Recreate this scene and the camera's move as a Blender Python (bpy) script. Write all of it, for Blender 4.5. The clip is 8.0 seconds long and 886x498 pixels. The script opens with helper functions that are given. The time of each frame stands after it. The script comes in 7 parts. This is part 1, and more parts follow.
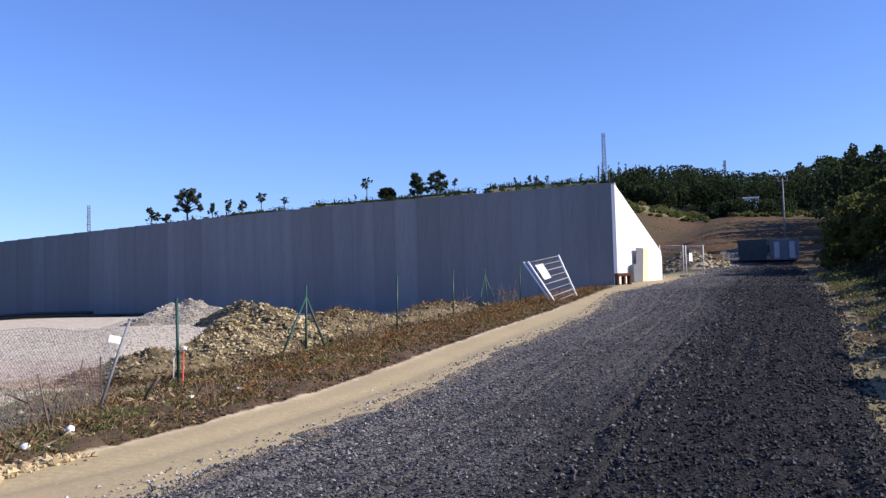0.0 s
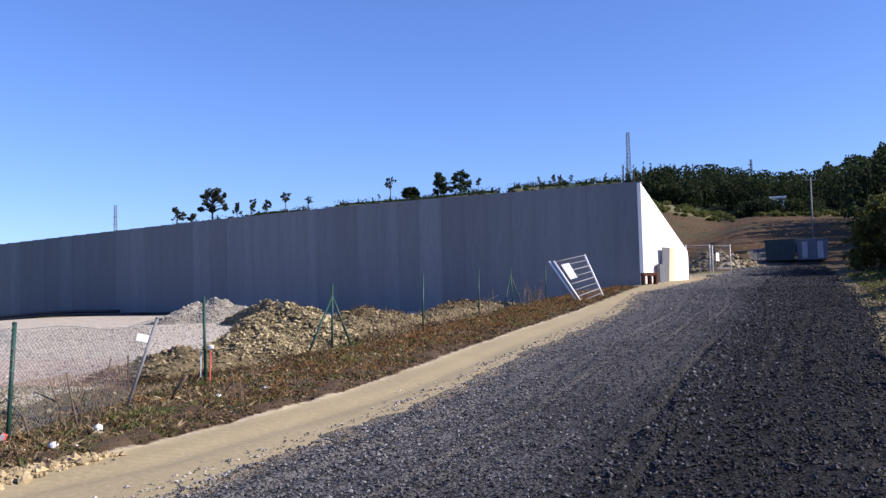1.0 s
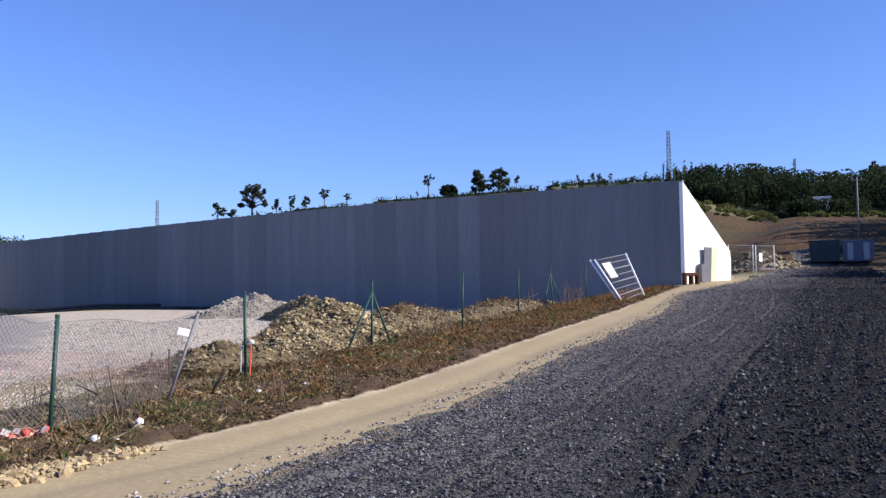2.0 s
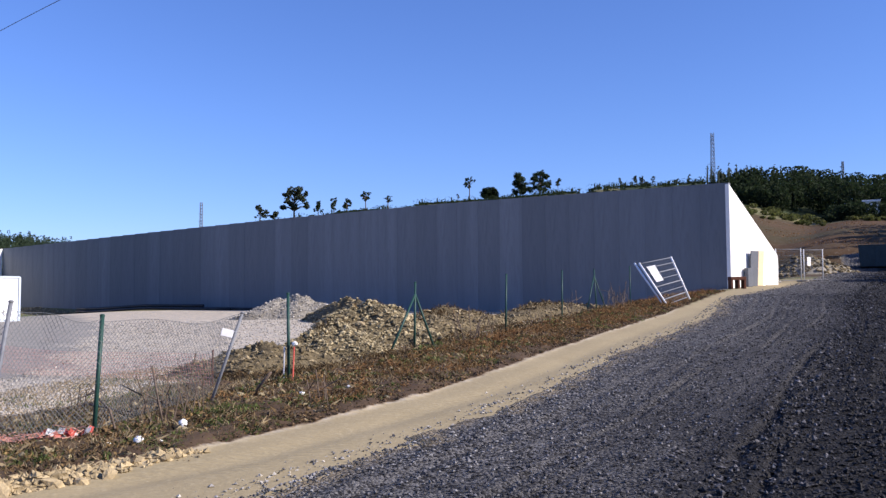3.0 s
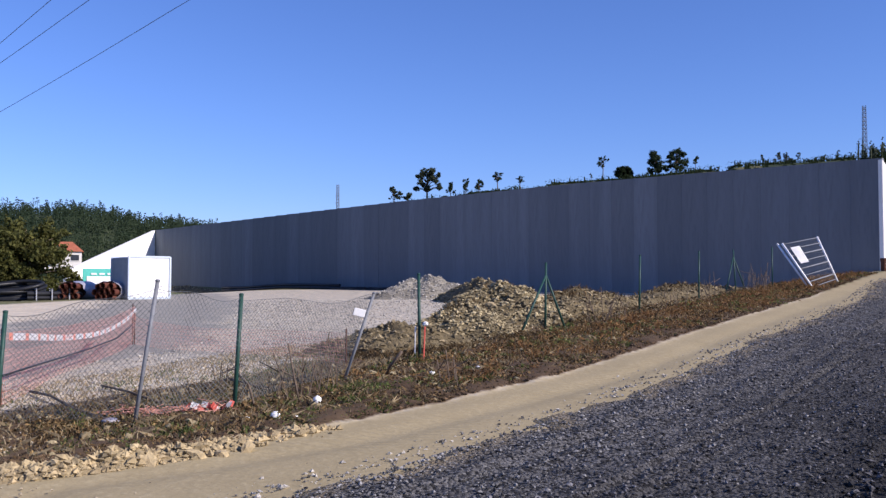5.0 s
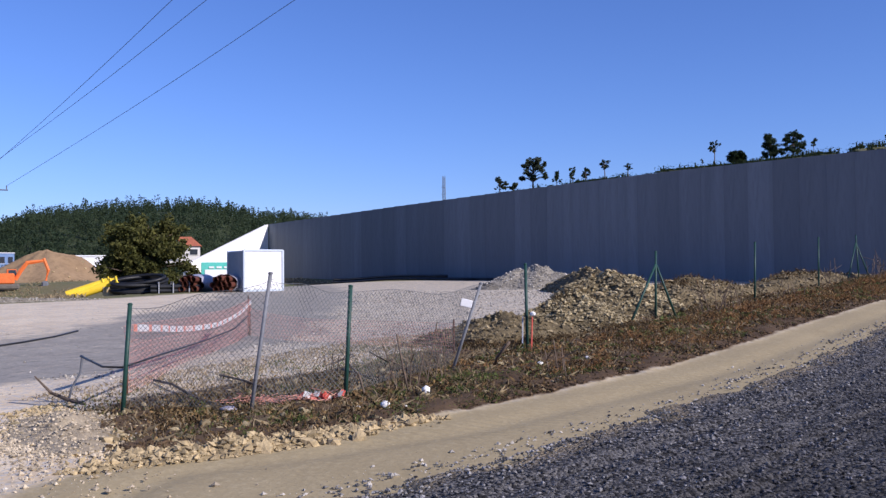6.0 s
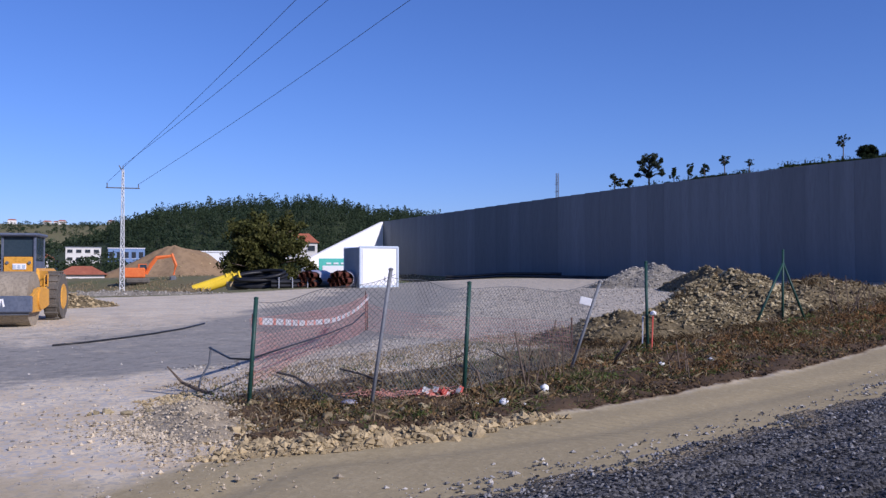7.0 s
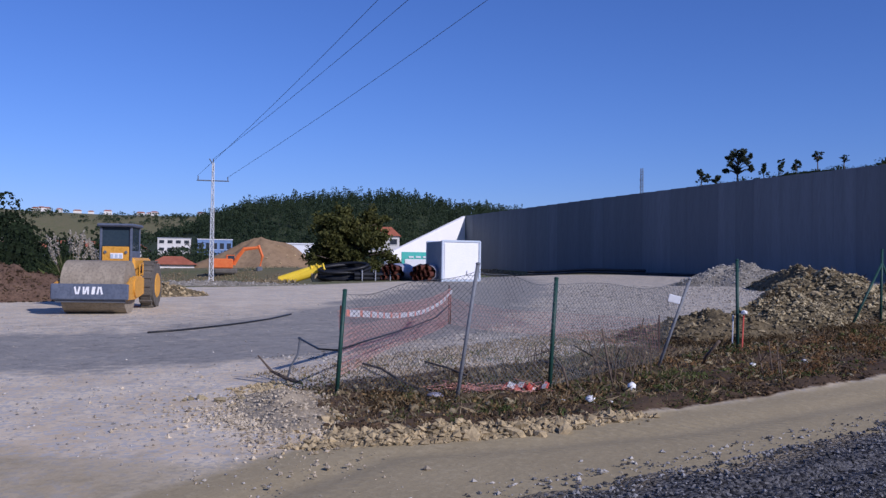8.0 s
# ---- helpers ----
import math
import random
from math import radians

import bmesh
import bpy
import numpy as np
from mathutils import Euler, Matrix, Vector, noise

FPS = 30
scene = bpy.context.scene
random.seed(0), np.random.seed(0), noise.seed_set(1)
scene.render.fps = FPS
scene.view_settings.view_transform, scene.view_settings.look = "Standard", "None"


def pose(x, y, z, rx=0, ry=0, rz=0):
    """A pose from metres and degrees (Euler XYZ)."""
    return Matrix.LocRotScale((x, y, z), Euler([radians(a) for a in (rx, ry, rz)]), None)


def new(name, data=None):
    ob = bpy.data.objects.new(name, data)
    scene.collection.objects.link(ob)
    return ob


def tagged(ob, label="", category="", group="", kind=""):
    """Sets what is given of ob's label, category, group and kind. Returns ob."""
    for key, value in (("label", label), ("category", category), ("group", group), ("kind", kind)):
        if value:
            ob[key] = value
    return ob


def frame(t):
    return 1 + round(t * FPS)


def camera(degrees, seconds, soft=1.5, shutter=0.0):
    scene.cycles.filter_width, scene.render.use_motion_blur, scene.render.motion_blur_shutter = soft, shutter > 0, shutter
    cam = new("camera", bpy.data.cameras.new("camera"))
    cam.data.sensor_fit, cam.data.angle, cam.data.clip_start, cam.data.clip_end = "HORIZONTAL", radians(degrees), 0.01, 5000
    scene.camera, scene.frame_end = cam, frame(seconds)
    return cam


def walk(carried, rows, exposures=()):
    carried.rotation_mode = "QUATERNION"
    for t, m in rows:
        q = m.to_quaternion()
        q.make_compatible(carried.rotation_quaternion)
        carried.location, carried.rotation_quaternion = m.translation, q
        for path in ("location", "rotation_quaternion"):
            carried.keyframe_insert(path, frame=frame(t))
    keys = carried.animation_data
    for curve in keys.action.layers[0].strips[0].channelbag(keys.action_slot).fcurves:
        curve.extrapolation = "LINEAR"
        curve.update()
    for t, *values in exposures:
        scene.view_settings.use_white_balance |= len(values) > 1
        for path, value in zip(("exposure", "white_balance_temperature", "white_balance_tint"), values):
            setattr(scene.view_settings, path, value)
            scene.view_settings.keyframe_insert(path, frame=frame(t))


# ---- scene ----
cam = camera(52.0, 8.0, soft=1.4)
PATH = [
    (0.0, pose(-0.034, 0.400, 1.655, 93.314, 1.552, 1.671)),
    (0.5, pose(-0.072, 0.464, 1.651, 93.322, 1.546, 2.542)),
    (1.0, pose(-0.110, 0.538, 1.651, 93.327, 1.409, 3.134)),
    (1.5, pose(-0.154, 0.622, 1.649, 93.181, 1.092, 4.292)),
    (3.0, pose(-0.288, 0.922, 1.643, 93.417, 0.316, 7.974)),
    (3.5, pose(-0.339, 0.991, 1.641, 93.367, 0.300, 9.730)),
    (4.0, pose(-0.357, 1.021, 1.643, 92.926, -0.077, 11.619)),
    (5.5, pose(-0.237, 0.986, 1.651, 91.858, 0.284, 19.406)),
    (6.0, pose(-0.269, 1.013, 1.649, 91.635, 0.515, 23.023)),
    (6.5, pose(-0.320, 1.039, 1.644, 91.444, 0.484, 26.442)),
    (7.0, pose(-0.355, 1.025, 1.644, 91.505, 0.028, 30.093)),
    (7.5, pose(-0.378, 1.001, 1.645, 91.452, -0.605, 32.236)),
    (8.0, pose(-0.402, 0.979, 1.644, 91.124, -0.820, 35.187)),
]
walk(cam, PATH, [(0.0, 0.80, 5850, 22), (3.5, 0.60, 5700, 23), (5.5, 0.38, 5600, 25), (6.5, 0.17, 5430, 26), (8.0, -0.28, 5130, 28)])

# ---- light ----
SUN_AZ, SUN_EL = radians(-8), radians(29.5)      # from +x, anticlockwise
world = bpy.data.worlds.new("sky")
scene.world = world
world.use_nodes = True
wn = world.node_tree
sky = wn.nodes.new("ShaderNodeTexSky")
sky.sky_type = "NISHITA"
sky.sun_disc = False
sky.sun_elevation = SUN_EL
sky.sun_rotation = radians(90) - SUN_AZ
sky.air_density, sky.dust_density, sky.ozone_density = 1.0, 0.15, 6.0
wn.nodes["Background"].inputs[1].default_value = 0.092
hue = wn.nodes.new("ShaderNodeMix")
hue.data_type, hue.blend_type = "RGBA", "MULTIPLY"
hue.inputs[0].default_value = 1.0
hue.inputs[7].default_value = (0.93, 0.94, 1.09, 1)
wn.links.new(sky.outputs[0], hue.inputs[6])
wn.links.new(hue.outputs[2], wn.nodes["Background"].inputs[0])
sun = new("sun", bpy.data.lights.new("sun", "SUN"))
sun.data.energy, sun.data.angle, sun.data.color = 5.0, radians(0.53), (1.0, 0.885, 0.65)
SUN_DIR = Vector((math.cos(SUN_AZ) * math.cos(SUN_EL), math.sin(SUN_AZ) * math.cos(SUN_EL), math.sin(SUN_EL)))
sun.rotation_euler = SUN_DIR.to_track_quat("Z", "Y").to_euler()

# ---- materials ----


def nd(nt, kind, **at):
    n = nt.nodes.new(kind)
    for k, v in at.items():
        n.inputs[k].default_value = v
    return n


def mixrgb(nt, fac, a, b, mode="MIX"):
    m = nt.nodes.new("ShaderNodeMix")
    m.data_type, m.blend_type = "RGBA", mode
    for sock, v in ((m.inputs[0], fac), (m.inputs[6], a), (m.inputs[7], b)):
        if isinstance(v, (int, float)):
            sock.default_value = v
        elif isinstance(v, tuple):
            sock.default_value = (*v[:3], 1)
        else:
            nt.links.new(v, sock)
    return m.outputs[2]


def spread(nt, sock, lo, hi):
    m = nt.nodes.new("ShaderNodeMapRange")
    m.inputs["From Min"].default_value, m.inputs["From Max"].default_value = lo, hi
    nt.links.new(sock, m.inputs["Value"])
    return m.outputs[0]


def noisy(nt, co, scale, detail=4.0, rough=0.6):
    n = nd(nt, "ShaderNodeTexNoise", Scale=scale, Detail=detail, Roughness=rough)
    nt.links.new(co, n.inputs["Vector"])
    return n.outputs["Fac"]


def mat(name, c1, c2, coarse=1.0, fine=20.0, rough=0.85, bump=0.3, dist=0.02, metal=0.0, grime=0.25, rand=0.0, island=0.0, world_co=False):
    """Two scales of variation between two colours, fine relief, and grime."""
    m = bpy.data.materials.new(name)
    m.use_nodes = True
    nt = m.node_tree
    b = nt.nodes["Principled BSDF"]
    if world_co:
        co = nt.nodes.new("ShaderNodeNewGeometry").outputs["Position"]
    else:
        co = nt.nodes.new("ShaderNodeTexCoord").outputs["Object"]
    big, small = noisy(nt, co, coarse), noisy(nt, co, fine)
    col = mixrgb(nt, spread(nt, big, 0.3, 0.7), c1, c2)
    dark = tuple(x * (1 - grime) for x in c1)
    col = mixrgb(nt, spread(nt, small, 0.45, 0.75), col, dark)
    if rand or island:
        if rand:
            r = nt.nodes.new("ShaderNodeObjectInfo").outputs["Random"]
        else:
            r = nt.nodes.new("ShaderNodeNewGeometry").outputs["Random Per Island"]
        k = max(rand, island)
        hsv = nt.nodes.new("ShaderNodeHueSaturation")
        mr = nt.nodes.new("ShaderNodeMapRange")
        mr.inputs["To Min"].default_value, mr.inputs["To Max"].default_value = 1 - k, 1 + k
        nt.links.new(r, mr.inputs["Value"])
        nt.links.new(mr.outputs[0], hsv.inputs["Value"])
        nt.links.new(col, hsv.inputs["Color"])
        col = hsv.outputs[0]
    nt.links.new(col, b.inputs["Base Color"])
    b.inputs["Roughness"].default_value = rough
    b.inputs["Metallic"].default_value = metal
    b.inputs["Specular IOR Level"].default_value = 0.3
    if bump:
        bp = nd(nt, "ShaderNodeBump", Strength=bump, Distance=dist)
        nt.links.new(small, bp.inputs["Height"])
        nt.links.new(bp.outputs[0], b.inputs["Normal"])
    return m


M = dict(
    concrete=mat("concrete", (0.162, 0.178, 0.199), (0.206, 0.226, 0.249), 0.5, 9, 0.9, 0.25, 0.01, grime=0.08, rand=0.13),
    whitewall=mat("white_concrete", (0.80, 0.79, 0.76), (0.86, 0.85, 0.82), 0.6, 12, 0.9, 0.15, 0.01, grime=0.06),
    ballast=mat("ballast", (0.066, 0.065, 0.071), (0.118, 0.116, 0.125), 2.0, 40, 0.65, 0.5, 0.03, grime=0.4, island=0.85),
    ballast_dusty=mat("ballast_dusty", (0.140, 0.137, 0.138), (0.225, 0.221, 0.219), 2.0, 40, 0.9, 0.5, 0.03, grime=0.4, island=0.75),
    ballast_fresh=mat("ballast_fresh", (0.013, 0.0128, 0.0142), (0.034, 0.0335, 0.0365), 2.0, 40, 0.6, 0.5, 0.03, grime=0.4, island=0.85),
    tanrock=mat("tan_rock", (0.46, 0.365, 0.205), (0.28, 0.215, 0.118), 3, 25, 0.95, 0.6, 0.03, grime=0.4, island=0.35),
    paleclay=mat("pale_clay", (0.52, 0.445, 0.32), (0.36, 0.30, 0.21), 3, 25, 0.95, 0.6, 0.03, grime=0.35, island=0.4),
    greyrock=mat("grey_rock", (0.42, 0.395, 0.345), (0.28, 0.262, 0.23), 3, 25, 0.95, 0.6, 0.03, grime=0.3, island=0.45),
    earth=mat("earth", (0.095, 0.073, 0.038), (0.19, 0.15, 0.08), 1.3, 9, 0.95, 0.9, 0.08, grime=0.5),
    gravelheap=mat("heap_gravel", (0.19, 0.17, 0.13), (0.36, 0.335, 0.285), 2, 16, 0.95, 0.8, 0.06, grime=0.4),
    greenpost=mat("green_paint", (0.014, 0.050, 0.040), (0.020, 0.068, 0.054), 3, 30, 0.5, 0.1, 0.002, grime=0.3),
    oldsteel=mat("weathered_steel", (0.15, 0.16, 0.18), (0.22, 0.23, 0.25), 4, 40, 0.6, 0.05, 0.002, grime=0.3),
    clod=mat("earth_clods", (0.42, 0.35, 0.205), (0.13, 0.105, 0.058), 3, 25, 0.95, 0.6, 0.03, grime=0.45, island=0.65),
    drabclod=mat("drab_clods", (0.29, 0.235, 0.135), (0.10, 0.078, 0.044), 3, 25, 0.95, 0.6, 0.03, grime=0.45, island=0.6),
    soilclod=mat("soil_clods", (0.055, 0.035, 0.019), (0.12, 0.078, 0.042), 3, 25, 0.95, 0.6, 0.03, grime=0.4, island=0.6),
    galv=mat("galvanised", (0.42, 0.43, 0.45), (0.52, 0.53, 0.55), 4, 40, 0.45, 0.05, 0.002, metal=0.6, grime=0.2),
    wire=mat("fence_wire", (0.115, 0.125, 0.13), (0.16, 0.17, 0.175), 4, 40, 0.6, 0, metal=0.0, grime=0.2),
    orange=mat("orange_net", (0.86, 0.40, 0.31), (0.88, 0.50, 0.40), 4, 40, 0.6, 0, grime=0.15),
    redtape=mat("red_plastic", (0.62, 0.10, 0.07), (0.68, 0.16, 0.12), 4, 40, 0.4, 0, grime=0.1),
    whitetape=mat("white_plastic", (0.82, 0.82, 0.82), (0.86, 0.86, 0.86), 4, 40, 0.4, 0, grime=0.06),
    whitepaint=mat("white_paint", (0.78, 0.79, 0.80), (0.84, 0.84, 0.85), 2, 20, 0.5, 0.05, 0.002, grime=0.1),
    bluetrim=mat("blue_trim", (0.46, 0.53, 0.62), (0.52, 0.59, 0.67), 2, 20, 0.5, 0.05, 0.002, grime=0.2),
    rust=mat("rusty_steel", (0.075, 0.026, 0.015), (0.13, 0.048, 0.025), 4, 20, 0.8, 0.2, 0.005, grime=0.4),
    doorgrey=mat("grey_door", (0.11, 0.12, 0.14), (0.14, 0.15, 0.175), 2, 20, 0.5, 0.05, 0.002, grime=0.15),
    # grey that stands for white surfaces in shade
    shadegrey=mat("shaded_white", (0.26, 0.29, 0.32), (0.32, 0.35, 0.38), 2, 20, 0.5, 0.05, 0.002, grime=0.15),
    ply=mat("plywood", (0.70, 0.54, 0.34), (0.76, 0.60, 0.40), 2, 14, 0.7, 0.05, 0.002, grime=0.12),
    dumpster=mat("dark_green_steel", (0.025, 0.045, 0.055), (0.04, 0.065, 0.075), 1.5, 12, 0.55, 0.1, 0.005, grime=0.4, rand=0.3),
    yellow=mat("yellow_pipe", (0.80, 0.55, 0.02), (0.85, 0.62, 0.04), 2, 20, 0.4, 0.05, 0.002, grime=0.15),
    black=mat("black_plastic", (0.012, 0.013, 0.016), (0.025, 0.026, 0.03), 2, 20, 0.45, 0.1, 0.004, grime=0.3),
    brownpipe=mat("brown_pipe", (0.10, 0.035, 0.025), (0.15, 0.06, 0.04), 2, 20, 0.5, 0.05, 0.002, grime=0.3),
    wrap=mat("grey_wrap", (0.32, 0.31, 0.37), (0.42, 0.41, 0.46), 3, 14, 0.35, 0.3, 0.02, grime=0.3),
    teal=mat("teal_sheet", (0.10, 0.50, 0.42), (0.14, 0.58, 0.50), 2, 20, 0.5, 0.05, 0.002, grime=0.15),
    rollyel=mat("machine_yellow", (0.62, 0.30, 0.03), (0.70, 0.36, 0.05), 2, 14, 0.45, 0.1, 0.003, grime=0.3),
    rollgrey=mat("machine_grey", (0.09, 0.11, 0.16), (0.13, 0.15, 0.20), 2, 14, 0.5, 0.1, 0.003, grime=0.3),
    drum=mat("dusty_drum", (0.25, 0.21, 0.155), (0.36, 0.31, 0.23), 2, 14, 0.8, 0.2, 0.01, grime=0.3),
    tyre=mat("tyre", (0.10, 0.09, 0.08), (0.16, 0.145, 0.12), 3, 20, 0.9, 0.3, 0.01, grime=0.3),
    glass=mat("cab_glass", (0.03, 0.05, 0.07), (0.04, 0.06, 0.08), 2, 20, 0.08, 0, grime=0.1),
    excav=mat("machine_orange", (0.66, 0.14, 0.03), (0.72, 0.20, 0.05), 2, 14, 0.45, 0.1, 0.003, grime=0.2),
    lattice=mat("pole_steel", (0.62, 0.63, 0.64), (0.70, 0.71, 0.72), 2, 14, 0.5, 0.05, 0.003, grime=0.15),
    darksteel=mat("dark_steel", (0.11, 0.12, 0.14), (0.15, 0.16, 0.18), 2, 14, 0.6, 0.05, 0.003, grime=0.15),
    cable=mat("cable", (0.05, 0.05, 0.06), (0.06, 0.06, 0.07), 2, 14, 0.6, 0, grime=0.1),
    trunk=mat("bark", (0.10, 0.075, 0.055), (0.17, 0.13, 0.10), 3, 18, 0.95, 0.6, 0.03, grime=0.4),
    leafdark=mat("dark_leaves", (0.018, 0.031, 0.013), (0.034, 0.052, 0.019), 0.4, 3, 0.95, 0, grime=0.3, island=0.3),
    leaf=mat("leaves", (0.085, 0.105, 0.028), (0.145, 0.145, 0.042), 0.6, 3, 0.7, 0, grime=0.3, island=0.5),
    leafgold=mat("yellowing_leaves", (0.070, 0.080, 0.018), (0.12, 0.115, 0.028), 0.6, 3, 0.8, 0, grime=0.35, island=0.4),
    # pine green lightened to carry the haze of the distant hill
    leafpine=mat("pine_leaves", (0.028, 0.050, 0.024), (0.050, 0.072, 0.032), 0.02, 0.5, 0.8, 0, grime=0.2, island=0.22, world_co=True),
    leafgum=mat("gum_leaves", (0.050, 0.066, 0.040), (0.075, 0.088, 0.050), 0.3, 2, 0.8, 0, grime=0.3, island=0.4),
    dry=mat("dry_weeds", (0.105, 0.068, 0.032), (0.155, 0.108, 0.050), 0.9, 5, 0.95, 0, grime=0.35, island=0.45, world_co=True),
    green=mat("green_weeds", (0.095, 0.125, 0.034), (0.145, 0.165, 0.050), 0.9, 5, 0.95, 0, grime=0.3, island=0.4, world_co=True),
    straw=mat("straw", (0.28, 0.22, 0.125), (0.36, 0.29, 0.18), 0.9, 5, 0.95, 0, grime=0.3, island=0.35, world_co=True),
    rustgrass=mat("rusty_grass", (0.19, 0.092, 0.036), (0.235, 0.145, 0.060), 0.9, 5, 0.95, 0, grime=0.35, island=0.45, world_co=True),
    pampas=mat("pampas_plume", (0.50, 0.45, 0.36), (0.58, 0.53, 0.44), 2, 8, 0.95, 0, grime=0.2, island=0.2),
    rooftile=mat("roof_tile", (0.32, 0.10, 0.055), (0.42, 0.15, 0.08), 0.6, 3, 0.9, 0.3, 0.05, grime=0.25),
    stucco=mat("house_stucco", (0.62, 0.60, 0.56), (0.70, 0.68, 0.64), 0.4, 4, 0.9, 0.1, 0.01, grime=0.12),
    brickwall=mat("pink_brick", (0.46, 0.26, 0.20), (0.52, 0.31, 0.25), 0.4, 4, 0.9, 0.1, 0.01, grime=0.15),
    bluewall=mat("blue_cladding", (0.14, 0.22, 0.40), (0.18, 0.27, 0.46), 0.3, 3, 0.6, 0.05, 0.01, grime=0.15),
    window=mat("window_glass", (0.03, 0.035, 0.045), (0.04, 0.045, 0.055), 0.3, 3, 0.1, 0, grime=0.1),
    claybank=mat("brown_spoil", (0.23, 0.155, 0.085), (0.31, 0.215, 0.12), 0.12, 1.2, 0.95, 0.5, 0.2, grime=0.2),
    leaflitter=mat("leaf_litter", (0.085, 0.052, 0.024), (0.17, 0.115, 0.046), 1.2, 8, 0.95, 0, grime=0.4, island=0.95, world_co=True),
    litter=mat("white_litter", (0.80, 0.80, 0.78), (0.85, 0.85, 0.84), 8, 40, 0.6, 0.2, 0.005, grime=0.1),
)


def thin(m, amount):
    """Lets light through a thin sheet, such as a leaf or plastic film."""
    nt = m.node_tree
    b = nt.nodes["Principled BSDF"]
    out = next(n for n in nt.nodes if n.type == "OUTPUT_MATERIAL")
    tr = nt.nodes.new("ShaderNodeBsdfTranslucent")
    nt.links.new(b.inputs["Base Color"].links[0].from_socket, tr.inputs["Color"])
    mx = nt.nodes.new("ShaderNodeMixShader")
    mx.inputs[0].default_value = amount
    nt.links.new(b.outputs[0], mx.inputs[1])
    nt.links.new(tr.outputs[0], mx.inputs[2])
    nt.links.new(mx.outputs[0], out.inputs["Surface"])


for key in ("ballast", "ballast_dusty", "ballast_fresh"):
    M[key].node_tree.nodes["Principled BSDF"].inputs["Specular IOR Level"].default_value = 0.2
for key, amount in (("whitetape", 0.2), ("orange", 0.2), ("leaf", 0.5), ("leafgold", 0.4), ("leafdark", 0.45), ("leafpine", 0.4), ("leafgum", 0.35), ("green", 0.4), ("straw", 0.3), ("rustgrass", 0.35), ("dry", 0.3), ("pampas", 0.4)):
    thin(M[key], amount)

# ---- mesh helpers ----


def obj(name, verts, faces, material, parent=None, smooth=False):
    me = bpy.data.meshes.new(name)
    me.from_pydata([tuple(v) for v in verts] if not isinstance(verts, np.ndarray) else verts.tolist(), [], faces if not isinstance(faces, np.ndarray) else faces.tolist())
    me.materials.append(material)
    me.update()
    if smooth:
        me.shade_smooth()
    o = new(name, me)
    o.parent = parent
    return o


def part(name, bm, material, parent, label="", smooth=False):
    me = bpy.data.meshes.new(name)
    bmesh.ops.recalc_face_normals(bm, faces=bm.faces[:])
    bm.to_mesh(me)
    bm.free()
    me.materials.append(material)
    if smooth:
        me.shade_smooth()
    o = new(name, me)
    o.parent = parent
    if label:
        tagged(o, label)
    return o


def thing(name, x, y, z, rz, label, category, group="", kind=""):
    e = new(name)
    e.matrix_basis = pose(x, y, z, 0, 0, rz)
    e.empty_display_size = 0.2
    return tagged(e, label, category, group, kind)


def box(bm, cx, cy, cz, sx, sy, sz, bevel=0.0, rot=None):
    m = Matrix.Translation((cx, cy, cz)) @ (rot or Matrix.Identity(4)) @ Matrix.Diagonal((sx, sy, sz, 1))
    vs = bmesh.ops.create_cube(bm, size=1.0, matrix=m)["verts"]
    if bevel:
        es = list({e for v in vs for e in v.link_edges})
        bmesh.ops.bevel(bm, geom=es, offset=bevel, segments=1, affect="EDGES")
    return bm


def tube(bm, p, q, r0, r1=None, n=8, cap=True):
    p, q = Vector(p), Vector(q)
    d = q - p
    m = Matrix.Translation((p + q) / 2) @ d.to_track_quat("Z", "Y").to_matrix().to_4x4()
    bmesh.ops.create_cone(bm, cap_ends=cap, segments=n, radius1=r0, radius2=r0 if r1 is None else r1, depth=d.length, matrix=m)
    return bm


def pathtube(bm, pts, r, n=6, closed=False):
    pts = [Vector(p) for p in pts]
    rings = []
    for i, p in enumerate(pts):
        a = pts[(i - 1) % len(pts)] if closed or i else p
        b = pts[(i + 1) % len(pts)] if closed or i < len(pts) - 1 else p
        q = (b - a).to_track_quat("Z", "Y")
        rr = r[i] if isinstance(r, (list, tuple)) else r
        rings.append([bm.verts.new(p + q @ Vector((rr * math.cos(2 * math.pi * k / n), rr * math.sin(2 * math.pi * k / n), 0))) for k in range(n)])
    for i in range(len(rings) - (0 if closed else 1)):
        a, b = rings[i], rings[(i + 1) % len(rings)]
        for k in range(n):
            bm.faces.new((a[k], a[(k + 1) % n], b[(k + 1) % n], b[k]))
    if not closed:
        bm.faces.new(rings[0][::-1])
        bm.faces.new(rings[-1])
    return bm


def prisms(P, Q, r, n=3):
    """Many thin straight rods at once: arrays of both ends."""
    P, Q = np.asarray(P, float), np.asarray(Q, float)
    d = Q - P
    d /= np.linalg.norm(d, axis=1, keepdims=True) + 1e-9
    up = np.where(np.abs(d[:, 2:3]) > 0.9, [[1.0, 0, 0]], [[0, 0, 1.0]])
    a = np.cross(d, up)
    a /= np.linalg.norm(a, axis=1, keepdims=True)
    b = np.cross(d, a)
    ring = [a * math.cos(2 * math.pi * k / n) * r + b * math.sin(2 * math.pi * k / n) * r for k in range(n)]
    v = np.stack([P + o for o in ring] + [Q + o for o in ring], 1).reshape(-1, 3)
    base = np.arange(len(P))[:, None] * 2 * n
    f = np.concatenate([base + np.array([[k, (k + 1) % n, n + (k + 1) % n, n + k]]) for k in range(n)])
    return v, f


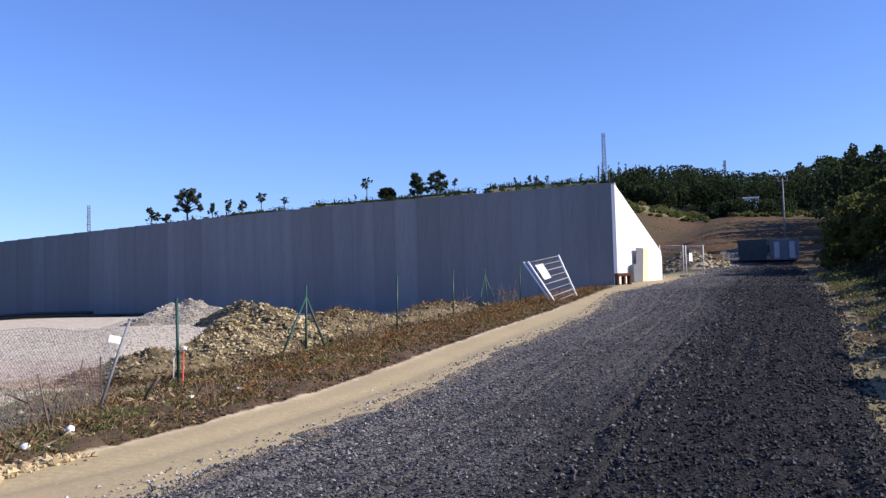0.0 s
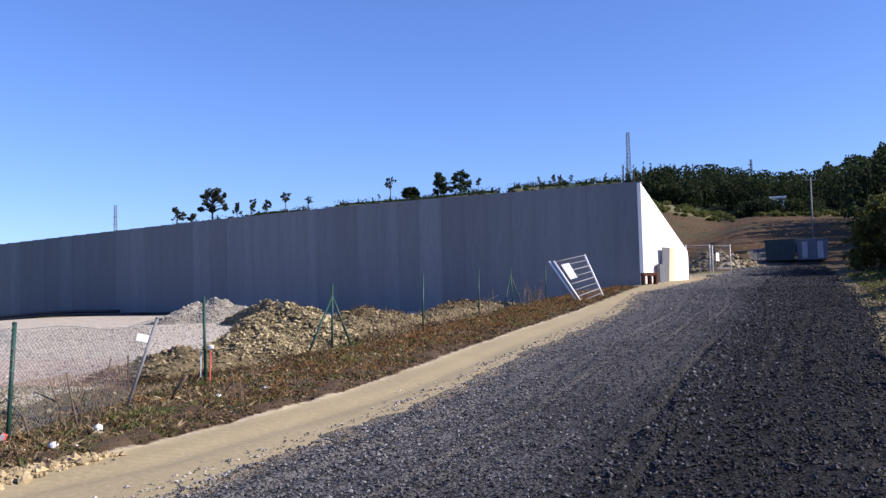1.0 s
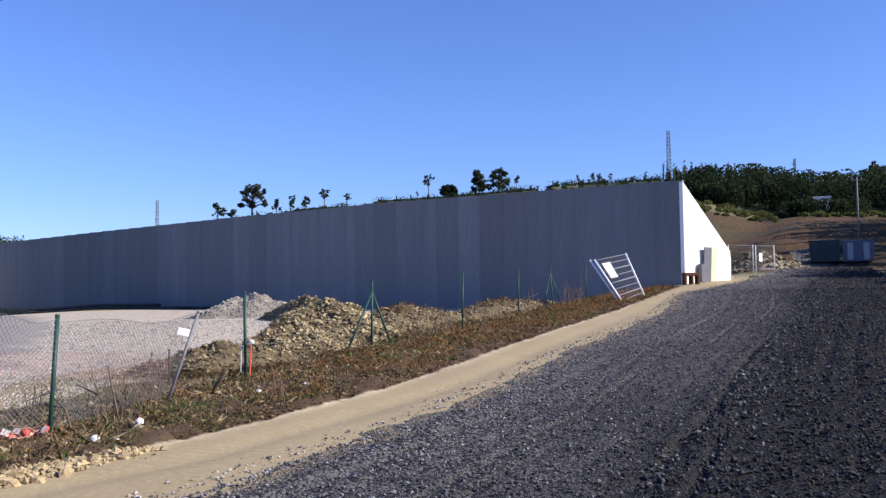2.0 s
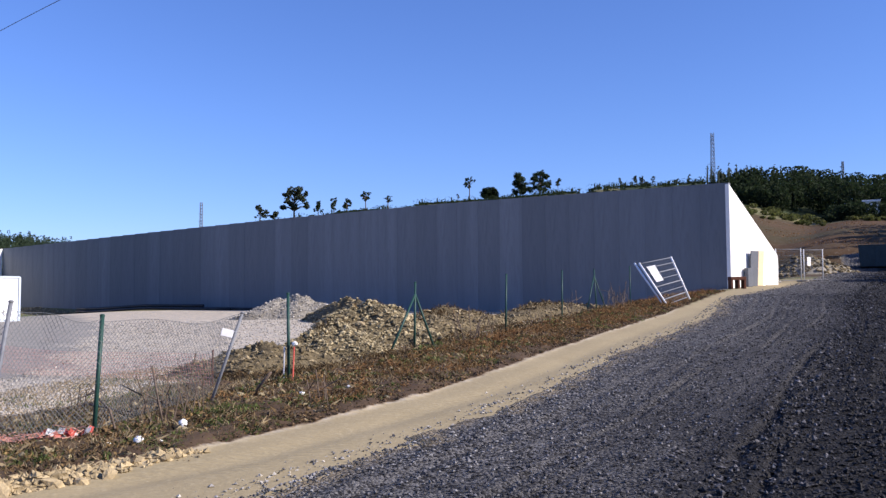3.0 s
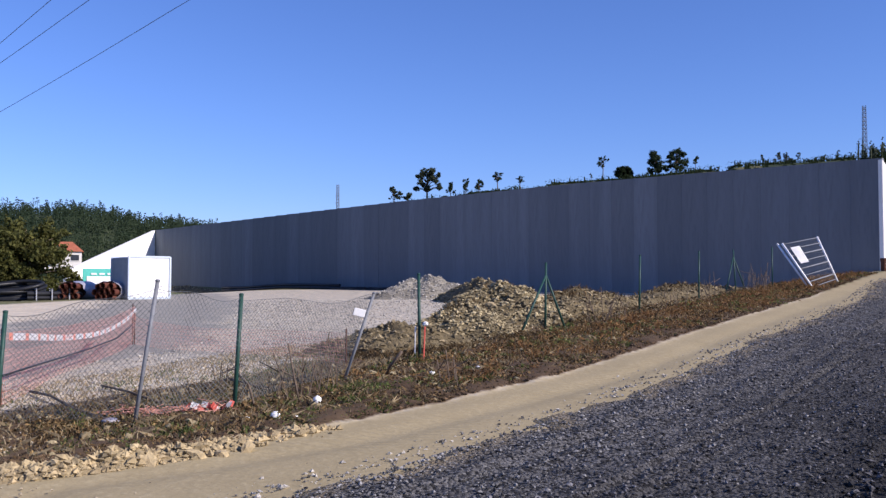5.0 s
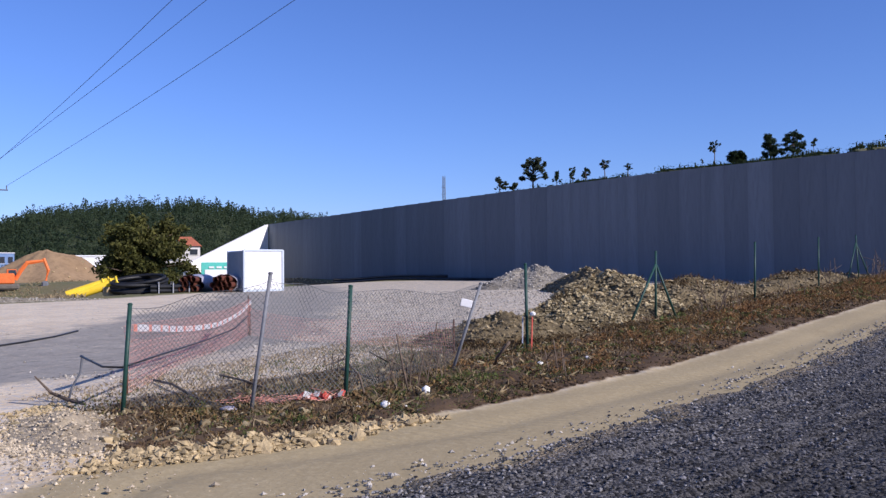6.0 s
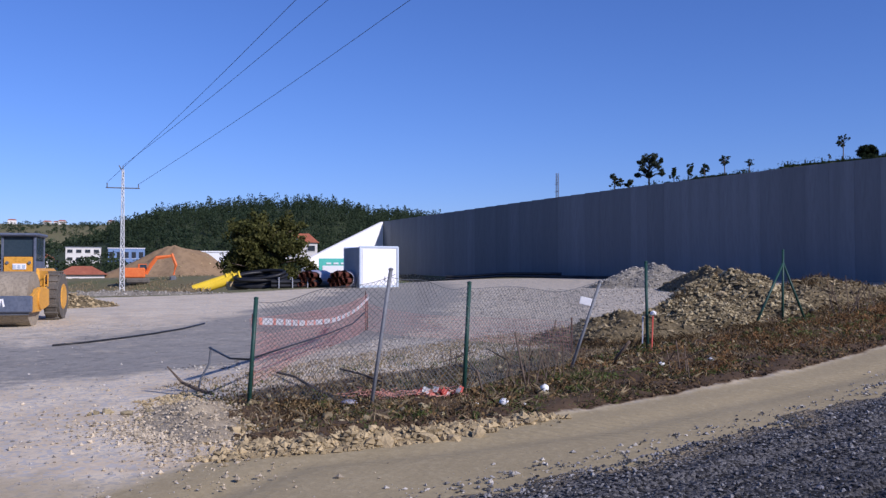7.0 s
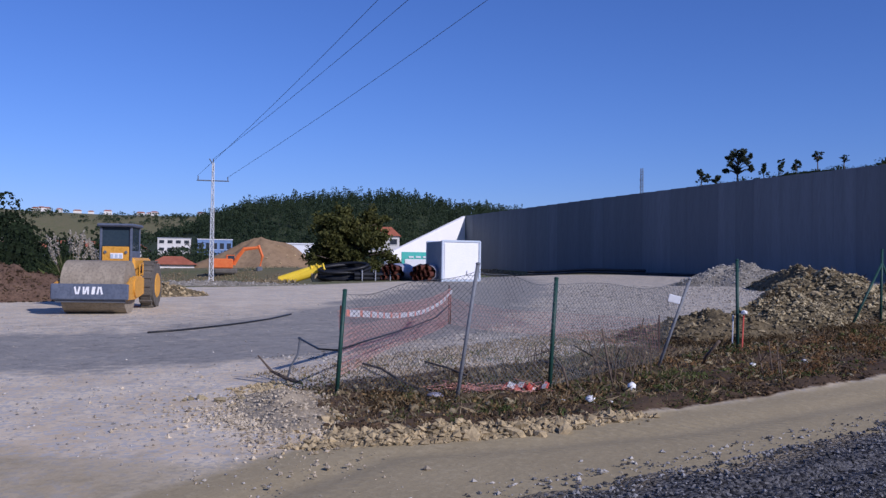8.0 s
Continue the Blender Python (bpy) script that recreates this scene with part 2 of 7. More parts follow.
OCTA = np.array([[1, 0, 0], [-1, 0, 0], [0, 1, 0], [0, -1, 0], [0, 0, 1], [0, 0, -1]], float)
OCTF = np.array([[0, 2, 4], [2, 1, 4], [1, 3, 4], [3, 0, 4], [2, 0, 5], [1, 2, 5], [3, 1, 5], [0, 3, 5]])
PHI = (1 + 5 ** 0.5) / 2
ICO = np.array([[-1, PHI, 0], [1, PHI, 0], [-1, -PHI, 0], [1, -PHI, 0], [0, -1, PHI], [0, 1, PHI], [0, -1, -PHI], [0, 1, -PHI], [PHI, 0, -1], [PHI, 0, 1], [-PHI, 0, -1], [-PHI, 0, 1]]) / 1.9
ICOF = np.array([[0, 11, 5], [0, 5, 1], [0, 1, 7], [0, 7, 10], [0, 10, 11], [1, 5, 9], [5, 11, 4], [11, 10, 2], [10, 7, 6], [7, 1, 8], [3, 9, 4], [3, 4, 2], [3, 2, 6], [3, 6, 8], [3, 8, 9], [4, 9, 5], [2, 4, 11], [6, 2, 10], [8, 6, 7], [9, 8, 1]])


def stones(pos, size, rng, fine=False, flat=0.7):
    """Many angular stones: centres and radii as arrays."""
    base, fc = (ICO, ICOF) if fine else (OCTA, OCTF)
    n, k = len(pos), len(base)
    v = base[None] * (0.65 + 0.7 * rng.random((n, k, 1))) * np.asarray(size)[:, None, None]
    v = v * (0.7 + 0.6 * rng.random((n, 1, 3)))
    v[:, :, 2] *= flat
    a = rng.random(n) * 6.283
    t = (rng.random(n) - 0.5) * 1.2
    c, s, ct, st = np.cos(a)[:, None], np.sin(a)[:, None], np.cos(t)[:, None], np.sin(t)[:, None]
    x, y, z = v[:, :, 0], v[:, :, 1], v[:, :, 2]
    y, z = y * ct - z * st, y * st + z * ct
    v = np.stack([x * c - y * s, x * s + y * c, z], -1) + np.asarray(pos)[:, None, :]
    f = (fc[None] + np.arange(n)[:, None, None] * k).reshape(-1, 3)
    return v.reshape(-1, 3), f


def leaves(centres, size, rng, aspect=0.6):
    """Small quads of random turn round the centres."""
    n = len(centres)
    a = rng.normal(size=(n, 3))
    a /= np.linalg.norm(a, axis=1, keepdims=True)
    b = np.cross(a, rng.normal(size=(n, 3)))
    b /= np.linalg.norm(b, axis=1, keepdims=True)
    s = (np.asarray(size) * (0.6 + 0.8 * rng.random(n)))[:, None]
    a, b = a * s, b * s * aspect
    c = np.asarray(centres)
    v = np.stack([c - a, c - b * 0.9, c + a, c + b * 1.1], 1).reshape(-1, 3)
    return v, np.arange(4 * n).reshape(-1, 4)


def blob(n, c, r, rng, shell=0.6):
    d = rng.normal(size=(n, 3))
    d /= np.linalg.norm(d, axis=1, keepdims=True)
    rad = (shell + (1 - shell) * rng.random(n)) if shell > 0 else rng.random(n) ** 0.5
    return d * rad[:, None] * np.asarray(r) + np.asarray(c)


def blades(x, y, z, height, rng, width=0.012, lean=0.5):
    n = len(x)
    a = rng.random(n) * 6.283
    b = rng.random(n) * 6.283
    w = width * (0.6 + 0.8 * rng.random(n))
    h = height * (0.5 + rng.random(n))
    l = lean * h * rng.random(n)
    base = np.stack([x, y, z], -1)
    side = np.stack([np.cos(a) * w, np.sin(a) * w, 0 * w], -1)
    mid = base + np.stack([np.cos(b) * l * 0.3, np.sin(b) * l * 0.3, h * 0.6], -1)
    tip = base + np.stack([np.cos(b) * l, np.sin(b) * l, h], -1)
    v = np.stack([base - side, base + side, mid + side * 0.7, tip, mid - side * 0.7], 1).reshape(-1, 3)
    return v, np.arange(5 * n).reshape(-1, 5)


def merge(pieces):
    vs, fs, k = [], [], 0
    for v, f in pieces:
        vs.append(v)
        fs.extend((f + k).tolist())
        k += len(v)
    return np.concatenate(vs), fs


# ---- the lie of the land ----
FX, FY = -5.7, 10.1                                   # a point of the fence line, and its direction
FD = np.array([0.331, 0.9436])
FN = np.array([0.9436, -0.331])
WC, WD = np.array([9.2, 52.6]), np.array([-0.9075, 0.42])   # wall: a point, and its direction to the far end
WN = np.array([0.42, 0.9075])                         # towards the back of the wall
U0, U1 = 0.75, 70.5


def sm(a, b, x):
    t = np.clip((np.asarray(x, float) - a) / (b - a), 0, 1)
    return t * t * (3 - 2 * t)


def wall_top(u):
    return np.interp(u, [0, 20, 35, 49, 61, 71], [8.27, 8.3, 8.08, 7.75, 7.42, 7.15])


def soil_edge(y):
    return np.interp(y, [6.6, 7.3, 8.6, 10.5, 12.7, 15.1, 18.7, 29, 46, 52, 60], [-5.6, -4.9, -3.95, -3.05, -2.1, -1.45, -0.5, 2.5, 6.9, 8.6, 11])


def road_left(y):
    return np.interp(y, [-20, 2, 5, 5.9, 6.7, 7.9, 9.7, 10.6, 17.2, 26.8, 39.7, 53, 92, 130], [-12, -4.6, -4.0, -3.5, -3.2, -2.6, -1.85, -1.4, 0.4, 3.3, 6.0, 11.4, 25, 38])


def road_right(y):
    return np.interp(y, [-20, 0, 9.2, 12.9, 22.8, 31.7, 44, 67, 92, 130], [-5, 1.5, 3.95, 5.25, 9.1, 12.2, 16.5, 24.4, 32.3, 44])


def terr(x, y):
    """Height of the ground sheet, in metres."""
    x, y = np.asarray(x, float), np.asarray(y, float)
    lat = (x - FX) * FN[0] + (y - FY) * FN[1]
    s = sm(-9, 0.5, lat)
    yy = np.clip(y - 3, 0, 95)
    z = (0.019 * (1 - s) + 0.049 * s) * yy
    # bank beside the road
    off = (x - road_right(y)) * 0.94
    z = z + (sm(0.0, 1.6, off) * 0.22 + sm(2.0, 5.2, off) * 1.3) * sm(-3, 5, y) * (1 - sm(60, 90, y)) + sm(5, 16, off) * 0.6 * sm(3, 14, y) * (1 - sm(70, 95, y))
    # valley falls away past the yard
    d = np.hypot(x, y)
    left = sm(-33, -50, x)
    z = z - left * (z + 0.5) * sm(44, 72, d) * sm(80, 66, y)
    # hill behind the wall and beyond the road's end
    w = (x - WC[0]) * WN[0] + (y - WC[1]) * WN[1]
    u = (x - WC[0]) * WD[0] + (y - WC[1]) * WD[1]
    ridge = np.interp(x * 247 / np.clip(d, 70, None), [-190, -130, -110, -85, -75, -57, -39, -23, -3, 21, 33, 46, 60, 100, 300], [0, 4, 12.5, 24.3, 26.0, 28.4, 28.9, 29.8, 31.4, 32.3, 32.2, 29, 24.5, 22, 24])
    back = wall_top(np.clip(u, 0, 71)) - 0.6
    k = np.clip((d - 60) / 187.0, 0, 1)
    fill = back + np.maximum(ridge - back, 0) * k ** 1.25
    # the fill stops at the wing walls, and falls away past their ends
    e = (u - U0 + 0.28 * np.minimum(w, 5) - 0.42 * np.maximum(w - 5, 0)) * 0.96
    e2 = (U1 - u + 1.25 * np.maximum(w, 0)) * 0.62
    along = np.interp(w, [0, 4.0, 5.0, 9.0], [7.6, 5.1, 3.6, 2.4])
    cap = np.where(e > 0.45, along + np.maximum(e - 0.45, 0) * 0.55 + np.maximum(e - 6, 0) * 1.7, -9)
    cap2 = np.where(e2 > 0.3, np.interp(w, [0, 10], [6.6, 2.0]) + np.maximum(e2 - 0.3, 0) * 0.6, -9)
    fill = np.minimum(np.minimum(fill, cap), cap2)
    fill = z + (fill - z) * sm(0.7, 2.2, w)
    fill = np.where(w > 0.6, fill, -9)
    k2 = np.clip((d - 92) / 150.0, 0, 1.0) * sm(-8, 6, x)
    z = z + np.maximum(ridge - z, 0) * k2 ** 0.95 + 0.45 * np.sin(d * 0.9) * sm(95, 100, d) * (1 - sm(150, 165, d)) * sm(8, 16, x)
    kl = np.clip((w - 8) / 190.0, 0, 1) * sm(-45, -60, x)
    z = z + np.maximum(ridge - z, 0) * kl
    z = np.maximum(z, fill)
    # valley floor and far hills
    far = sm(300, 520, d)
    yaw = np.degrees(np.arctan2(-x, y))
    hill2 = np.interp(yaw, [20, 26, 29.5, 31, 33, 34.8, 36, 38, 41, 44.2, 47.3, 49.2, 51.5, 55, 60], [2, 12, 26, 35, 38.5, 38.5, 43.5, 47, 47.5, 44, 39.5, 31, 22, 12, 6])
    bump = hill2 * sm(380, 680, d) * (1 - 0.5 * sm(760, 1100, d))
    far_hill = np.interp(yaw, [-60, -20, 30, 48, 56, 70, 100], [60, 40, 40, 70, 79, 96, 60]) * sm(800, 1700, d)
    lowland = np.where(x < -40, -1.5 * sm(90, 200, d), 0)
    z = z + lowland + np.where((yaw > 18) & (yaw < 70), bump, 0) * far + np.maximum(far_hill - z, 0) * sm(800, 1500, d)
    z = z + 4.0 * sm(195, 240, d) * (1 - sm(265, 340, d)) * np.exp(-((yaw + 12.5) / 3.2) ** 2)
    return z + 0.25 * np.sin(x * 0.021 + 1.3) * np.sin(y * 0.017) * sm(60, 200, d)


def tz(x, y):
    return float(terr(x, y))


# ---- ground ----
def seg_dist(x, y, pts):
    best = np.full(np.shape(x), 1e9)
    for (ax, ay), (bx, by) in zip(pts, pts[1:]):
        dx, dy = bx - ax, by - ay
        t = np.clip(((x - ax) * dx + (y - ay) * dy) / (dx * dx + dy * dy), 0, 1)
        best = np.minimum(best, np.hypot(x - ax - t * dx, y - ay - t * dy))
    return best


def wob(x, y, s, a):
    return a * (np.sin(x * s * 1.7 + 0.6 * np.sin(y * s * 2.3)) + np.sin(y * s * 1.3 + 1.1 + 0.8 * np.sin(x * s * 1.9)) + 0.6 * np.sin((x + y) * s * 3.1 + 2) + 0.5 * np.sin((x - 1.7 * y) * s * 5.3)) / 3


LANE = [(-22, 2), (-15, 8.5), (-13.2, 12), (-14, 17), (-18.5, 27), (-24, 38), (-33, 52)]


def zones(x, y):
    lat = (x - FX) * FN[0] + (y - FY) * FN[1]
    j = wob(x, y, 1.1, 0.35)
    soil = sm(0.17, -0.17, x - soil_edge(y) + 0.10 * j) * sm(-1.9, -0.7, lat + 1.5 * j) * sm(-0.3, 0.3, y - 6.6 - np.maximum(-5.4 - x, 0) * 0.6 + 0.6 * j) * sm(50, 46, y)
    sand = sm(-0.17, 0.17, x - soil_edge(y) + 0.10 * j) * sm(4, 3, x - road_left(y)) * (1 - sm(60, 75, y))
    sand = np.maximum(sand, sm(0.35, -0.35, y - 5.0 - 0.4 * (x + 7.6) + 0.7 * j) * 0.62 * sm(-30, -25, x) * sm(8, 4, x))
    d = np.hypot(x, y)
    w = (x - WC[0]) * WN[0] + (y - WC[1]) * WN[1]
    yard = sm(0.6, -0.6, w) * sm(-66, -58, x) * sm(1, -2, x - soil_edge(y)) * sm(67, 60, d + 0.4 * np.maximum(0, -x - 20) - 14) 
    yard = np.maximum(yard, sm(0.6, -0.6, w) * sm(64, 58, d) * sm(1, -2, x - soil_edge(y)))
    yard = yard * (1 - sm(44, 48, d) * sm(-30, -36, x) * sm(54, 49, y))
    yard = np.maximum(yard, sm(34, 29, d) * sm(0.5, -0.5, x - road_left(y)))
    asp = sm(4.3, 2.5, seg_dist(x, y, LANE) + 2.4 * j) * sm(-1.1, 1.1, y - 7.5 - 0.10 * (x + 10) + 2.2 * j)
    asp = np.maximum(asp, 0.46 * sm(9, 13, y) * sm(-24, -16, x + 0.7 * np.maximum(y - 25, 0)) * sm(0.0, -3.0, lat + 1.5) * yard)
    field = sm(6, 14, x) * sm(70, 84, d) * sm(186, 172, d)
    bank = sm(0.0, 0.5, x - road_right(y) + j) * sm(90, 75, y)
    wood = np.maximum(sm(360, 480, d) * sm(1100, 900, d), sm(190, 200, d) * sm(300, 270, d) * sm(8, 16, x))
    wood = np.maximum(wood, 0.55 * sm(150, 185, d) * sm(300, 270, d) * sm(12, 4, x))
    off = x - soil_edge(y)
    tread = (np.exp(-((off - 0.55) / 0.16) ** 4) + np.exp(-((off - 1.05) / 0.14) ** 4)) * sand * (y > 4) * (y < 30)
    return yard, np.clip(np.maximum(soil, 0), 0, 1), sand, asp, field, bank, wood, np.clip(tread, 0, 1)


def make_ground():
    fine = np.radians(np.arange(-34, 78, 0.4))
    rest = np.radians(np.arange(78, 326, 6.0))
    yaw = np.concatenate([fine, rest])
    r = [0.6]
    while r[-1] < 4200:
        q = r[-1]
        r.append(q * (1.015 if 3 < q < 110 else 1.035))
    r = np.array(r)
    X = -np.sin(yaw)[None] * r[:, None]
    Y = np.cos(yaw)[None] * r[:, None]
    Z = terr(X, Y)
    D = np.hypot(X, Y)
    yard, soil, sand, asp, field, bank, wood, tread = zones(X, Y)
    rough = np.where(D < 120, wob(X, Y, 2.6, 0.03) * (0.08 + soil + bank * 3.5) + wob(X, Y, 7.5, 0.018) * (0.01 + 1.6 * soil + bank * 3.5), 0)
    rough = rough * ((np.arctan2(-X, Y) > -0.56) & (np.arctan2(-X, Y) < 1.3) & (D > 3))
    # wheel ruts in the sand strip
    off = X - soil_edge(Y)
    Z = Z + rough - 0.03 * sand * np.exp(-((off - 0.75) / 0.18) ** 2) + 0.03 * soil * sm(1.2, 0.0, np.abs(off + 0.15))
    V = np.stack([X, Y, Z], -1).reshape(-1, 3)
    nr, ny = X.shape
    i = np.arange(nr - 1)[:, None] * ny
    k = np.arange(ny)[None]
    k2 = (k + 1) % ny
    F = np.stack([i + k, i + k2, i + ny + k2, i + ny + k], -1).reshape(-1, 4).tolist()
    F.append(list(range(ny))[::-1])
    g = obj("ground", V, F, ground_material(), smooth=True)
    for name, cols in (("zone", (yard, soil, sand, asp)), ("zone_far", (field, bank, wood, tread))):
        at = g.data.color_attributes.new(name, "FLOAT_COLOR", "POINT")
        at.data.foreach_set("color", np.stack(cols, -1).astype(np.float32).ravel())
    return tagged(g, "rising pale gravel ground with weedy soil, sand track and green hills", "ground", kind="structure")


def ground_material():
    m = bpy.data.materials.new("ground_mix")
    m.use_nodes = True
    nt = m.node_tree
    b = nt.nodes["Principled BSDF"]
    co = nt.nodes.new("ShaderNodeNewGeometry").outputs["Position"]
    za, zb = nt.nodes.new("ShaderNodeAttribute"), nt.nodes.new("ShaderNodeAttribute")
    za.attribute_name, zb.attribute_name = "zone", "zone_far"
    sa, sb = nt.nodes.new("ShaderNodeSeparateColor"), nt.nodes.new("ShaderNodeSeparateColor")
    nt.links.new(za.outputs["Color"], sa.inputs[0])
    nt.links.new(zb.outputs["Color"], sb.inputs[0])
    n1, n2, n3 = noisy(nt, co, 0.05, 6), noisy(nt, co, 0.9, 6, 0.65), noisy(nt, co, 14, 4, 0.7)
    n4 = noisy(nt, co, 45, 3, 0.7)
    vor = nd(nt, "ShaderNodeTexVoronoi", Scale=16.0)
    nt.links.new(co, vor.inputs["Vector"])

    def blend(c1, c2, c3):
        a = mixrgb(nt, spread(nt, n2, 0.3, 0.7), c1, c2)
        return mixrgb(nt, spread(nt, n3, 0.5, 0.75), a, c3)
    grass = mixrgb(nt, spread(nt, noisy(nt, co, 0.22, 7, 0.7), 0.34, 0.54), blend((0.085, 0.115, 0.040), (0.125, 0.145, 0.055), (0.06, 0.08, 0.03)), blend((0.21, 0.175, 0.095), (0.15, 0.14, 0.065), (0.10, 0.09, 0.045)))
    yardc = mixrgb(nt, spread(nt, n4, 0.35, 0.7), blend((0.74, 0.63, 0.455), (0.65, 0.55, 0.39), (0.50, 0.42, 0.29)), (0.75, 0.65, 0.475))
    yardc = mixrgb(nt, spread(nt, noisy(nt, co, 0.33, 7, 0.72), 0.50, 0.72), yardc, blend((0.58, 0.49, 0.365), (0.50, 0.42, 0.305), (0.43, 0.36, 0.26)))
    tan = blend((0.62, 0.505, 0.345), (0.54, 0.44, 0.295), (0.47, 0.38, 0.255))
    yardc = mixrgb(nt, spread(nt, noisy(nt, co, 1.1, 7, 0.68), 0.42, 0.60), yardc, tan)
    yardc = mixrgb(nt, spread(nt, noisy(nt, co, 5.5, 5, 0.75), 0.57, 0.70), yardc, (0.40, 0.35, 0.275))
    yardc = mixrgb(nt, spread(nt, noisy(nt, co, 8.0, 5, 0.75), 0.54, 0.70), yardc, (0.69, 0.60, 0.455))
    yv = nd(nt, "ShaderNodeTexVoronoi", Scale=13.0)
    nt.links.new(co, yv.inputs["Vector"])
    ysp = nt.nodes.new("ShaderNodeSeparateColor")
    nt.links.new(yv.outputs["Color"], ysp.inputs[0])
    yardc = mixrgb(nt, spread(nt, ysp.outputs[0], 0.86, 0.94), yardc, (0.50, 0.465, 0.41))
    yv2 = nd(nt, "ShaderNodeTexVoronoi", Scale=24.0)
    nt.links.new(co, yv2.inputs["Vector"])
    ysp2 = nt.nodes.new("ShaderNodeSeparateColor")
    nt.links.new(yv2.outputs["Color"], ysp2.inputs[0])
    yardc = mixrgb(nt, spread(nt, ysp2.outputs[0], 0.72, 0.8), yardc, (0.48, 0.45, 0.40))
    soilc = blend((0.078, 0.050, 0.029), (0.125, 0.084, 0.047), (0.042, 0.028, 0.017))
    sandc = mixrgb(nt, spread(nt, n4, 0.5, 0.8), blend((0.37, 0.305, 0.178), (0.31, 0.254, 0.146), (0.42, 0.352, 0.215)), (0.25, 0.205, 0.118))
    aspc = blend((0.265, 0.25, 0.219), (0.335, 0.317, 0.278), (0.19, 0.179, 0.157))
    aspc = mixrgb(nt, spread(nt, noisy(nt, co, 1.1, 7, 0.75), 0.58, 0.76), aspc, yardc)
    aspc = mixrgb(nt, spread(nt, noisy(nt, co, 3.7, 6, 0.78), 0.53, 0.66), aspc, (0.17, 0.162, 0.147))
    fieldc = mixrgb(nt, spread(nt, n1, 0.35, 0.65), blend((0.072, 0.040, 0.019), (0.105, 0.060, 0.027), (0.044, 0.027, 0.014)), (0.062, 0.052, 0.024))
    # dark bank soil, taken darker still for the shadow lying on it
    bankc = blend((0.060, 0.046, 0.025), (0.095, 0.073, 0.038), (0.036, 0.028, 0.016))
    woodc = blend((0.03, 0.045, 0.018), (0.045, 0.06, 0.022), (0.02, 0.03, 0.012))
    def broken(fac, soft=0.12, gain=0.9):
        a = nd(nt, "ShaderNodeMath")
        a.operation = "MULTIPLY_ADD"
        a.inputs[1].default_value, a.inputs[2].default_value = gain, -0.5 * gain
        nt.links.new(n5, a.inputs[0])
        s = nd(nt, "ShaderNodeMath")
        nt.links.new(a.outputs[0], s.inputs[0])
        nt.links.new(fac, s.inputs[1])
        return spread(nt, s.outputs[0], 0.5 - soft, 0.5 + soft)
    n5 = noisy(nt, co, 3.2, 6, 0.75)
    col = grass
    for fac, c in ((sb.outputs[2], woodc), (sb.outputs[0], fieldc), (sa.outputs[0], yardc), (za.outputs["Alpha"], aspc), (sb.outputs[1], bankc), (sa.outputs[2], sandc), (sa.outputs[1], soilc)):
        col = mixrgb(nt, broken(fac, 0.4 if c in (sandc, aspc) else 0.12, 2.6 if c == aspc else 0.9), col, c)
    nt.links.new(col, b.inputs["Base Color"])
    b.inputs["Roughness"].default_value = 0.95
    b.inputs["Specular IOR Level"].default_value = 0.15
    bp = nd(nt, "ShaderNodeBump", Strength=0.6, Distance=0.035)
    nt.links.new(n3, bp.inputs["Height"])
    firm = nt.nodes.new("ShaderNodeMapRange")
    firm.inputs["To Min"].default_value, firm.inputs["To Max"].default_value = 0.14, 0.2
    nt.links.new(sa.outputs[2], firm.inputs["Value"])
    nt.links.new(firm.outputs[0], bp.inputs["Strength"])
    bp2 = nd(nt, "ShaderNodeBump", Strength=0.15, Distance=0.01)
    nt.links.new(vor.outputs["Distance"], bp2.inputs["Height"])
    nt.links.new(bp.outputs[0], bp2.inputs["Normal"])
    # chevron tread marks pressed into the sand
    wv = nd(nt, "ShaderNodeTexWave", Scale=2.6, Distortion=1.2)
    wv.bands_direction = "Y"
    nt.links.new(co, wv.inputs["Vector"])
    bp3 = nd(nt, "ShaderNodeBump", Distance=0.045)
    press = nd(nt, "ShaderNodeMath")
    press.operation = "MULTIPLY"
    press.inputs[1].default_value = 0.9
    nt.links.new(zb.outputs["Alpha"], press.inputs[0])
    nt.links.new(spread(nt, noisy(nt, co, 0.7, 4), 0.45, 0.85), press.inputs[1])
    nt.links.new(press.outputs[0], bp3.inputs["Strength"])
    nt.links.new(wv.outputs["Fac"], bp3.inputs["Height"])
    nt.links.new(bp2.outputs[0], bp3.inputs["Normal"])
    nt.links.new(bp3.outputs[0], b.inputs["Normal"])
    return m


ground = make_ground()


# wheel grooves: place across the road (0 to 1), width and depth in metres
RUTS = [(0.16, 0.10, 0.022), (0.25, 0.07, 0.028), (0.31, 0.05, 0.022), (0.37, 0.05, 0.024), (0.44, 0.05, 0.022), (0.53, 0.06, 0.032), (0.60, 0.05, 0.03), (0.70, 0.09, 0.024), (0.78, 0.07, 0.022), (0.88, 0.08, 0.026)]


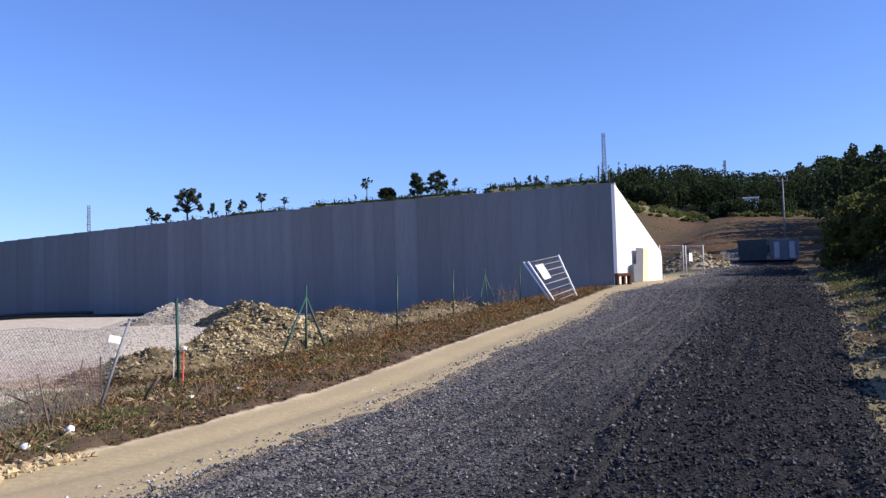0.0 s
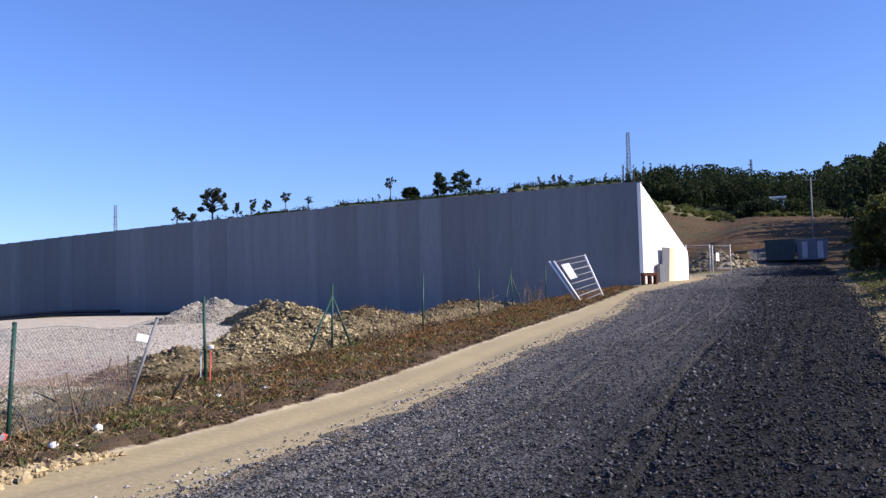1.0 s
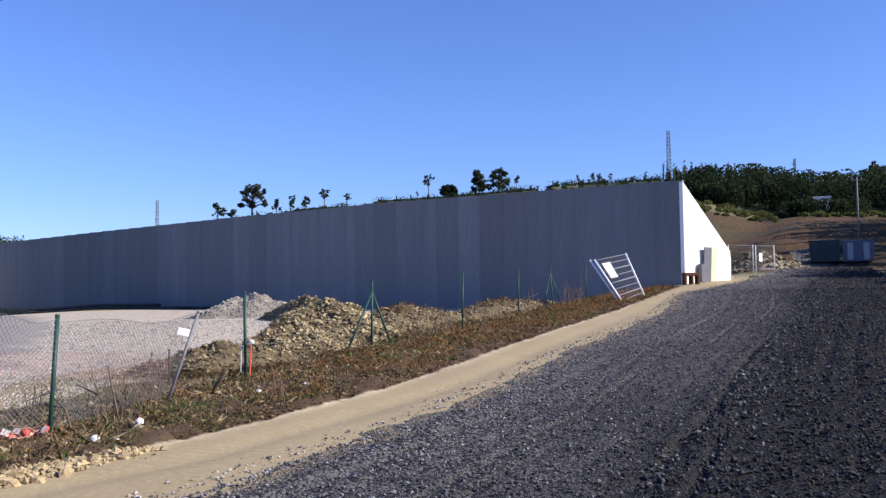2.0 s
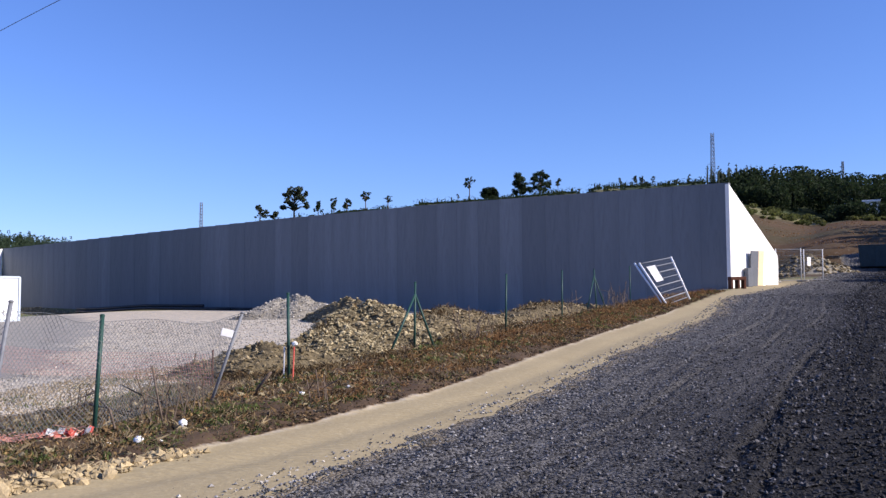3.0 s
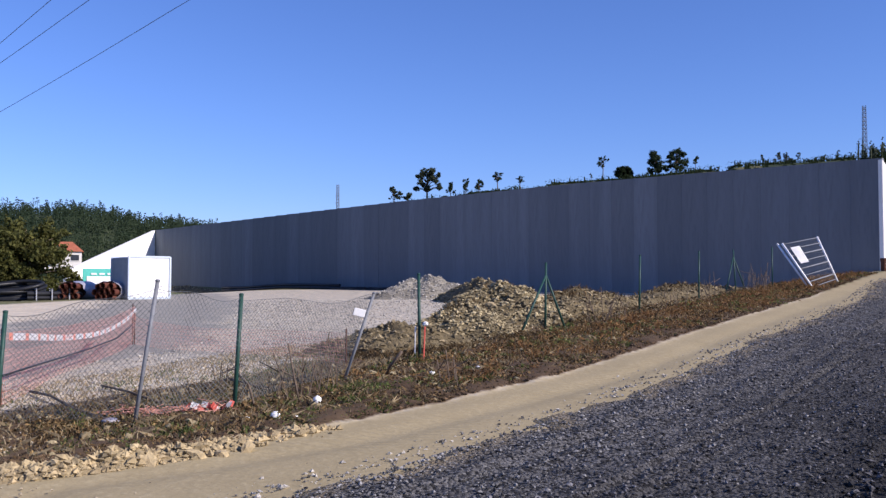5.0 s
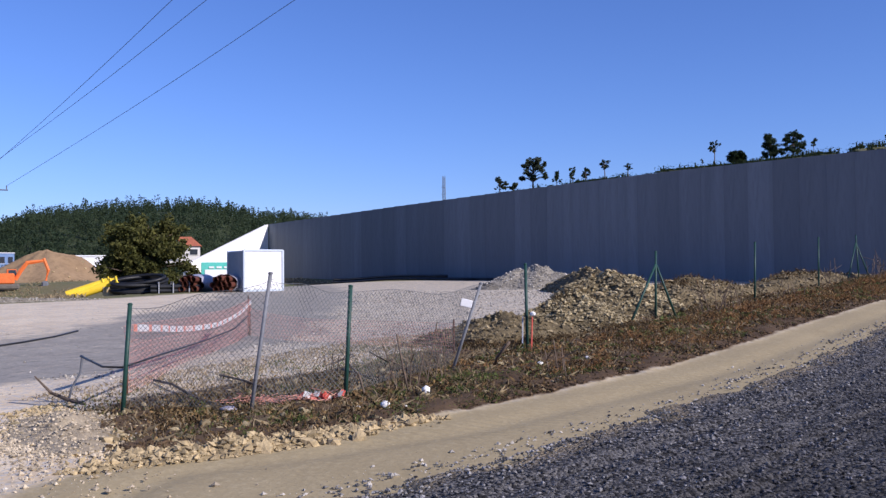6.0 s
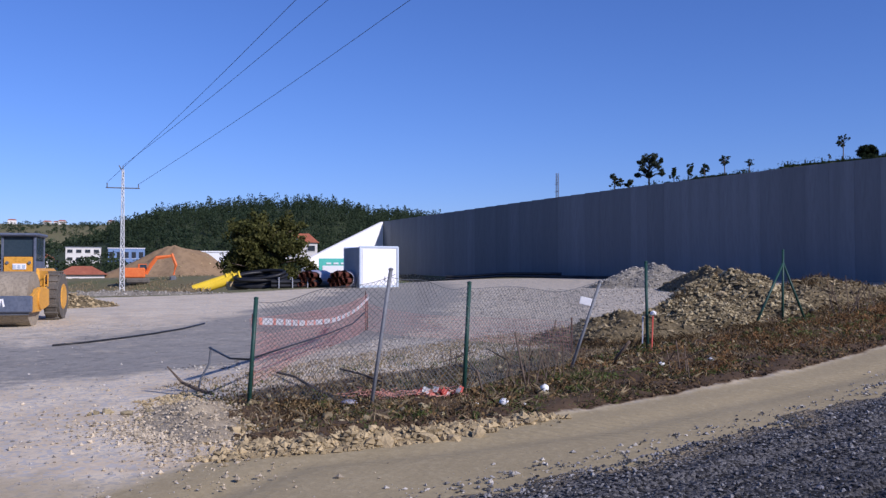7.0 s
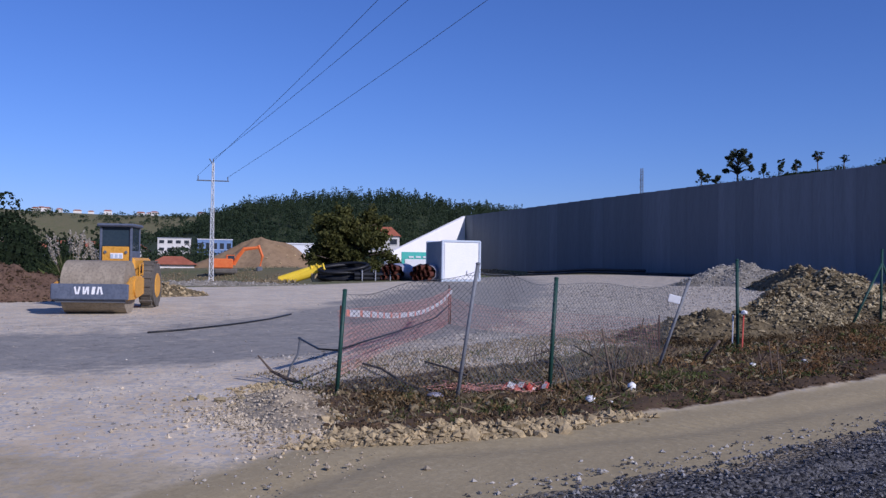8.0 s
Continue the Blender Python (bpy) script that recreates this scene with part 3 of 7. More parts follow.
def road_z(x, y):
    """Top of the ballast layer: ruts along the road and loose heaps between them."""
    a, b = road_left(y), road_right(y)
    t = (x - a) / (b - a)
    edge = np.minimum(sm(0.0, 0.06, t), sm(1.0, 0.95, t))
    ruts = 0.0
    for k, (c, wd, dp) in enumerate(RUTS):
        dp = dp * np.clip(0.55 + 0.75 * np.sin(y * (0.21 + 0.05 * (k % 4)) + 2.1 * k) + 0.3 * np.sin(y * 0.9 + k), 0.12, 1.3)
        q = (t - c + 0.012 * np.sin(y * 0.35 + 1.7 * k)) * (b - a)
        ruts = ruts - dp * np.exp(-(q / wd) ** 2) + 0.5 * dp * np.exp(-((q - 1.9 * wd) / wd) ** 2) + 0.5 * dp * np.exp(-((q + 1.9 * wd) / wd) ** 2)
    return terr(x, y) - 0.04 + edge * (0.11 + ruts) + wob(x, y, 3.1, 0.010) + wob(x, y, 9.0, 0.007)


def make_road():
    ys = np.concatenate([np.arange(-14, 2, 0.5), np.arange(2, 30, 0.16), np.arange(30, 101, 0.5)])
    ts = np.linspace(-0.02, 1.02, 170)
    Y, Tt = np.meshgrid(ys, ts, indexing="ij")
    A, B = road_left(Y), road_right(Y)
    jag = wob(Y * 2.1, Y * 0.7, 1.0, 0.28)
    X = A + (jag + 0.1 * np.sin(Y * 7)) * np.clip(1 - 4 * Tt, 0, 1) + (B - A) * Tt
    Z = road_z(A + (B - A) * Tt, Y) + 0 * X
    dz = terr(X, Y) - terr(A + (B - A) * Tt, Y)
    Z = Z + dz
    nr, nc = X.shape
    i, k = np.arange(nr - 1)[:, None] * nc, np.arange(nc - 1)[None]
    F = np.stack([i + k, i + k + 1, i + nc + k + 1, i + nc + k], -1).reshape(-1, 4)
    # bed colour near black, standing in for shade in gaps between stones
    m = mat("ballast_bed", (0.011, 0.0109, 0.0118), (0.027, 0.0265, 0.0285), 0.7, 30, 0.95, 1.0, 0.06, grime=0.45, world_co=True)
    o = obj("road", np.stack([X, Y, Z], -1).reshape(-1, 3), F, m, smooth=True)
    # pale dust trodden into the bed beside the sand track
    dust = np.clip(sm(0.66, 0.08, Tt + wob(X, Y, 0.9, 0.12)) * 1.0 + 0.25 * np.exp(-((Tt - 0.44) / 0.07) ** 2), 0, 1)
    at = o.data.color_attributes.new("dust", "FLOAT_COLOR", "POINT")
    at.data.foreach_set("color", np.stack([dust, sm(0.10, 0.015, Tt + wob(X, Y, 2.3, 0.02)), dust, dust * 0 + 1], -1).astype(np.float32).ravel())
    nt = m.node_tree
    b = nt.nodes["Principled BSDF"]
    b.inputs["Specular IOR Level"].default_value = 0.2
    a = nt.nodes.new("ShaderNodeAttribute")
    a.attribute_name = "dust"
    co = nt.nodes.new("ShaderNodeNewGeometry").outputs["Position"]
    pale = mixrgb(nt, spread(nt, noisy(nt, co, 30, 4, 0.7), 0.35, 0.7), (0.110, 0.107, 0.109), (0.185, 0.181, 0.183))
    sc = nt.nodes.new("ShaderNodeSeparateColor")
    nt.links.new(a.outputs["Color"], sc.inputs[0])
    vo = nd(nt, "ShaderNodeTexVoronoi", Scale=30.0)
    nt.links.new(co, vo.inputs["Vector"])
    cell = nt.nodes.new("ShaderNodeSeparateColor")
    nt.links.new(vo.outputs["Color"], cell.inputs[0])
    pale = mixrgb(nt, spread(nt, cell.outputs[0], 0.25, 0.95), pale, (0.185, 0.181, 0.178))
    pale = mixrgb(nt, spread(nt, cell.outputs[1], 0.7, 0.8), pale, (0.03, 0.029, 0.029))
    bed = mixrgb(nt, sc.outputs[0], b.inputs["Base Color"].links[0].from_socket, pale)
    sandy = mixrgb(nt, spread(nt, noisy(nt, co, 20, 5, 0.7), 0.3, 0.7), (0.50, 0.40, 0.24), (0.36, 0.285, 0.17))
    grain = mixrgb(nt, spread(nt, cell.outputs[2], 0.55, 1.0), bed, (0.040, 0.039, 0.040))
    nt.links.new(mixrgb(nt, sc.outputs[1], grain, sandy), b.inputs["Base Color"])
    lumps = nd(nt, "ShaderNodeBump", Strength=1.0, Distance=0.03)
    lumps.invert = True
    nt.links.new(vo.outputs["Distance"], lumps.inputs["Height"])
    nt.links.new(b.inputs["Normal"].links[0].from_socket, lumps.inputs["Normal"])
    nt.links.new(lumps.outputs[0], b.inputs["Normal"])
    return tagged(o, "dark crushed-stone road bed with wheel tracks, climbing uphill", "road", kind="structure")


make_road()

# ---- retaining wall of tall precast panels ----
WALL_ROT = math.degrees(math.atan2(WD[1], WD[0]))


def on_wall(u, w=0.0):
    p = WC + WD * u + WN * w
    return float(p[0]), float(p[1])


def make_wall():
    wall = thing("wall_retaining", WC[0], WC[1], 0, 0, "tall grey precast concrete retaining wall of upright panels", "wall", kind="structure")
    wall.matrix_basis = Matrix.Identity(4)
    pw = 1.6
    bm = bmesh.new()
    box(bm, 0, 0, 0.5, pw - 0.004, 0.34, 1.0)
    me = bpy.data.meshes.new("panel")
    bmesh.ops.bevel(bm, geom=[e for e in bm.edges if abs(e.verts[0].co.z - e.verts[1].co.z) > 0.5], offset=0.005, segments=1, affect="EDGES")
    bmesh.ops.recalc_face_normals(bm, faces=bm.faces[:])
    bm.to_mesh(me)
    bm.free()
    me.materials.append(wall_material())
    rng = np.random.default_rng(5)
    n = int((U1 - U0) / pw)
    step = (U1 - U0) / n
    for i in range(n):
        u = U0 + (i + 0.5) * step
        x, y = on_wall(u, 0.17 + rng.uniform(-0.008, 0.008))
        z0 = tz(*on_wall(u, -0.5)) - 0.5
        o = new("panel", me)
        o.parent = wall
        o.matrix_basis = pose(x, y, z0, 0, 0, WALL_ROT) @ Matrix.Diagonal((step / pw, 1, float(wall_top(u)) - z0, 1))
    # joint filler behind the panels
    vs, fs = [], []
    us = np.linspace(U0 + 0.05, U1 - 0.05, 40)
    for u in us:
        for w, top in ((0.12, True), (0.12, False), (0.26, False), (0.26, True)):
            x, y = on_wall(u, w)
            vs.append((x, y, float(wall_top(u)) - 0.03 if top else 0.0))
    for i in range(len(us) - 1):
        a = i * 4
        for k in range(4):
            fs.append((a + k, a + 4 + k, a + 4 + (k + 1) % 4, a + (k + 1) % 4))
    obj("joint_filler", np.array(vs), fs, M["concrete"], wall)


def wall_material():
    m = M["concrete"].copy()
    nt = m.node_tree
    b = nt.nodes["Principled BSDF"]
    old = b.inputs["Base Color"].links[0].from_socket
    co = nt.nodes.new("ShaderNodeNewGeometry").outputs["Position"]
    mp = nt.nodes.new("ShaderNodeMapping")
    mp.inputs["Scale"].default_value = (1.3, 1.3, 0.05)
    nt.links.new(co, mp.inputs[0])
    st = noisy(nt, mp.outputs[0], 1.0, 5)
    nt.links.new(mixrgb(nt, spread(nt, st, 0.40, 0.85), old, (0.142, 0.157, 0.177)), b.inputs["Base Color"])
    return m


make_wall()


def wing(name, p, q, profile, base, label, thick=0.4, side=1):
    """A wing wall from p to q (plan); profile: (metres along, top height)."""
    p, q = Vector((*p, 0)), Vector((*q, 0))
    d = (q - p).normalized()
    nrm = Vector((d.y, -d.x, 0)) * side
    bm = bmesh.new()
    front = [(s, z) for s, z in profile] + [(profile[-1][0] - 0.05, base), (profile[0][0], base)]
    rows = []
    for o in (0.0, -thick):
        rows.append([bm.verts.new(p + d * s + nrm * o + Vector((0, 0, z))) for s, z in front])
    bm.faces.new(rows[0])
    bm.faces.new(rows[1][::-1])
    for i in range(len(front)):
        k = (i + 1) % len(front)
        bm.faces.new((rows[0][i], rows[0][k], rows[1][k], rows[1][i]))
    bmesh.ops.bevel(bm, geom=bm.edges[:], offset=0.02, segments=1, affect="EDGES")
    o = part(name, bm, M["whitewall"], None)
    return tagged(o, label, "wall", kind="structure")


KX, KY = on_wall(U0 - 0.03, -0.06)
RW = (KX + 3.35, KY + 3.9)
wing("wall_wing_east", (KX, KY), RW, [(0, 8.2), (5.12, 4.4), (5.18, 3.9)], 1.2, "white sloping concrete wing wall closing the retaining wall, sunlit")
LX, LY = on_wall(U1 + 0.03, -0.02)
wing("wall_wing_west", (LX, LY), (-55.5, 69.6), [(0, 7.15), (12.52, 2.80)], -0.5, "white sloping concrete wing wall at the far end, sunlit", side=-1)


# ---- road stones, clods and weeds ----
def scatter_road():
    rng = np.random.default_rng(11)
    n = 66000
    y = np.where(rng.random(n) < 0.04, -4 + 8 * rng.random(n), 3.5 + 38 * rng.random(n) ** 2.1)
    y = np.where(rng.random(n) < 0.09, 40 + 45 * rng.random(n), y)
    t = rng.random(n)
    x = road_left(y) - 0.25 + (road_right(y) - road_left(y) + 0.3) * t
    t2 = (x - road_left(y)) / (road_right(y) - road_left(y))
    keep = rng.random(n) < np.min([np.where(np.abs(t2 - c) * 7 < wd * 0.9, 0.15, 1.0) for c, wd, dp in RUTS[:5]] + [np.where((t2 > 0.36) & (t2 < 0.53), 0.8, 1.0)], axis=0) * np.where(t2 < 0.02, 0.35, 1)
    x, y, t2 = x[keep], y[keep], t2[keep]
    s = 0.0068 + 0.0145 * rng.random(len(x)) ** 2.0 * np.where(t2 > 0.53, 1.35, np.where(t2 > 0.33, 0.85, 0.8))
    s = s * (1 + 0.02 * np.maximum(y, 0) + 0.03 * np.maximum(y - 38, 0))
    z = np.maximum(road_z(x, y), terr(x, y)) + s * 0.45 + np.where(t2 > 0.5, 0.02, 0.01) * rng.random(len(x)) ** 2
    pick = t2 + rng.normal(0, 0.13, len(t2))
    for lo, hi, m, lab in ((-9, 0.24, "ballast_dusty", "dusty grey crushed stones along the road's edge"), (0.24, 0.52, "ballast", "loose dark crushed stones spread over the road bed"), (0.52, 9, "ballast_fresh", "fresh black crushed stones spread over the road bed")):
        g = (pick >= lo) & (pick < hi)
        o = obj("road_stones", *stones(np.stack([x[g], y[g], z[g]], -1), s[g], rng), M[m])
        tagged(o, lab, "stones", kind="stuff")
    # stray stones on the sand and the yard
    n = 2200
    y = 4.5 + 22 * rng.random(n) ** 1.6
    x = np.where(rng.random(n) < 0.4, road_left(y) - np.abs(rng.normal(0, 0.22, n)), -4 - 22 * rng.random(n))
    far = (x < -9 + 0.0 * y) | (x > soil_edge(y))
    x, y = x[far], y[far]
    s = 0.006 + 0.02 * rng.random(len(x)) ** 4
    v, f = stones(np.stack([x, y, terr(x, y) + s * 0.3], -1), s, rng)
    o = obj("stray_stones", v, f, M["greyrock"])
    tagged(o, "grey pebbles strewn over sand track and yard", "pebbles", kind="stuff")
    n = 6000
    y = 5.2 + 13 * rng.random(n) ** 1.5
    x = -4.6 - 0.5 * (y - 5) - 13 * rng.random(n)
    ok = seg_dist(x, y, LANE) > 3.6
    x, y = x[ok], y[ok]
    s = 0.004 + 0.017 * rng.random(len(x)) ** 4
    tagged(obj("stray_stones", *stones(np.stack([x, y, terr(x, y) + s * 0.3], -1), s, rng), M["greyrock"]), "pale grey chips strewn over the open yard corner", "pebbles", kind="stuff")
    # fine chips crumbled off the clay spill
    n = 1800
    a = rng.random(n) * 6.283
    d = np.abs(rng.normal(0, 1, n))
    x, y = -6.75 + 1.15 * d * np.cos(a) - 0.35 * d * np.sin(a), 6.75 + 0.55 * d * np.sin(a) - 0.25 * d * np.cos(a)
    ok = (x < soil_edge(y) + 0.2) | (y < 6.6)
    x, y = x[ok], y[ok]
    s = 0.006 + 0.022 * rng.random(len(x)) ** 3
    tagged(obj("stray_stones", *stones(np.stack([x, y, terr(x, y) + s * 0.3], -1), s, rng), M["paleclay"]), "pale clay chips crumbled round the verge corner", "chips", kind="stuff")
    # light yard gravel behind the fence
    n = 22000
    y = 10.5 + 34 * rng.random(n) ** 1.4
    x = -6.4 + 0.2 * (y - 12) - 21 * rng.random(n)
    far = (seg_dist(x, y, LANE) > 3.0) & (x > -11.5 - 0.5 * (y - 12))
    x, y = x[far], y[far]
    n = len(x)
    s = (0.010 + 0.028 * rng.random(n) ** 2) * (0.7 + 0.02 * y)
    v, f = stones(np.stack([x, y, terr(x, y) + s * 0.25], -1), s, rng)
    o = obj("yard_gravel", v, f, M["greyrock"])
    tagged(o, "pale grey crushed gravel spread over the yard", "gravel", kind="stuff")


scatter_road()


def weeds():
    rng = np.random.default_rng(21)

    def strip(n, lo, hi, spread_y=1.5, y0=7.0, y1=48):
        y = y0 + (y1 - y0) * rng.random(n) ** spread_y
        x = soil_edge(y) - lo - (hi - lo) * rng.random(n)
        ok = (y > 6.9 + np.maximum(-5.4 - x, 0) * 0.62)
        return x[ok], y[ok]
    # patchy: clumps kept by a slow wave
    x, y = strip(22000, 0.06, 3.6)
    ok = rng.random(len(x)) < 0.2 + 0.8 * (wob(x, y, 1.9, 1.0) > 0.05)
    x, y = x[ok], y[ok]
    v1 = blades(x, y, terr(x, y) - 0.02, 0.04 + 0.0035 * np.clip(y - 12, 0, 30) + 0.05 * (wob(x, y, 0.9, 1.0) > 0.35), rng, 0.006, 1.8)
    o = obj("dry_weeds", *v1, M["dry"])
    tagged(o, "low rust-brown dry weeds on the dark verge", "weeds", kind="stuff")
    x, y = strip(12500, 0.2, 3.4, 1.3)
    v2 = blades(x, y, terr(x, y) - 0.02, 0.085, rng, 0.006, 2.2)
    tagged(obj("straw", *v2, M["straw"]), "bleached straw and twigs lying on the verge", "straw", kind="stuff")
    x, y = strip(24000, 0.05, 3.8, 1.6)
    tagged(obj("leaf_litter", *leaves(np.stack([x, y, terr(x, y) + 0.005 + 0.05 * rng.random(len(x)) ** 2], -1), 0.009 + 0.0006 * y, rng, 0.7), M["leaflitter"]), "brown fallen leaves and plant scraps on the verge", "leaf litter", kind="stuff")
    # taller rusty grass along the far part of the verge
    x, y = strip(15000, 0.35, 2.3, 0.9, 13.5, 46)
    ok = rng.random(len(x)) < 0.12 + 0.75 * (wob(x, y, 1.3, 1.0) > 0.05)
    x, y = x[ok], y[ok]
    tagged(obj("rusty_grass", *blades(x, y, terr(x, y) - 0.02, 0.085 + 0.004 * (y - 13), rng, 0.007, 1.4), M["rustgrass"]), "rusty orange dry grass along the fence foot", "grass", kind="stuff")
    gx, gy = [], []
    for cx, cy, r, n in ((-3.75, 9.6, 0.35, 500), (-4.1, 9.3, 0.3, 300), (-2.2, 14.3, 0.3, 260), (-1.75, 16.2, 0.35, 300), (-0.3, 20.5, 0.3, 220), (-4.6, 11.2, 0.3, 200), (1.0, 26, 0.4, 220), (-5.2, 8.6, 0.25, 120), (-3.2, 11.6, 0.25, 160), (0.6, 23.5, 0.5, 240), (-3.7, 9.0, 0.35, 420), (-3.5, 9.9, 0.35, 360), (-3.5, 10.4, 0.3, 240), (-2.6, 13.0, 0.35, 240), (-1.1, 18.0, 0.4, 260), (-3.0, 12.1, 0.25, 180), (-5.6, 9.9, 0.5, 200)):
        a, q = rng.random(n) * 6.283, r * rng.random(n) ** 0.6
        gx.append(cx + q * np.cos(a) * 1.6)
        gy.append(cy + q * np.sin(a))
    x, y = np.concatenate(gx), np.concatenate(gy)
    x2, y2 = strip(9500, 0.1, 3.2, 1.4)
    ok = wob(x2, y2, 1.4, 1.0) > 0.12
    x, y = np.concatenate([x, x2[ok]]), np.concatenate([y, y2[ok]])
    ok = x < soil_edge(y) - 0.06
    x, y = x[ok], y[ok]
    tagged(obj("green_weeds", *blades(x, y, terr(x, y) - 0.02, 0.055, rng, 0.010, 1.6), M["green"]), "small fresh green weed tufts on the verge", "weeds", kind="stuff")
    # grass behind the fence, sparse
    n = 15000
    y = 8.8 + 8 * rng.random(n)
    x = -5.2 - 0.1 * (y - 9) - 3.8 * rng.random(n) ** 1.4 + 0.2 * (y - 9)
    tagged(obj("thin_grass", *blades(x, y, terr(x, y) - 0.02, 0.05, rng, 0.008, 1.5), M["straw"]), "thin dry grass on the ground inside the fence", "grass", kind="stuff")
    n = 7000
    y = 8.2 + 8 * rng.random(n)
    x = -5.0 + 0.1 * (y - 9) - 3.2 * rng.random(n) ** 1.3
    ok = wob(x, y, 1.7, 1.0) > -0.1
    x, y = x[ok], y[ok]
    tagged(obj("green_weeds", *blades(x, y, terr(x, y) - 0.02, 0.045, rng, 0.009, 1.7), M["green"]), "low olive green weeds inside the fence", "weeds", kind="stuff")
    # matted dry brush against the earth heaps
    gx, gy = [], []
    for cx, cy, r, n in ((-5.2, 14.6, 0.8, 1500), (-5.3, 15.4, 0.8, 1300), (-4.5, 15.2, 0.6, 800), (-3.8, 17.2, 0.6, 500), (-3.3, 20.5, 0.7, 500), (-2.3, 24.5, 0.7, 500)):
        a, q = rng.random(n) * 6.283, r * rng.random(n) ** 0.6
        gx.append(cx + q * np.cos(a))
        gy.append(cy + q * np.sin(a))
    x, y = np.concatenate(gx), np.concatenate(gy)
    tagged(obj("dry_brush", *blades(x, y, terr(x, y) - 0.02, 0.11, rng, 0.007, 1.8), M["dry"]), "matted dry brown brush against the earth heaps", "brush", kind="stuff")
    # tall dead stalks
    P, Q = [], []
    for cx, cy, n, hgt in ((-4.75, 10.6, 7, 0.7), (-4.55, 10.9, 4, 0.45), (-3.3, 11.6, 4, 0.4), (-2.5, 20.2, 9, 0.75), (-2.2, 20.8, 8, 0.6), (-1.2, 24.0, 6, 0.5), (-5.9, 10.9, 5, 0.4), (1.5, 33.5, 14, 0.9), (1.1, 32.4, 10, 0.8), (-0.2, 30.0, 8, 0.8)):
        for _ in range(n):
            px, py = cx + rng.normal(0, 0.15), cy + rng.normal(0, 0.15)
            pz = tz(px, py) - 0.03
            h2 = hgt * rng.uniform(0.5, 1.1)
            q = (px + rng.normal(0, 0.25) * h2, py + rng.normal(0, 0.25) * h2, pz + h2)
            P.append((px, py, pz))
            Q.append(q)
            for _ in range(2):
                b = np.array(q) * 0.6 + np.array(P[-1]) * 0.4
                if len(P) % 3 == 0:
                    P.append(tuple(b))
                    Q.append(tuple(b + np.array([rng.normal(0, 0.15), rng.normal(0, 0.15), 0.12])))
    tagged(obj("dead_stalks", *prisms(P, Q, 0.007, 4), M["trunk"]), "bare dead weed stalks standing along the fence", "stalks", kind="stuff")


weeds()


def weed_clumps():
    """Low leafy plants of the verge, bunched in clumps."""
    rng = np.random.default_rng(27)
    kinds = {"green": ("green_clumps", "low yellowish green leafy weeds in clumps on the verge"), "leaflitter": ("withered_clumps", "withered dark brown weeds in clumps on the verge"), "rustgrass": ("rusty_clumps", "rusty orange withered weeds in clumps along the fence")}
    for key, (name, label) in kinds.items():
        n = {"green": 520, "leaflitter": 800, "rustgrass": 420}[key]
        y = 7.3 + 40 * rng.random(n) ** (1.5 if key != "rustgrass" else 1.0)
        w = rng.random(n)
        x = soil_edge(y) - 0.22 - (2.6 if key != "rustgrass" else 2.1) * w
        ok = (y > 7.3 + np.maximum(-5.2 - x, 0) * 0.62) & ((wob(x, y, 0.8, 1.0) > -0.25) | (key != "green"))
        if key == "rustgrass":
            ok &= y > 11.5
        x, y = x[ok], y[ok]
        cs, size = [], []
        for px, py in zip(x, y):
            m = int(rng.uniform(30, 80))
            r = rng.uniform(0.07, 0.22) * (1 + 0.02 * py)
            h = rng.uniform(0.03, 0.11) * (1.6 if key == "rustgrass" else 1.0) * (1 + 0.012 * py)
            a, q = rng.random(m) * 6.283, r * rng.random(m) ** 0.6
            cx, cy = px + q * np.cos(a), py + q * np.sin(a)
            cz = terr(cx, cy) + h * rng.random(m) * (1.15 - q / r)
            cs.append(np.stack([cx, cy, cz], -1))
            size.append(np.full(m, rng.uniform(0.011, 0.022) * (1 + 0.035 * py)))
        tagged(obj(name, *leaves(np.concatenate(cs), np.concatenate(size), rng, 0.35), M[key]), label, "weeds", kind="stuff")


weed_clumps()


HEAPS = []


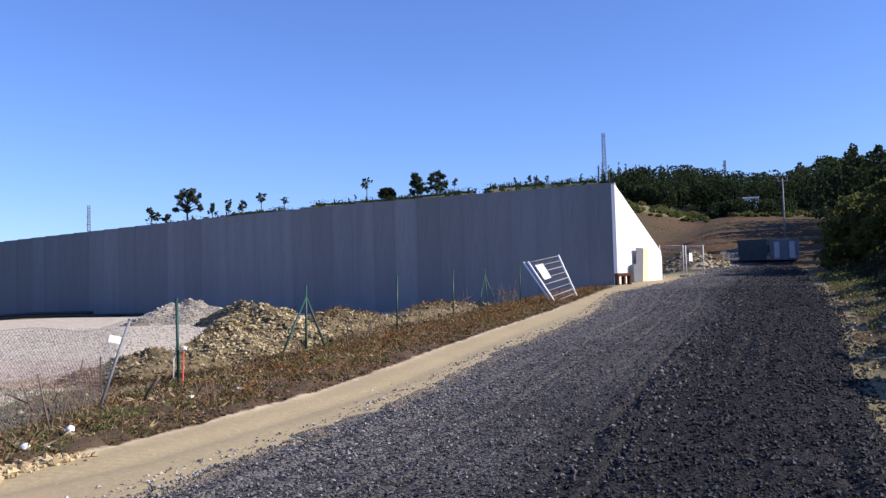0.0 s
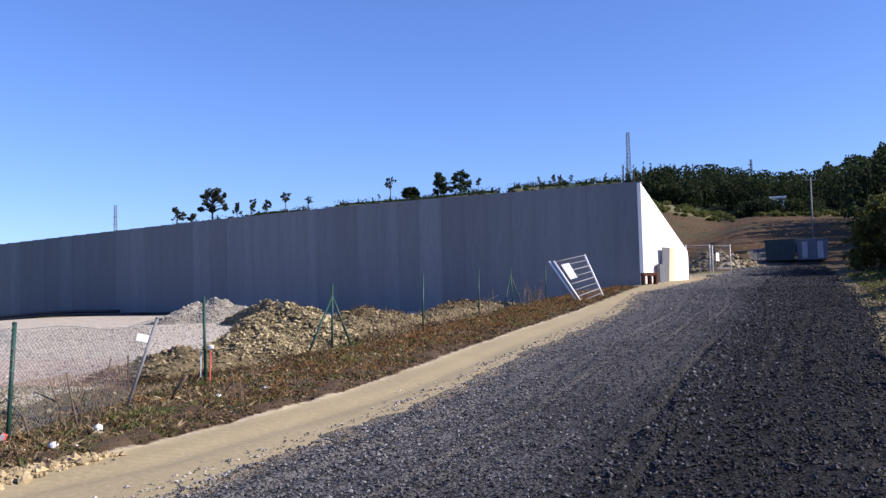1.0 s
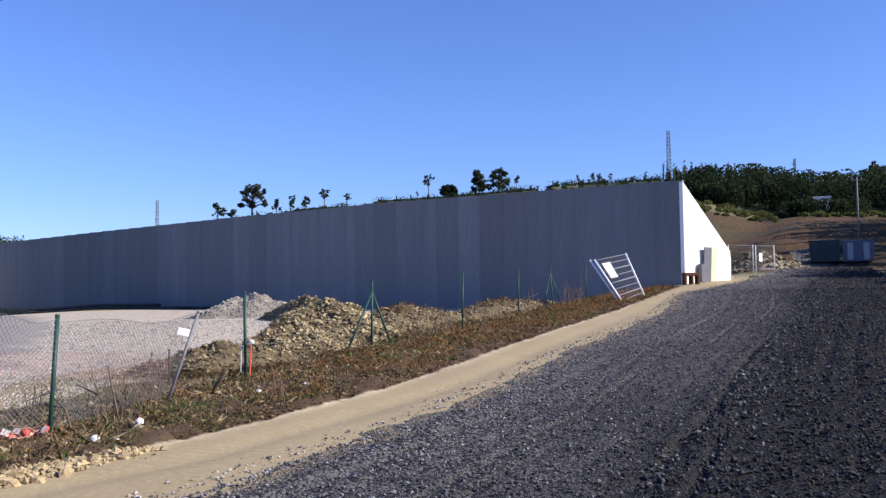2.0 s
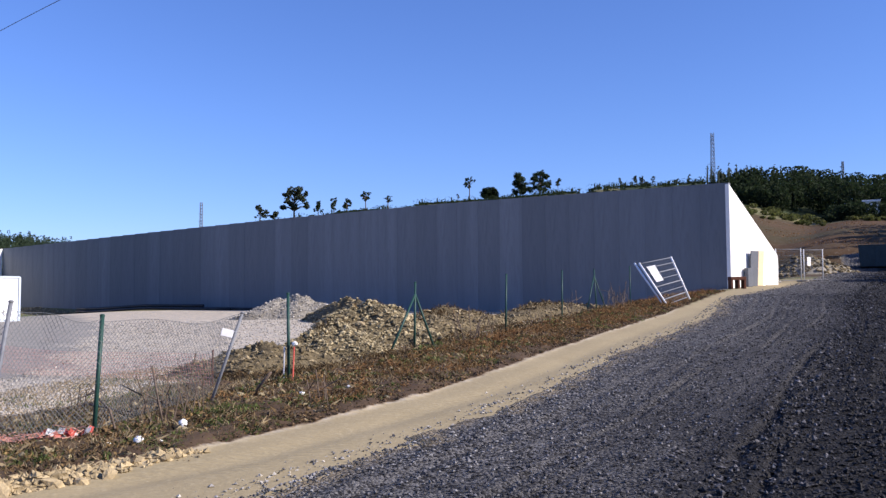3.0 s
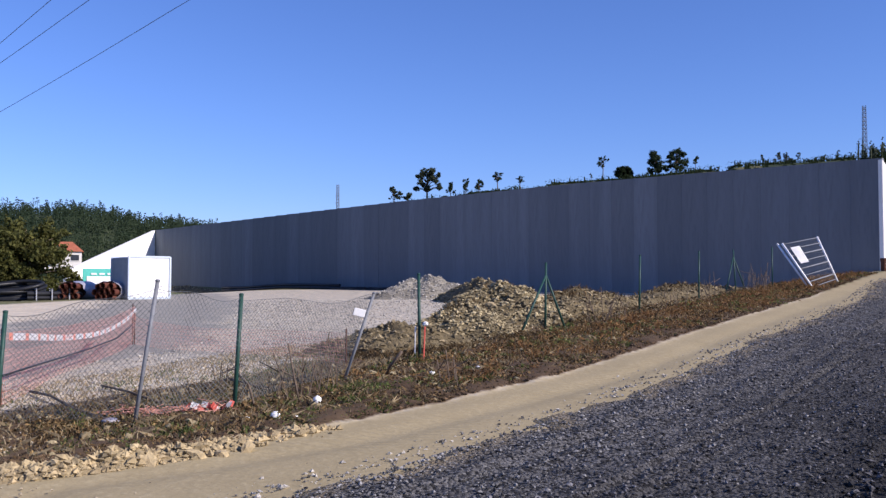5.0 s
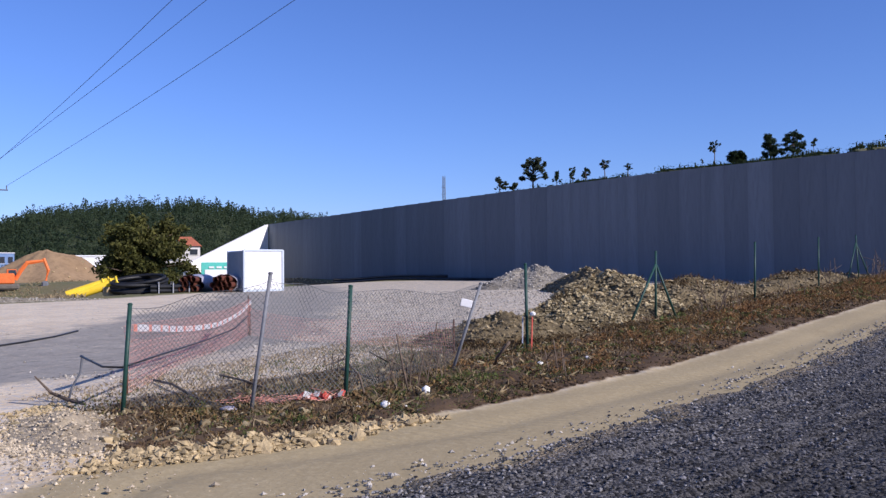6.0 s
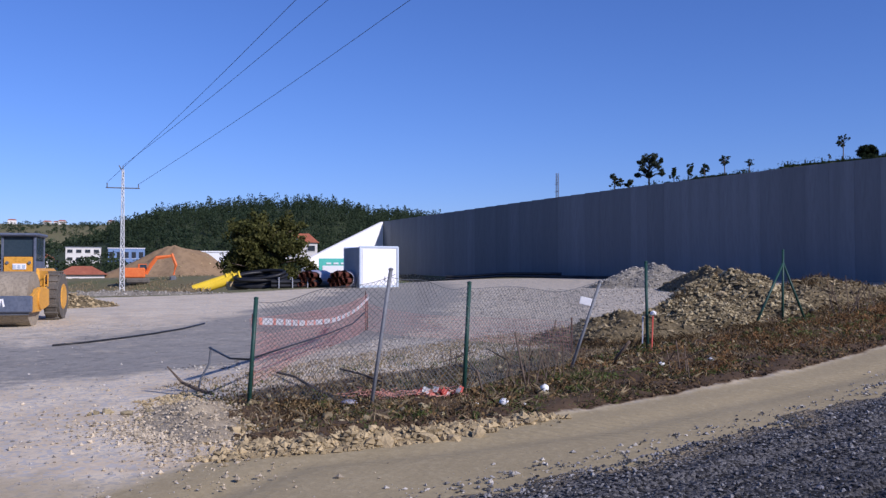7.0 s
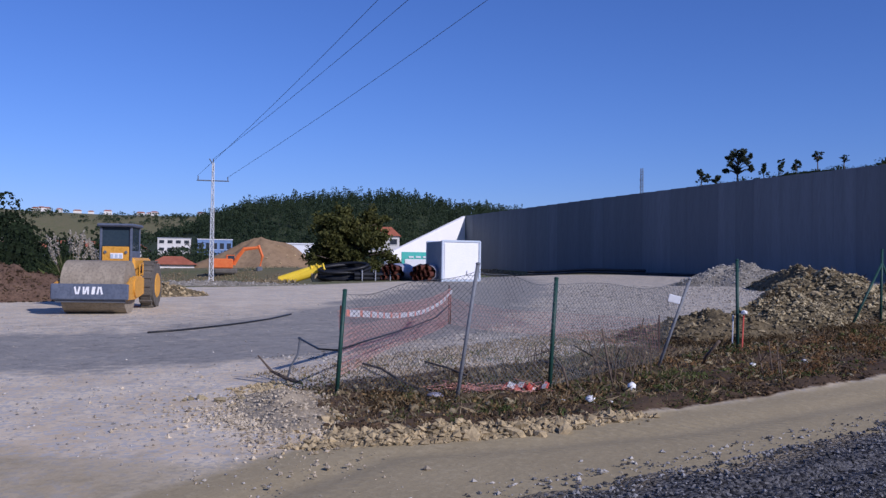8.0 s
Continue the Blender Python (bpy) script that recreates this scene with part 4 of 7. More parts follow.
def heap(name, cx, cy, rx, ry, H, rot, material, rock, label, seed, nrock, rsize, lumps=(), rugged=1.0):
    """A heap: a rough dome with loose stones on it."""
    rng = np.random.default_rng(seed)
    z0 = tz(cx, cy)
    e = thing(name, cx, cy, z0, 0, label, "heap")
    na, nr = 72, 26
    c, s = math.cos(rot), math.sin(rot)

    def top(px, py):
        r = np.hypot(px, py)
        r = r / (1 + 0.13 * np.sin(3 * np.arctan2(py, px) + seed) + 0.08 * np.sin(7 * np.arctan2(py, px) + 2 * seed))
        z = H * np.clip(1 - r, 0, 1) ** (0.75 if rugged > 0.5 else 1.0) * np.where(r < 0.25, 1 - 0.25 * (0.25 - np.minimum(r, 0.25)), 1)
        for lx, ly, lr, lh in lumps:
            z = z + lh * np.exp(-((px - lx) ** 2 + (py - ly) ** 2) / lr ** 2)
        return z * (1 - 0.999 * (r >= 1)) + 0.17 * rugged * H * wob(px * rx, py * ry, 2.2, 1.0) * np.clip(1.1 - r, 0, 1) + 0.08 * rugged * wob(px * rx, py * ry, 6.5, 1.0) * np.clip(1.1 - r, 0, 1)
    A = np.linspace(0, 2 * math.pi, na, endpoint=False)
    Rr = np.linspace(0, 1.18, nr)
    px, py = np.outer(Rr, np.cos(A)), np.outer(Rr, np.sin(A))

    def place(px, py):
        lx, ly = px * rx, py * ry
        return lx * c - ly * s, lx * s + ly * c
    X, Y = place(px, py)
    Z = top(px, py) + terr(X + cx, Y + cy) - z0 - 0.05 * (np.hypot(px, py) > 0.95) - 0.12 * (np.hypot(px, py) > 1.1)
    V = np.stack([X, Y, Z], -1).reshape(-1, 3)
    F = [(i * na + k, i * na + (k + 1) % na, (i + 1) * na + (k + 1) % na, (i + 1) * na + k) for i in range(nr - 1) for k in range(na)]
    obj("mound", V, F, material, e, smooth=True)

    def surface(wx, wy):
        dx, dy = wx - cx, wy - cy
        return float(top((dx * c + dy * s) / rx, (-dx * s + dy * c) / ry)) + tz(wx, wy)
    HEAPS.append(surface)
    a, q = rng.random(nrock) * 6.283, rng.random(nrock) ** 0.6 * 1.15
    px, py = q * np.cos(a), q * np.sin(a)
    X, Y = place(px, py)
    sz = rsize * (0.25 + 1.2 * rng.random(nrock) ** 3)
    Z = top(px, py) + terr(X + cx, Y + cy) - z0 + sz * 0.2
    o = obj("loose_stone_cover", *stones(np.stack([X, Y, Z], -1), sz, rng, fine=rsize > 0.07), rock, e)
    tagged(o, kind="stuff")
    return e


heap("gravel_heap", -15.1, 48.7, 3.2, 2.3, 1.22, 0.2, M["gravelheap"], M["greyrock"], "heap of pale grey gravel dumped in the yard", 3, 5200, 0.055)
heap("earth_bank", -10.6, 42.8, 4.6, 1.4, 1.15, 2.2, M["earth"], M["clod"], "low bank of tan earth between the gravel and the fence", 18, 1500, 0.06)
heap("earth_heap", -4.75, 20.7, 1.7, 1.45, 0.84, 0.4, M["earth"], M["clod"], "heap of tan earth and broken clods by the fence", 4, 5200, 0.050, ((0.45, 0.2, 0.35, 0.16), (-0.4, 0.1, 0.3, 0.2)))
heap("earth_heap", -4.75, 17.7, 1.25, 1.0, 0.62, 0.9, M["earth"], M["clod"], "steep slope of tan clods below the larger earth heap", 6, 4200, 0.042)
heap("earth_heap", -5.35, 15.3, 1.4, 0.95, 0.40, 0.5, M["earth"], M["drabclod"], "low spill of brown clods and roots beside the fence", 7, 1900, 0.038)
heap("rubble_bank", -3.6, 24.2, 3.6, 1.1, 0.62, 1.22, M["earth"], M["drabclod"], "low bank of brown rubble running along the fence", 8, 3000, 0.055)
heap("rubble_bank", -1.3, 32.0, 5.6, 1.1, 0.46, 1.22, M["earth"], M["drabclod"], "low overgrown rubble bank running along the fence", 9, 1600, 0.06)

heap("rubble_heap", 20.6, 86.0, 4.6, 2.0, 1.7, 0.3, M["gravelheap"], M["drabclod"], "grey brown rubble heap behind the mesh gate", 19, 1500, 0.16)
heap("clod_row", -4.85, 7.22, 1.15, 0.17, 0.07, 0.84, M["tanrock"], M["tanrock"], "crumbled row of tan clods along the verge edge", 20, 1500, 0.032)
heap("rubble_heap", -6.9, 7.5, 1.2, 0.5, 0.085, 2.5, M["paleclay"], M["paleclay"], "low spill of pale broken clay at the verge corner", 17, 2600, 0.017)


def heap_weeds():
    rng = np.random.default_rng(29)
    x, y, z = [], [], []
    for k, cx, cy, r, n in ((5, -3.6, 24.2, 3.2, 900), (6, -1.3, 32.0, 4.5, 1000), (2, -4.4, 21.4, 0.9, 300), (3, -4.8, 17.9, 0.8, 250), (1, -9.0, 35.0, 2.4, 250)):
        for _ in range(n):
            t, w = rng.normal(0, 0.45), rng.normal(0, 0.28)
            px, py = cx + r * (0.34 * t) + w, cy + r * (0.94 * t)
            x.append(px)
            y.append(py)
            z.append(HEAPS[k](px, py) - 0.02)
    tagged(obj("heap_weeds", *blades(np.array(x), np.array(y), np.array(z), 0.12, rng, 0.010, 1.6), M["dry"]), "low brown weeds sprouting on the earth banks", "weeds", kind="stuff")


heap_weeds()


def rocks():
    """Pale clods lining the verge, each its own thing where large."""
    rng = np.random.default_rng(31)
    for x, y, s in ((-4.55, 7.35, 0.12), (-4.75, 7.25, 0.10), (-4.30, 7.62, 0.13), (-4.15, 7.75, 0.10), (-5.15, 6.95, 0.13), (-5.45, 7.0, 0.10), (-4.95, 7.05, 0.09), (-6.05, 7.15, 0.12), (-6.25, 7.5, 0.07), (-6.55, 7.35, 0.06), (-4.02, 7.95, 0.09), (-5.75, 6.95, 0.08), (-6.9, 7.5, 0.06), (-7.3, 7.8, 0.06), (-7.75, 7.95, 0.09), (-7.5, 8.1, 0.07), (-4.75, 20.0, 0.15), (-4.4, 20.2, 0.09)):
        s = s * (0.42 + 0.3 * rng.random())
        bm = bmesh.new()
        bmesh.ops.create_icosphere(bm, subdivisions=1, radius=s)
        for w in list(bm.verts):
            w.co *= rng.uniform(0.68, 1.3)
        stretch = rng.uniform(0.7, 1.25, 3) * [1, 1, 0.85]
        shift = Vector(rng.uniform(-9, 9, 3))
        for w in bm.verts:
            d = w.co / s
            k = 1 + 0.55 * noise.noise(d * 1.3 + shift) + 0.35 * noise.noise(d * 3.1 + shift)
            w.co = Vector([a * b for a, b in zip(d * s * k, stretch)])
        z = tz(x, y) + s * 0.3
        if y > 15:
            z = HEAPS[2](x, y) + s * 0.2
        o = part("rock", bm, M["tanrock"], None)
        o.location = (x, y, z)
        tagged(o, "pale tan broken rock lying on the verge edge" if y < 15 else "large pale rock lodged on top of the earth heap", "rock", "rocks along the verge")
    n = 5200
    a = rng.random(n)
    y = 6.75 + 2.2 * a ** 1.5
    x = soil_edge(y) - 0.05 + rng.normal(0, 0.11, n)
    m = rng.random(n) < 0.38
    x = np.where(m, -5.3 - 3.0 * rng.random(n), x)
    y = np.where(m, 6.75 + np.maximum(-5.4 - x, 0) * 0.55 + rng.normal(0, 0.22, n), y)
    s = 0.009 + 0.05 * rng.random(n) ** 4 * np.where(m, 0.55, 1.0)
    tagged(obj("clods", *stones(np.stack([x, y, terr(x, y) + s * 0.35], -1), s, rng), M["tanrock"]), "pale tan clods and chips along the verge edge", "clods", kind="stuff")
    # soil crumbs, coloured dark to draw the shadow line along the raised edge
    n = 9000
    y = 7.0 + 34 * rng.random(n) ** 1.5
    x = soil_edge(y) - 0.03 - 0.75 * rng.random(n) ** 1.5
    s = (0.006 + 0.028 * rng.random(n) ** 3) * (0.85 + 0.012 * y)
    tagged(obj("soil_clods", *stones(np.stack([x, y, terr(x, y) + 0.02 + s * 0.3], -1), s, rng), M["soilclod"]), "dark crumbs of soil along the verge edge", "clods", kind="stuff")
    n = 1400
    y = 7.2 + 40 * rng.random(n) ** 1.5
    x = soil_edge(y) - 0.1 - 3.2 * rng.random(n)
    s = 0.012 + 0.04 * rng.random(n) ** 3
    tagged(obj("verge_stones", *stones(np.stack([x, y, terr(x, y) + s * 0.35], -1), s, rng, fine=True), M["clod"]), "small stones scattered over the weedy verge", "stones", kind="stuff")
    # stones on the bank beside the road
    n = 5000
    y = 7 + 32 * rng.random(n) ** 1.2
    x = road_right(y) + 0.1 + 1.9 * rng.random(n)
    ok = wob(x, y, 2.1, 1.0) > -0.1
    x, y = x[ok], y[ok]
    tagged(obj("bank_weeds", *blades(x, y, terr(x, y) - 0.03, 0.09, rng, 0.012, 1.4), M["dry"]), "withered brown weeds along the roadside bank", "weeds", kind="stuff")
    n = 9000
    y = 7 + 48 * rng.random(n) ** 1.2
    x = road_right(y) + 0.35 + 1.5 * rng.random(n)
    ok = wob(x, y, 1.5, 1.0) > 0.05
    x, y = x[ok], y[ok]
    tagged(obj("bank_weeds", *leaves(np.stack([x, y, terr(x, y) + 0.16 * rng.random(len(x)) ** 1.5], -1), 0.016 + 0.0012 * y, rng, 0.4), M["leaf"]), "low yellowish green weeds along the roadside bank", "weeds", kind="stuff")
    n = 2600
    y = 6 + 48 * rng.random(n) ** 1.2
    x = road_right(y) + 0.02 + 1.6 * rng.random(n) ** 1.2
    s = (0.015 + 0.07 * rng.random(n) ** 3) * np.clip(0.35 + (y - 8) / 14, 0.35, 1)
    tagged(obj("bank_stones", *stones(np.stack([x, y, terr(x, y) + s * 0.3], -1), s, rng, ), M["drabclod"]), "tan stones and clods on the roadside bank", "stones", kind="stuff")


rocks()

# ---- fence ----
POSTS = [(-6.98, 8.34, 1.12, 0.08), (-5.7, 8.74, 1.4, 0.22), (-5.12, 9.68, 1.21, 0.07), (-4.8, 11.85, 1.1, 0.42), (-4.38, 13.85, 1.27, -0.02), (-3.38, 18.85, 1.31, 0.02), (-1.85, 22.95, 1.38, 0.03), (-0.55, 28.9, 1.43, 0.02), (0.62, 33.1, 1.45, -0.08), (2.0, 36.7, 1.5, 0.0)]


def make_fence():
    fence = thing("wire_fence", 0, 0, 0, 0, "sagging chain-link fence on leaning green and grey posts", "fence")
    tops = []
    for i, (x, y, hgt, lean) in enumerate(POSTS):
        z = tz(x, y)
        yaw = math.atan2(-x, y)
        d = Vector((math.cos(yaw), math.sin(yaw), 0)) * lean
        p, q = Vector((x, y, z - 0.15)), Vector((x, y, z + hgt)) + d
        tops.append((Vector((x, y, z)), q))
        bm = bmesh.new()
        tube(bm, p, q, 0.02 if i in (1, 3) else 0.023, n=10)
        bmesh.ops.create_uvsphere(bm, u_segments=10, v_segments=5, radius=0.028, matrix=Matrix.Translation(q) @ Matrix.Diagonal((1, 1, 0.6, 1)))
        part("post", bm, M["oldsteel"] if i in (1, 3) else M["greenpost"], fence, "bare grey leaning steel post" if i in (1, 3) else "", smooth=True)
        if i in (5, 8):
            for sx, sy in ((-0.38, -0.72), (0.36, 0.42)):
                bm = bmesh.new()
                bx, by = x + sx, y + sy
                tube(bm, (bx, by, tz(bx, by) - 0.1), q - Vector((0, 0, 0.24)), 0.022, n=8)
                part("brace", bm, M["greenpost"], fence, smooth=True)
    # chain link in each span: two sets of slanting wires
    for i in range(3):
        (a0, a1), (b0, b1) = tops[i], tops[i + 1]
        L = (b0 - a0).length
        low = 0.06
        Hh = 1.0
        pitch = 0.05
        P, Q = [], []

        def at(s, v):
            t = s / L
            sag = 0.05 * math.sin(math.pi * t) * v + 0.03 * math.sin(9 * t + i) * v
            base = a0.lerp(b0, t) + Vector((0, 0, low))
            top = a1.lerp(b1, t) - Vector((0, 0, 0.04))
            p = base.lerp(top, v) - Vector((0, 0, sag))
            return p + Vector((0.04 * math.sin(5 * t + 3 * v + i), 0.03 * math.sin(7 * t), 0))
        k = -Hh
        while k < L:
            for sg in (1, -1):
                segs = 9
                for j in range(segs):
                    v0, v1 = j / segs, (j + 1) / segs
                    s0, s1 = (k + v0 * Hh, k + v1 * Hh) if sg > 0 else (k + (1 - v0) * Hh, k + (1 - v1) * Hh)
                    if 0 <= s0 <= L and 0 <= s1 <= L:
                        P.append(at(s0, v0))
                        Q.append(at(s1, v1))
            k += pitch
        obj("chain_link", *prisms(P, Q, 0.0022), M["wire"], fence)
        for v in (1.0,):
            bm = bmesh.new()
            pathtube(bm, [at(L * j / 16, v) for j in range(17)], 0.0026, 4)
            part("tension_wire", bm, M["wire"], fence)
    return fence


make_fence()


def grid_net(name, a, b, h0, h1, label, cell=0.07, sag=0.12, seed=1):
    """Plastic barrier net between two stakes."""
    e = thing(name, a[0], a[1], tz(*a), 0, label, "barrier net")
    o = Vector((a[0], a[1], tz(*a)))
    A, B = Vector((0, 0, 0)), Vector((b[0], b[1], tz(*b))) - o
    L = B.length
    n, m = int(L / cell), int(max(h0, h1) / cell)

    def at(t, v):
        h = h0 + (h1 - h0) * t - sag * math.sin(math.pi * t)
        g = tz(o.x + B.x * t, o.y + B.y * t) - o.z
        return Vector((B.x * t + 0.03 * math.sin(11 * t + 4 * v + seed), B.y * t + 0.04 * math.sin(17 * t + 3 * v), g + 0.02 + (h - 0.02) * v))
    P, Q = [], []
    for j in range(m + 1):
        for i in range(0, n, 2):
            P.append(at(i / n, j / m))
            Q.append(at(min(i + 2, n) / n, j / m))
    for i in range(n + 1):
        for j in range(0, m, 3):
            P.append(at(i / n, j / m))
            Q.append(at(i / n, min(j + 3, m) / m))
    obj("net", *prisms(P, Q, 0.0024), M["orange"], e)
    for t, h in ((0, h0), (1, h1)):
        bm = bmesh.new()
        p = at(t, 0)
        tube(bm, p - Vector((0, 0, 0.15)), p + Vector((0, 0, h + 0.05)), 0.012, n=6)
        part("stake", bm, M["rust"], e)
    return e, at, L


net, net_at, net_len = grid_net("barrier_net", (-7.85, 9.35), (-12.6, 18.6), 0.80, 0.85, "orange plastic barrier net hung between two stakes")
grid_net("barrier_net", (-12.6, 18.6), (-5.3, 13.2), 0.62, 0.45, "sagging orange plastic barrier net across the yard edge", sag=0.1, seed=3)


def warning_tape():
    e = thing("warning_tape", -7.85, 9.35, tz(-7.85, 9.35), 0, "red and white striped warning tape strung along the orange net", "tape")
    n = 34
    for i in range(n):
        bm = bmesh.new()
        t0, t1 = (i - (0.55 if i % 2 else 0)) / n, (i + 1 - (0 if i % 2 else 0.55)) / n
        t0, t1 = max(t0, 0), min(t1, 1)
        q = []
        for t in (t0, t1):
            sag = 0.17 + 0.28 * math.sin(math.pi * min(t * 1.0, 1))
            p = net_at(t, 0)
            q.append(Vector((p.x, p.y, p.z + 0.93 - sag)))
        off = Vector((0.07, 0.03, 0))
        vs = [bm.verts.new(p + off + Vector((0, 0, s))) for p, s in ((q[0], -0.042), (q[1], -0.042), (q[1], 0.042), (q[0], 0.042))]
        bm.faces.new(vs)
        bmesh.ops.solidify(bm, geom=bm.faces[:], thickness=0.002)
        part("white_stripe" if i % 2 else "red_stripe", bm, M["whitetape"] if i % 2 else M["orange"], e)


warning_tape()


def crumpled(name, x, y, size, material, label, category, seed, flat=0.6):
    rng = np.random.default_rng(seed)
    bm = bmesh.new()
    bmesh.ops.create_icosphere(bm, subdivisions=2, radius=size)
    for v in bm.verts:
        v.co *= 0.86 + 0.26 * rng.random()
        v.co.z *= flat
    o = part(name, bm, material, None, smooth=True)
    o.location = (x, y, tz(x, y) + size * flat * 0.7)
    return tagged(o, label, category, "litter on the verge")


for i, (x, y, s, fl) in enumerate(((-4.42, 9.26, 0.052, 0.9), (-4.35, 10.11, 0.05, 1.1), (-4.25, 9.35, 0.035, 0.5), (-4.7, 9.2, 0.03, 0.5), (-3.75, 12.4, 0.05, 0.7), (-3.3, 13.1, 0.045, 0.6))):
    crumpled("paper_cup" if i < 2 else "paper_scrap", x, y, s, M["litter"], "crumpled white litter lying among the dry weeds", "litter", 50 + i, fl)
crumpled("blue_rag", -5.95, 8.75, 0.09, M["wrap"], "pale blue plastic rag lying by the fence post", "litter", 60, 0.3)


def fallen_net():
    e = thing("fallen_tape", -5.45, 9.35, tz(-5.45, 9.35), 28, "tangle of fallen red net and white tape on the ground", "tape")
    rng = np.random.default_rng(61)
    P, Q = [], []
    for _ in range(170):
        p = np.array([rng.uniform(-0.75, 0.35), rng.normal(0, 0.07), abs(rng.normal(0.03, 0.03))])
        d = rng.normal(size=3) * [0.09, 0.05, 0.02]
        P.append(p)
        Q.append(p + d)
    tagged(obj("red_net", *prisms(P, Q, 0.0032), M["orange"], e), kind="stuff")
    # curled ends of striped tape
    for k, (cx, cy, ang) in enumerate(((0.05, -0.02, 0.2), (0.22, 0.03, -0.5), (0.33, -0.04, 0.9))):
        for j in range(5):
            bm = bmesh.new()
            q = []
            for u in (j, j + 1):
                r = 0.07 * u
                q.append(Vector((cx + r * math.cos(ang) - 0.1, cy + r * math.sin(ang) * 0.5, 0.05 + 0.045 * math.sin(1.4 * u + k))))
            up = Vector((0.012, 0.02, 0.026))
            bm.faces.new([bm.verts.new(p) for p in (q[0] - up, q[1] - up, q[1] + up, q[0] + up)])
            bmesh.ops.solidify(bm, geom=bm.faces[:], thickness=0.003)
            part("tape_piece", bm, M["whitetape"] if (j + k) % 2 else M["redtape"], e)


fallen_net()


def sign_board(x, y, z, rz, w, h, label):
    e = thing("small_sign", x, y, z, rz, label, "sign")
    bm = bmesh.new()
    box(bm, 0, 0, 0, w, 0.012, h, 0.004, Matrix.Rotation(radians(14), 4, "Y"))
    part("board", bm, M["whitepaint"], e)
    bm = bmesh.new()
    tube(bm, (w * 0.3, 0.01, 0), (w * 0.75, 0.03, 0.02), 0.004, n=4)
    part("tie", bm, M["galv"], e)
    return e


sign_board(-4.46, 11.62, tz(-4.8, 11.85) + 0.86, 24, 0.145, 0.095, "small white blank board wired to the fence post")
bm = bmesh.new()
tube(bm, (-0.05, 0.08, -0.1), (-0.03, 0.09, 0.5), 0.011, n=6)
st = thing("marker_stake", -4.26, 13.72, tz(-4.26, 13.72), 0, "red and white striped survey stake beside the post", "stake")
part("upper_shaft", bm, M["redtape"], st)
bm = bmesh.new()
tube(bm, (-0.19, 0.1, -0.05), (-0.18, 0.1, 0.5), 0.011, n=6)
part("white_shaft", bm, M["whitetape"], st)
bm = bmesh.new()
bmesh.ops.create_icosphere(bm, subdivisions=1, radius=0.04, matrix=Matrix.Translation((-0.02, 0.08, 0.54)) @ Matrix.Diagonal((1.3, 0.8, 1, 1)))
part("rag", bm, M["litter"], st)


def broken_root():
    e = thing("bent_post", -8.25, 8.85, tz(-8.25, 8.85), 0, "bent rusty fence stub with a broken wooden root", "post")
    bm = bmesh.new()
    pathtube(bm, [(0, 0, -0.1), (0.05, 0.03, 0.15), (0.13, 0.08, 0.32), (0.15, 0.09, 0.52)], 0.014, 6)
    part("stub", bm, M["darksteel"], e)
    bm = bmesh.new()
    pathtube(bm, [(-0.35, -0.12, 0.28), (-0.15, -0.08, 0.10), (0.1, -0.05, 0.02), (0.38, -0.12, 0.0), (0.5, -0.3, -0.08)], [0.008, 0.018, 0.024, 0.027, 0.018], 7)
    part("root", bm, M["trunk"], e)


broken_root()


def stick(name, pts, r, material, label, category):
    """A bent stick or cable through the given points, heights over the ground."""
    bm = bmesh.new()
    pathtube(bm, [(x, y, tz(x, y) + h) for x, y, h in pts], r, 6)
    return tagged(part(name, bm, material, None, smooth=True), label, category)


stick("slack_cable", [(-8.13, 8.94, 0.5), (-7.5, 8.62, 0.43), (-7.05, 8.42, 0.46), (-8.0, 10.2, 0.38), (-9.5, 13.0, 0.31), (-11.0, 15.8, 0.34), (-12.5, 18.4, 0.46)], 0.012, M["black"], "slack black cable hung along the orange net", "cable")
stick("fallen_branch", [(-8.25, 10.3, 0.03), (-7.5, 9.75, 0.07), (-6.7, 9.15, 0.04), (-5.95, 8.75, 0.02)], 0.016, M["trunk"], "thin dark dead branch lying inside the fence", "branch")
stick("fallen_branch", [(-7.6, 10.8, 0.03), (-6.8, 10.2, 0.06), (-6.05, 9.75, 0.02)], 0.014, M["trunk"], "short dark dead branch lying on the grass", "branch")
stick("fallen_branch", [(-6.3, 11.6, 0.02), (-5.7, 11.0, 0.06), (-5.2, 10.7, 0.02)], 0.013, M["trunk"], "short dark dead branch near the fence", "branch")
stick("dead_twig", [(-4.62, 10.25, -0.05), (-4.70, 10.27, 0.25), (-4.80, 10.32, 0.62)], 0.011, M["trunk"], "bare brown dead twig leaning out of the weeds", "twig")
stick("dead_twig", [(-4.95, 9.85, -0.05), (-5.05, 9.88, 0.22), (-5.2, 9.9, 0.34)], 0.012, M["trunk"], "short broken dead twig in the weeds", "twig")
stick("fallen_stick", [(-4.35, 12.3, -0.03), (-4.25, 12.15, 0.12), (-4.05, 12.05, 0.34)], 0.02, M["trunk"], "thick broken stick poking out of the weeds", "stick")


def ground_hose(name, pts, r, material, label, lift=0.0):
    bm = bmesh.new()
    p = [Vector((x, y, tz(x, y) + r * 0.8 + lift)) for x, y in pts]
    pathtube(bm, p, r, 6)
    o = part(name, bm, material, None, smooth=True)
    return tagged(o, label, "hose")


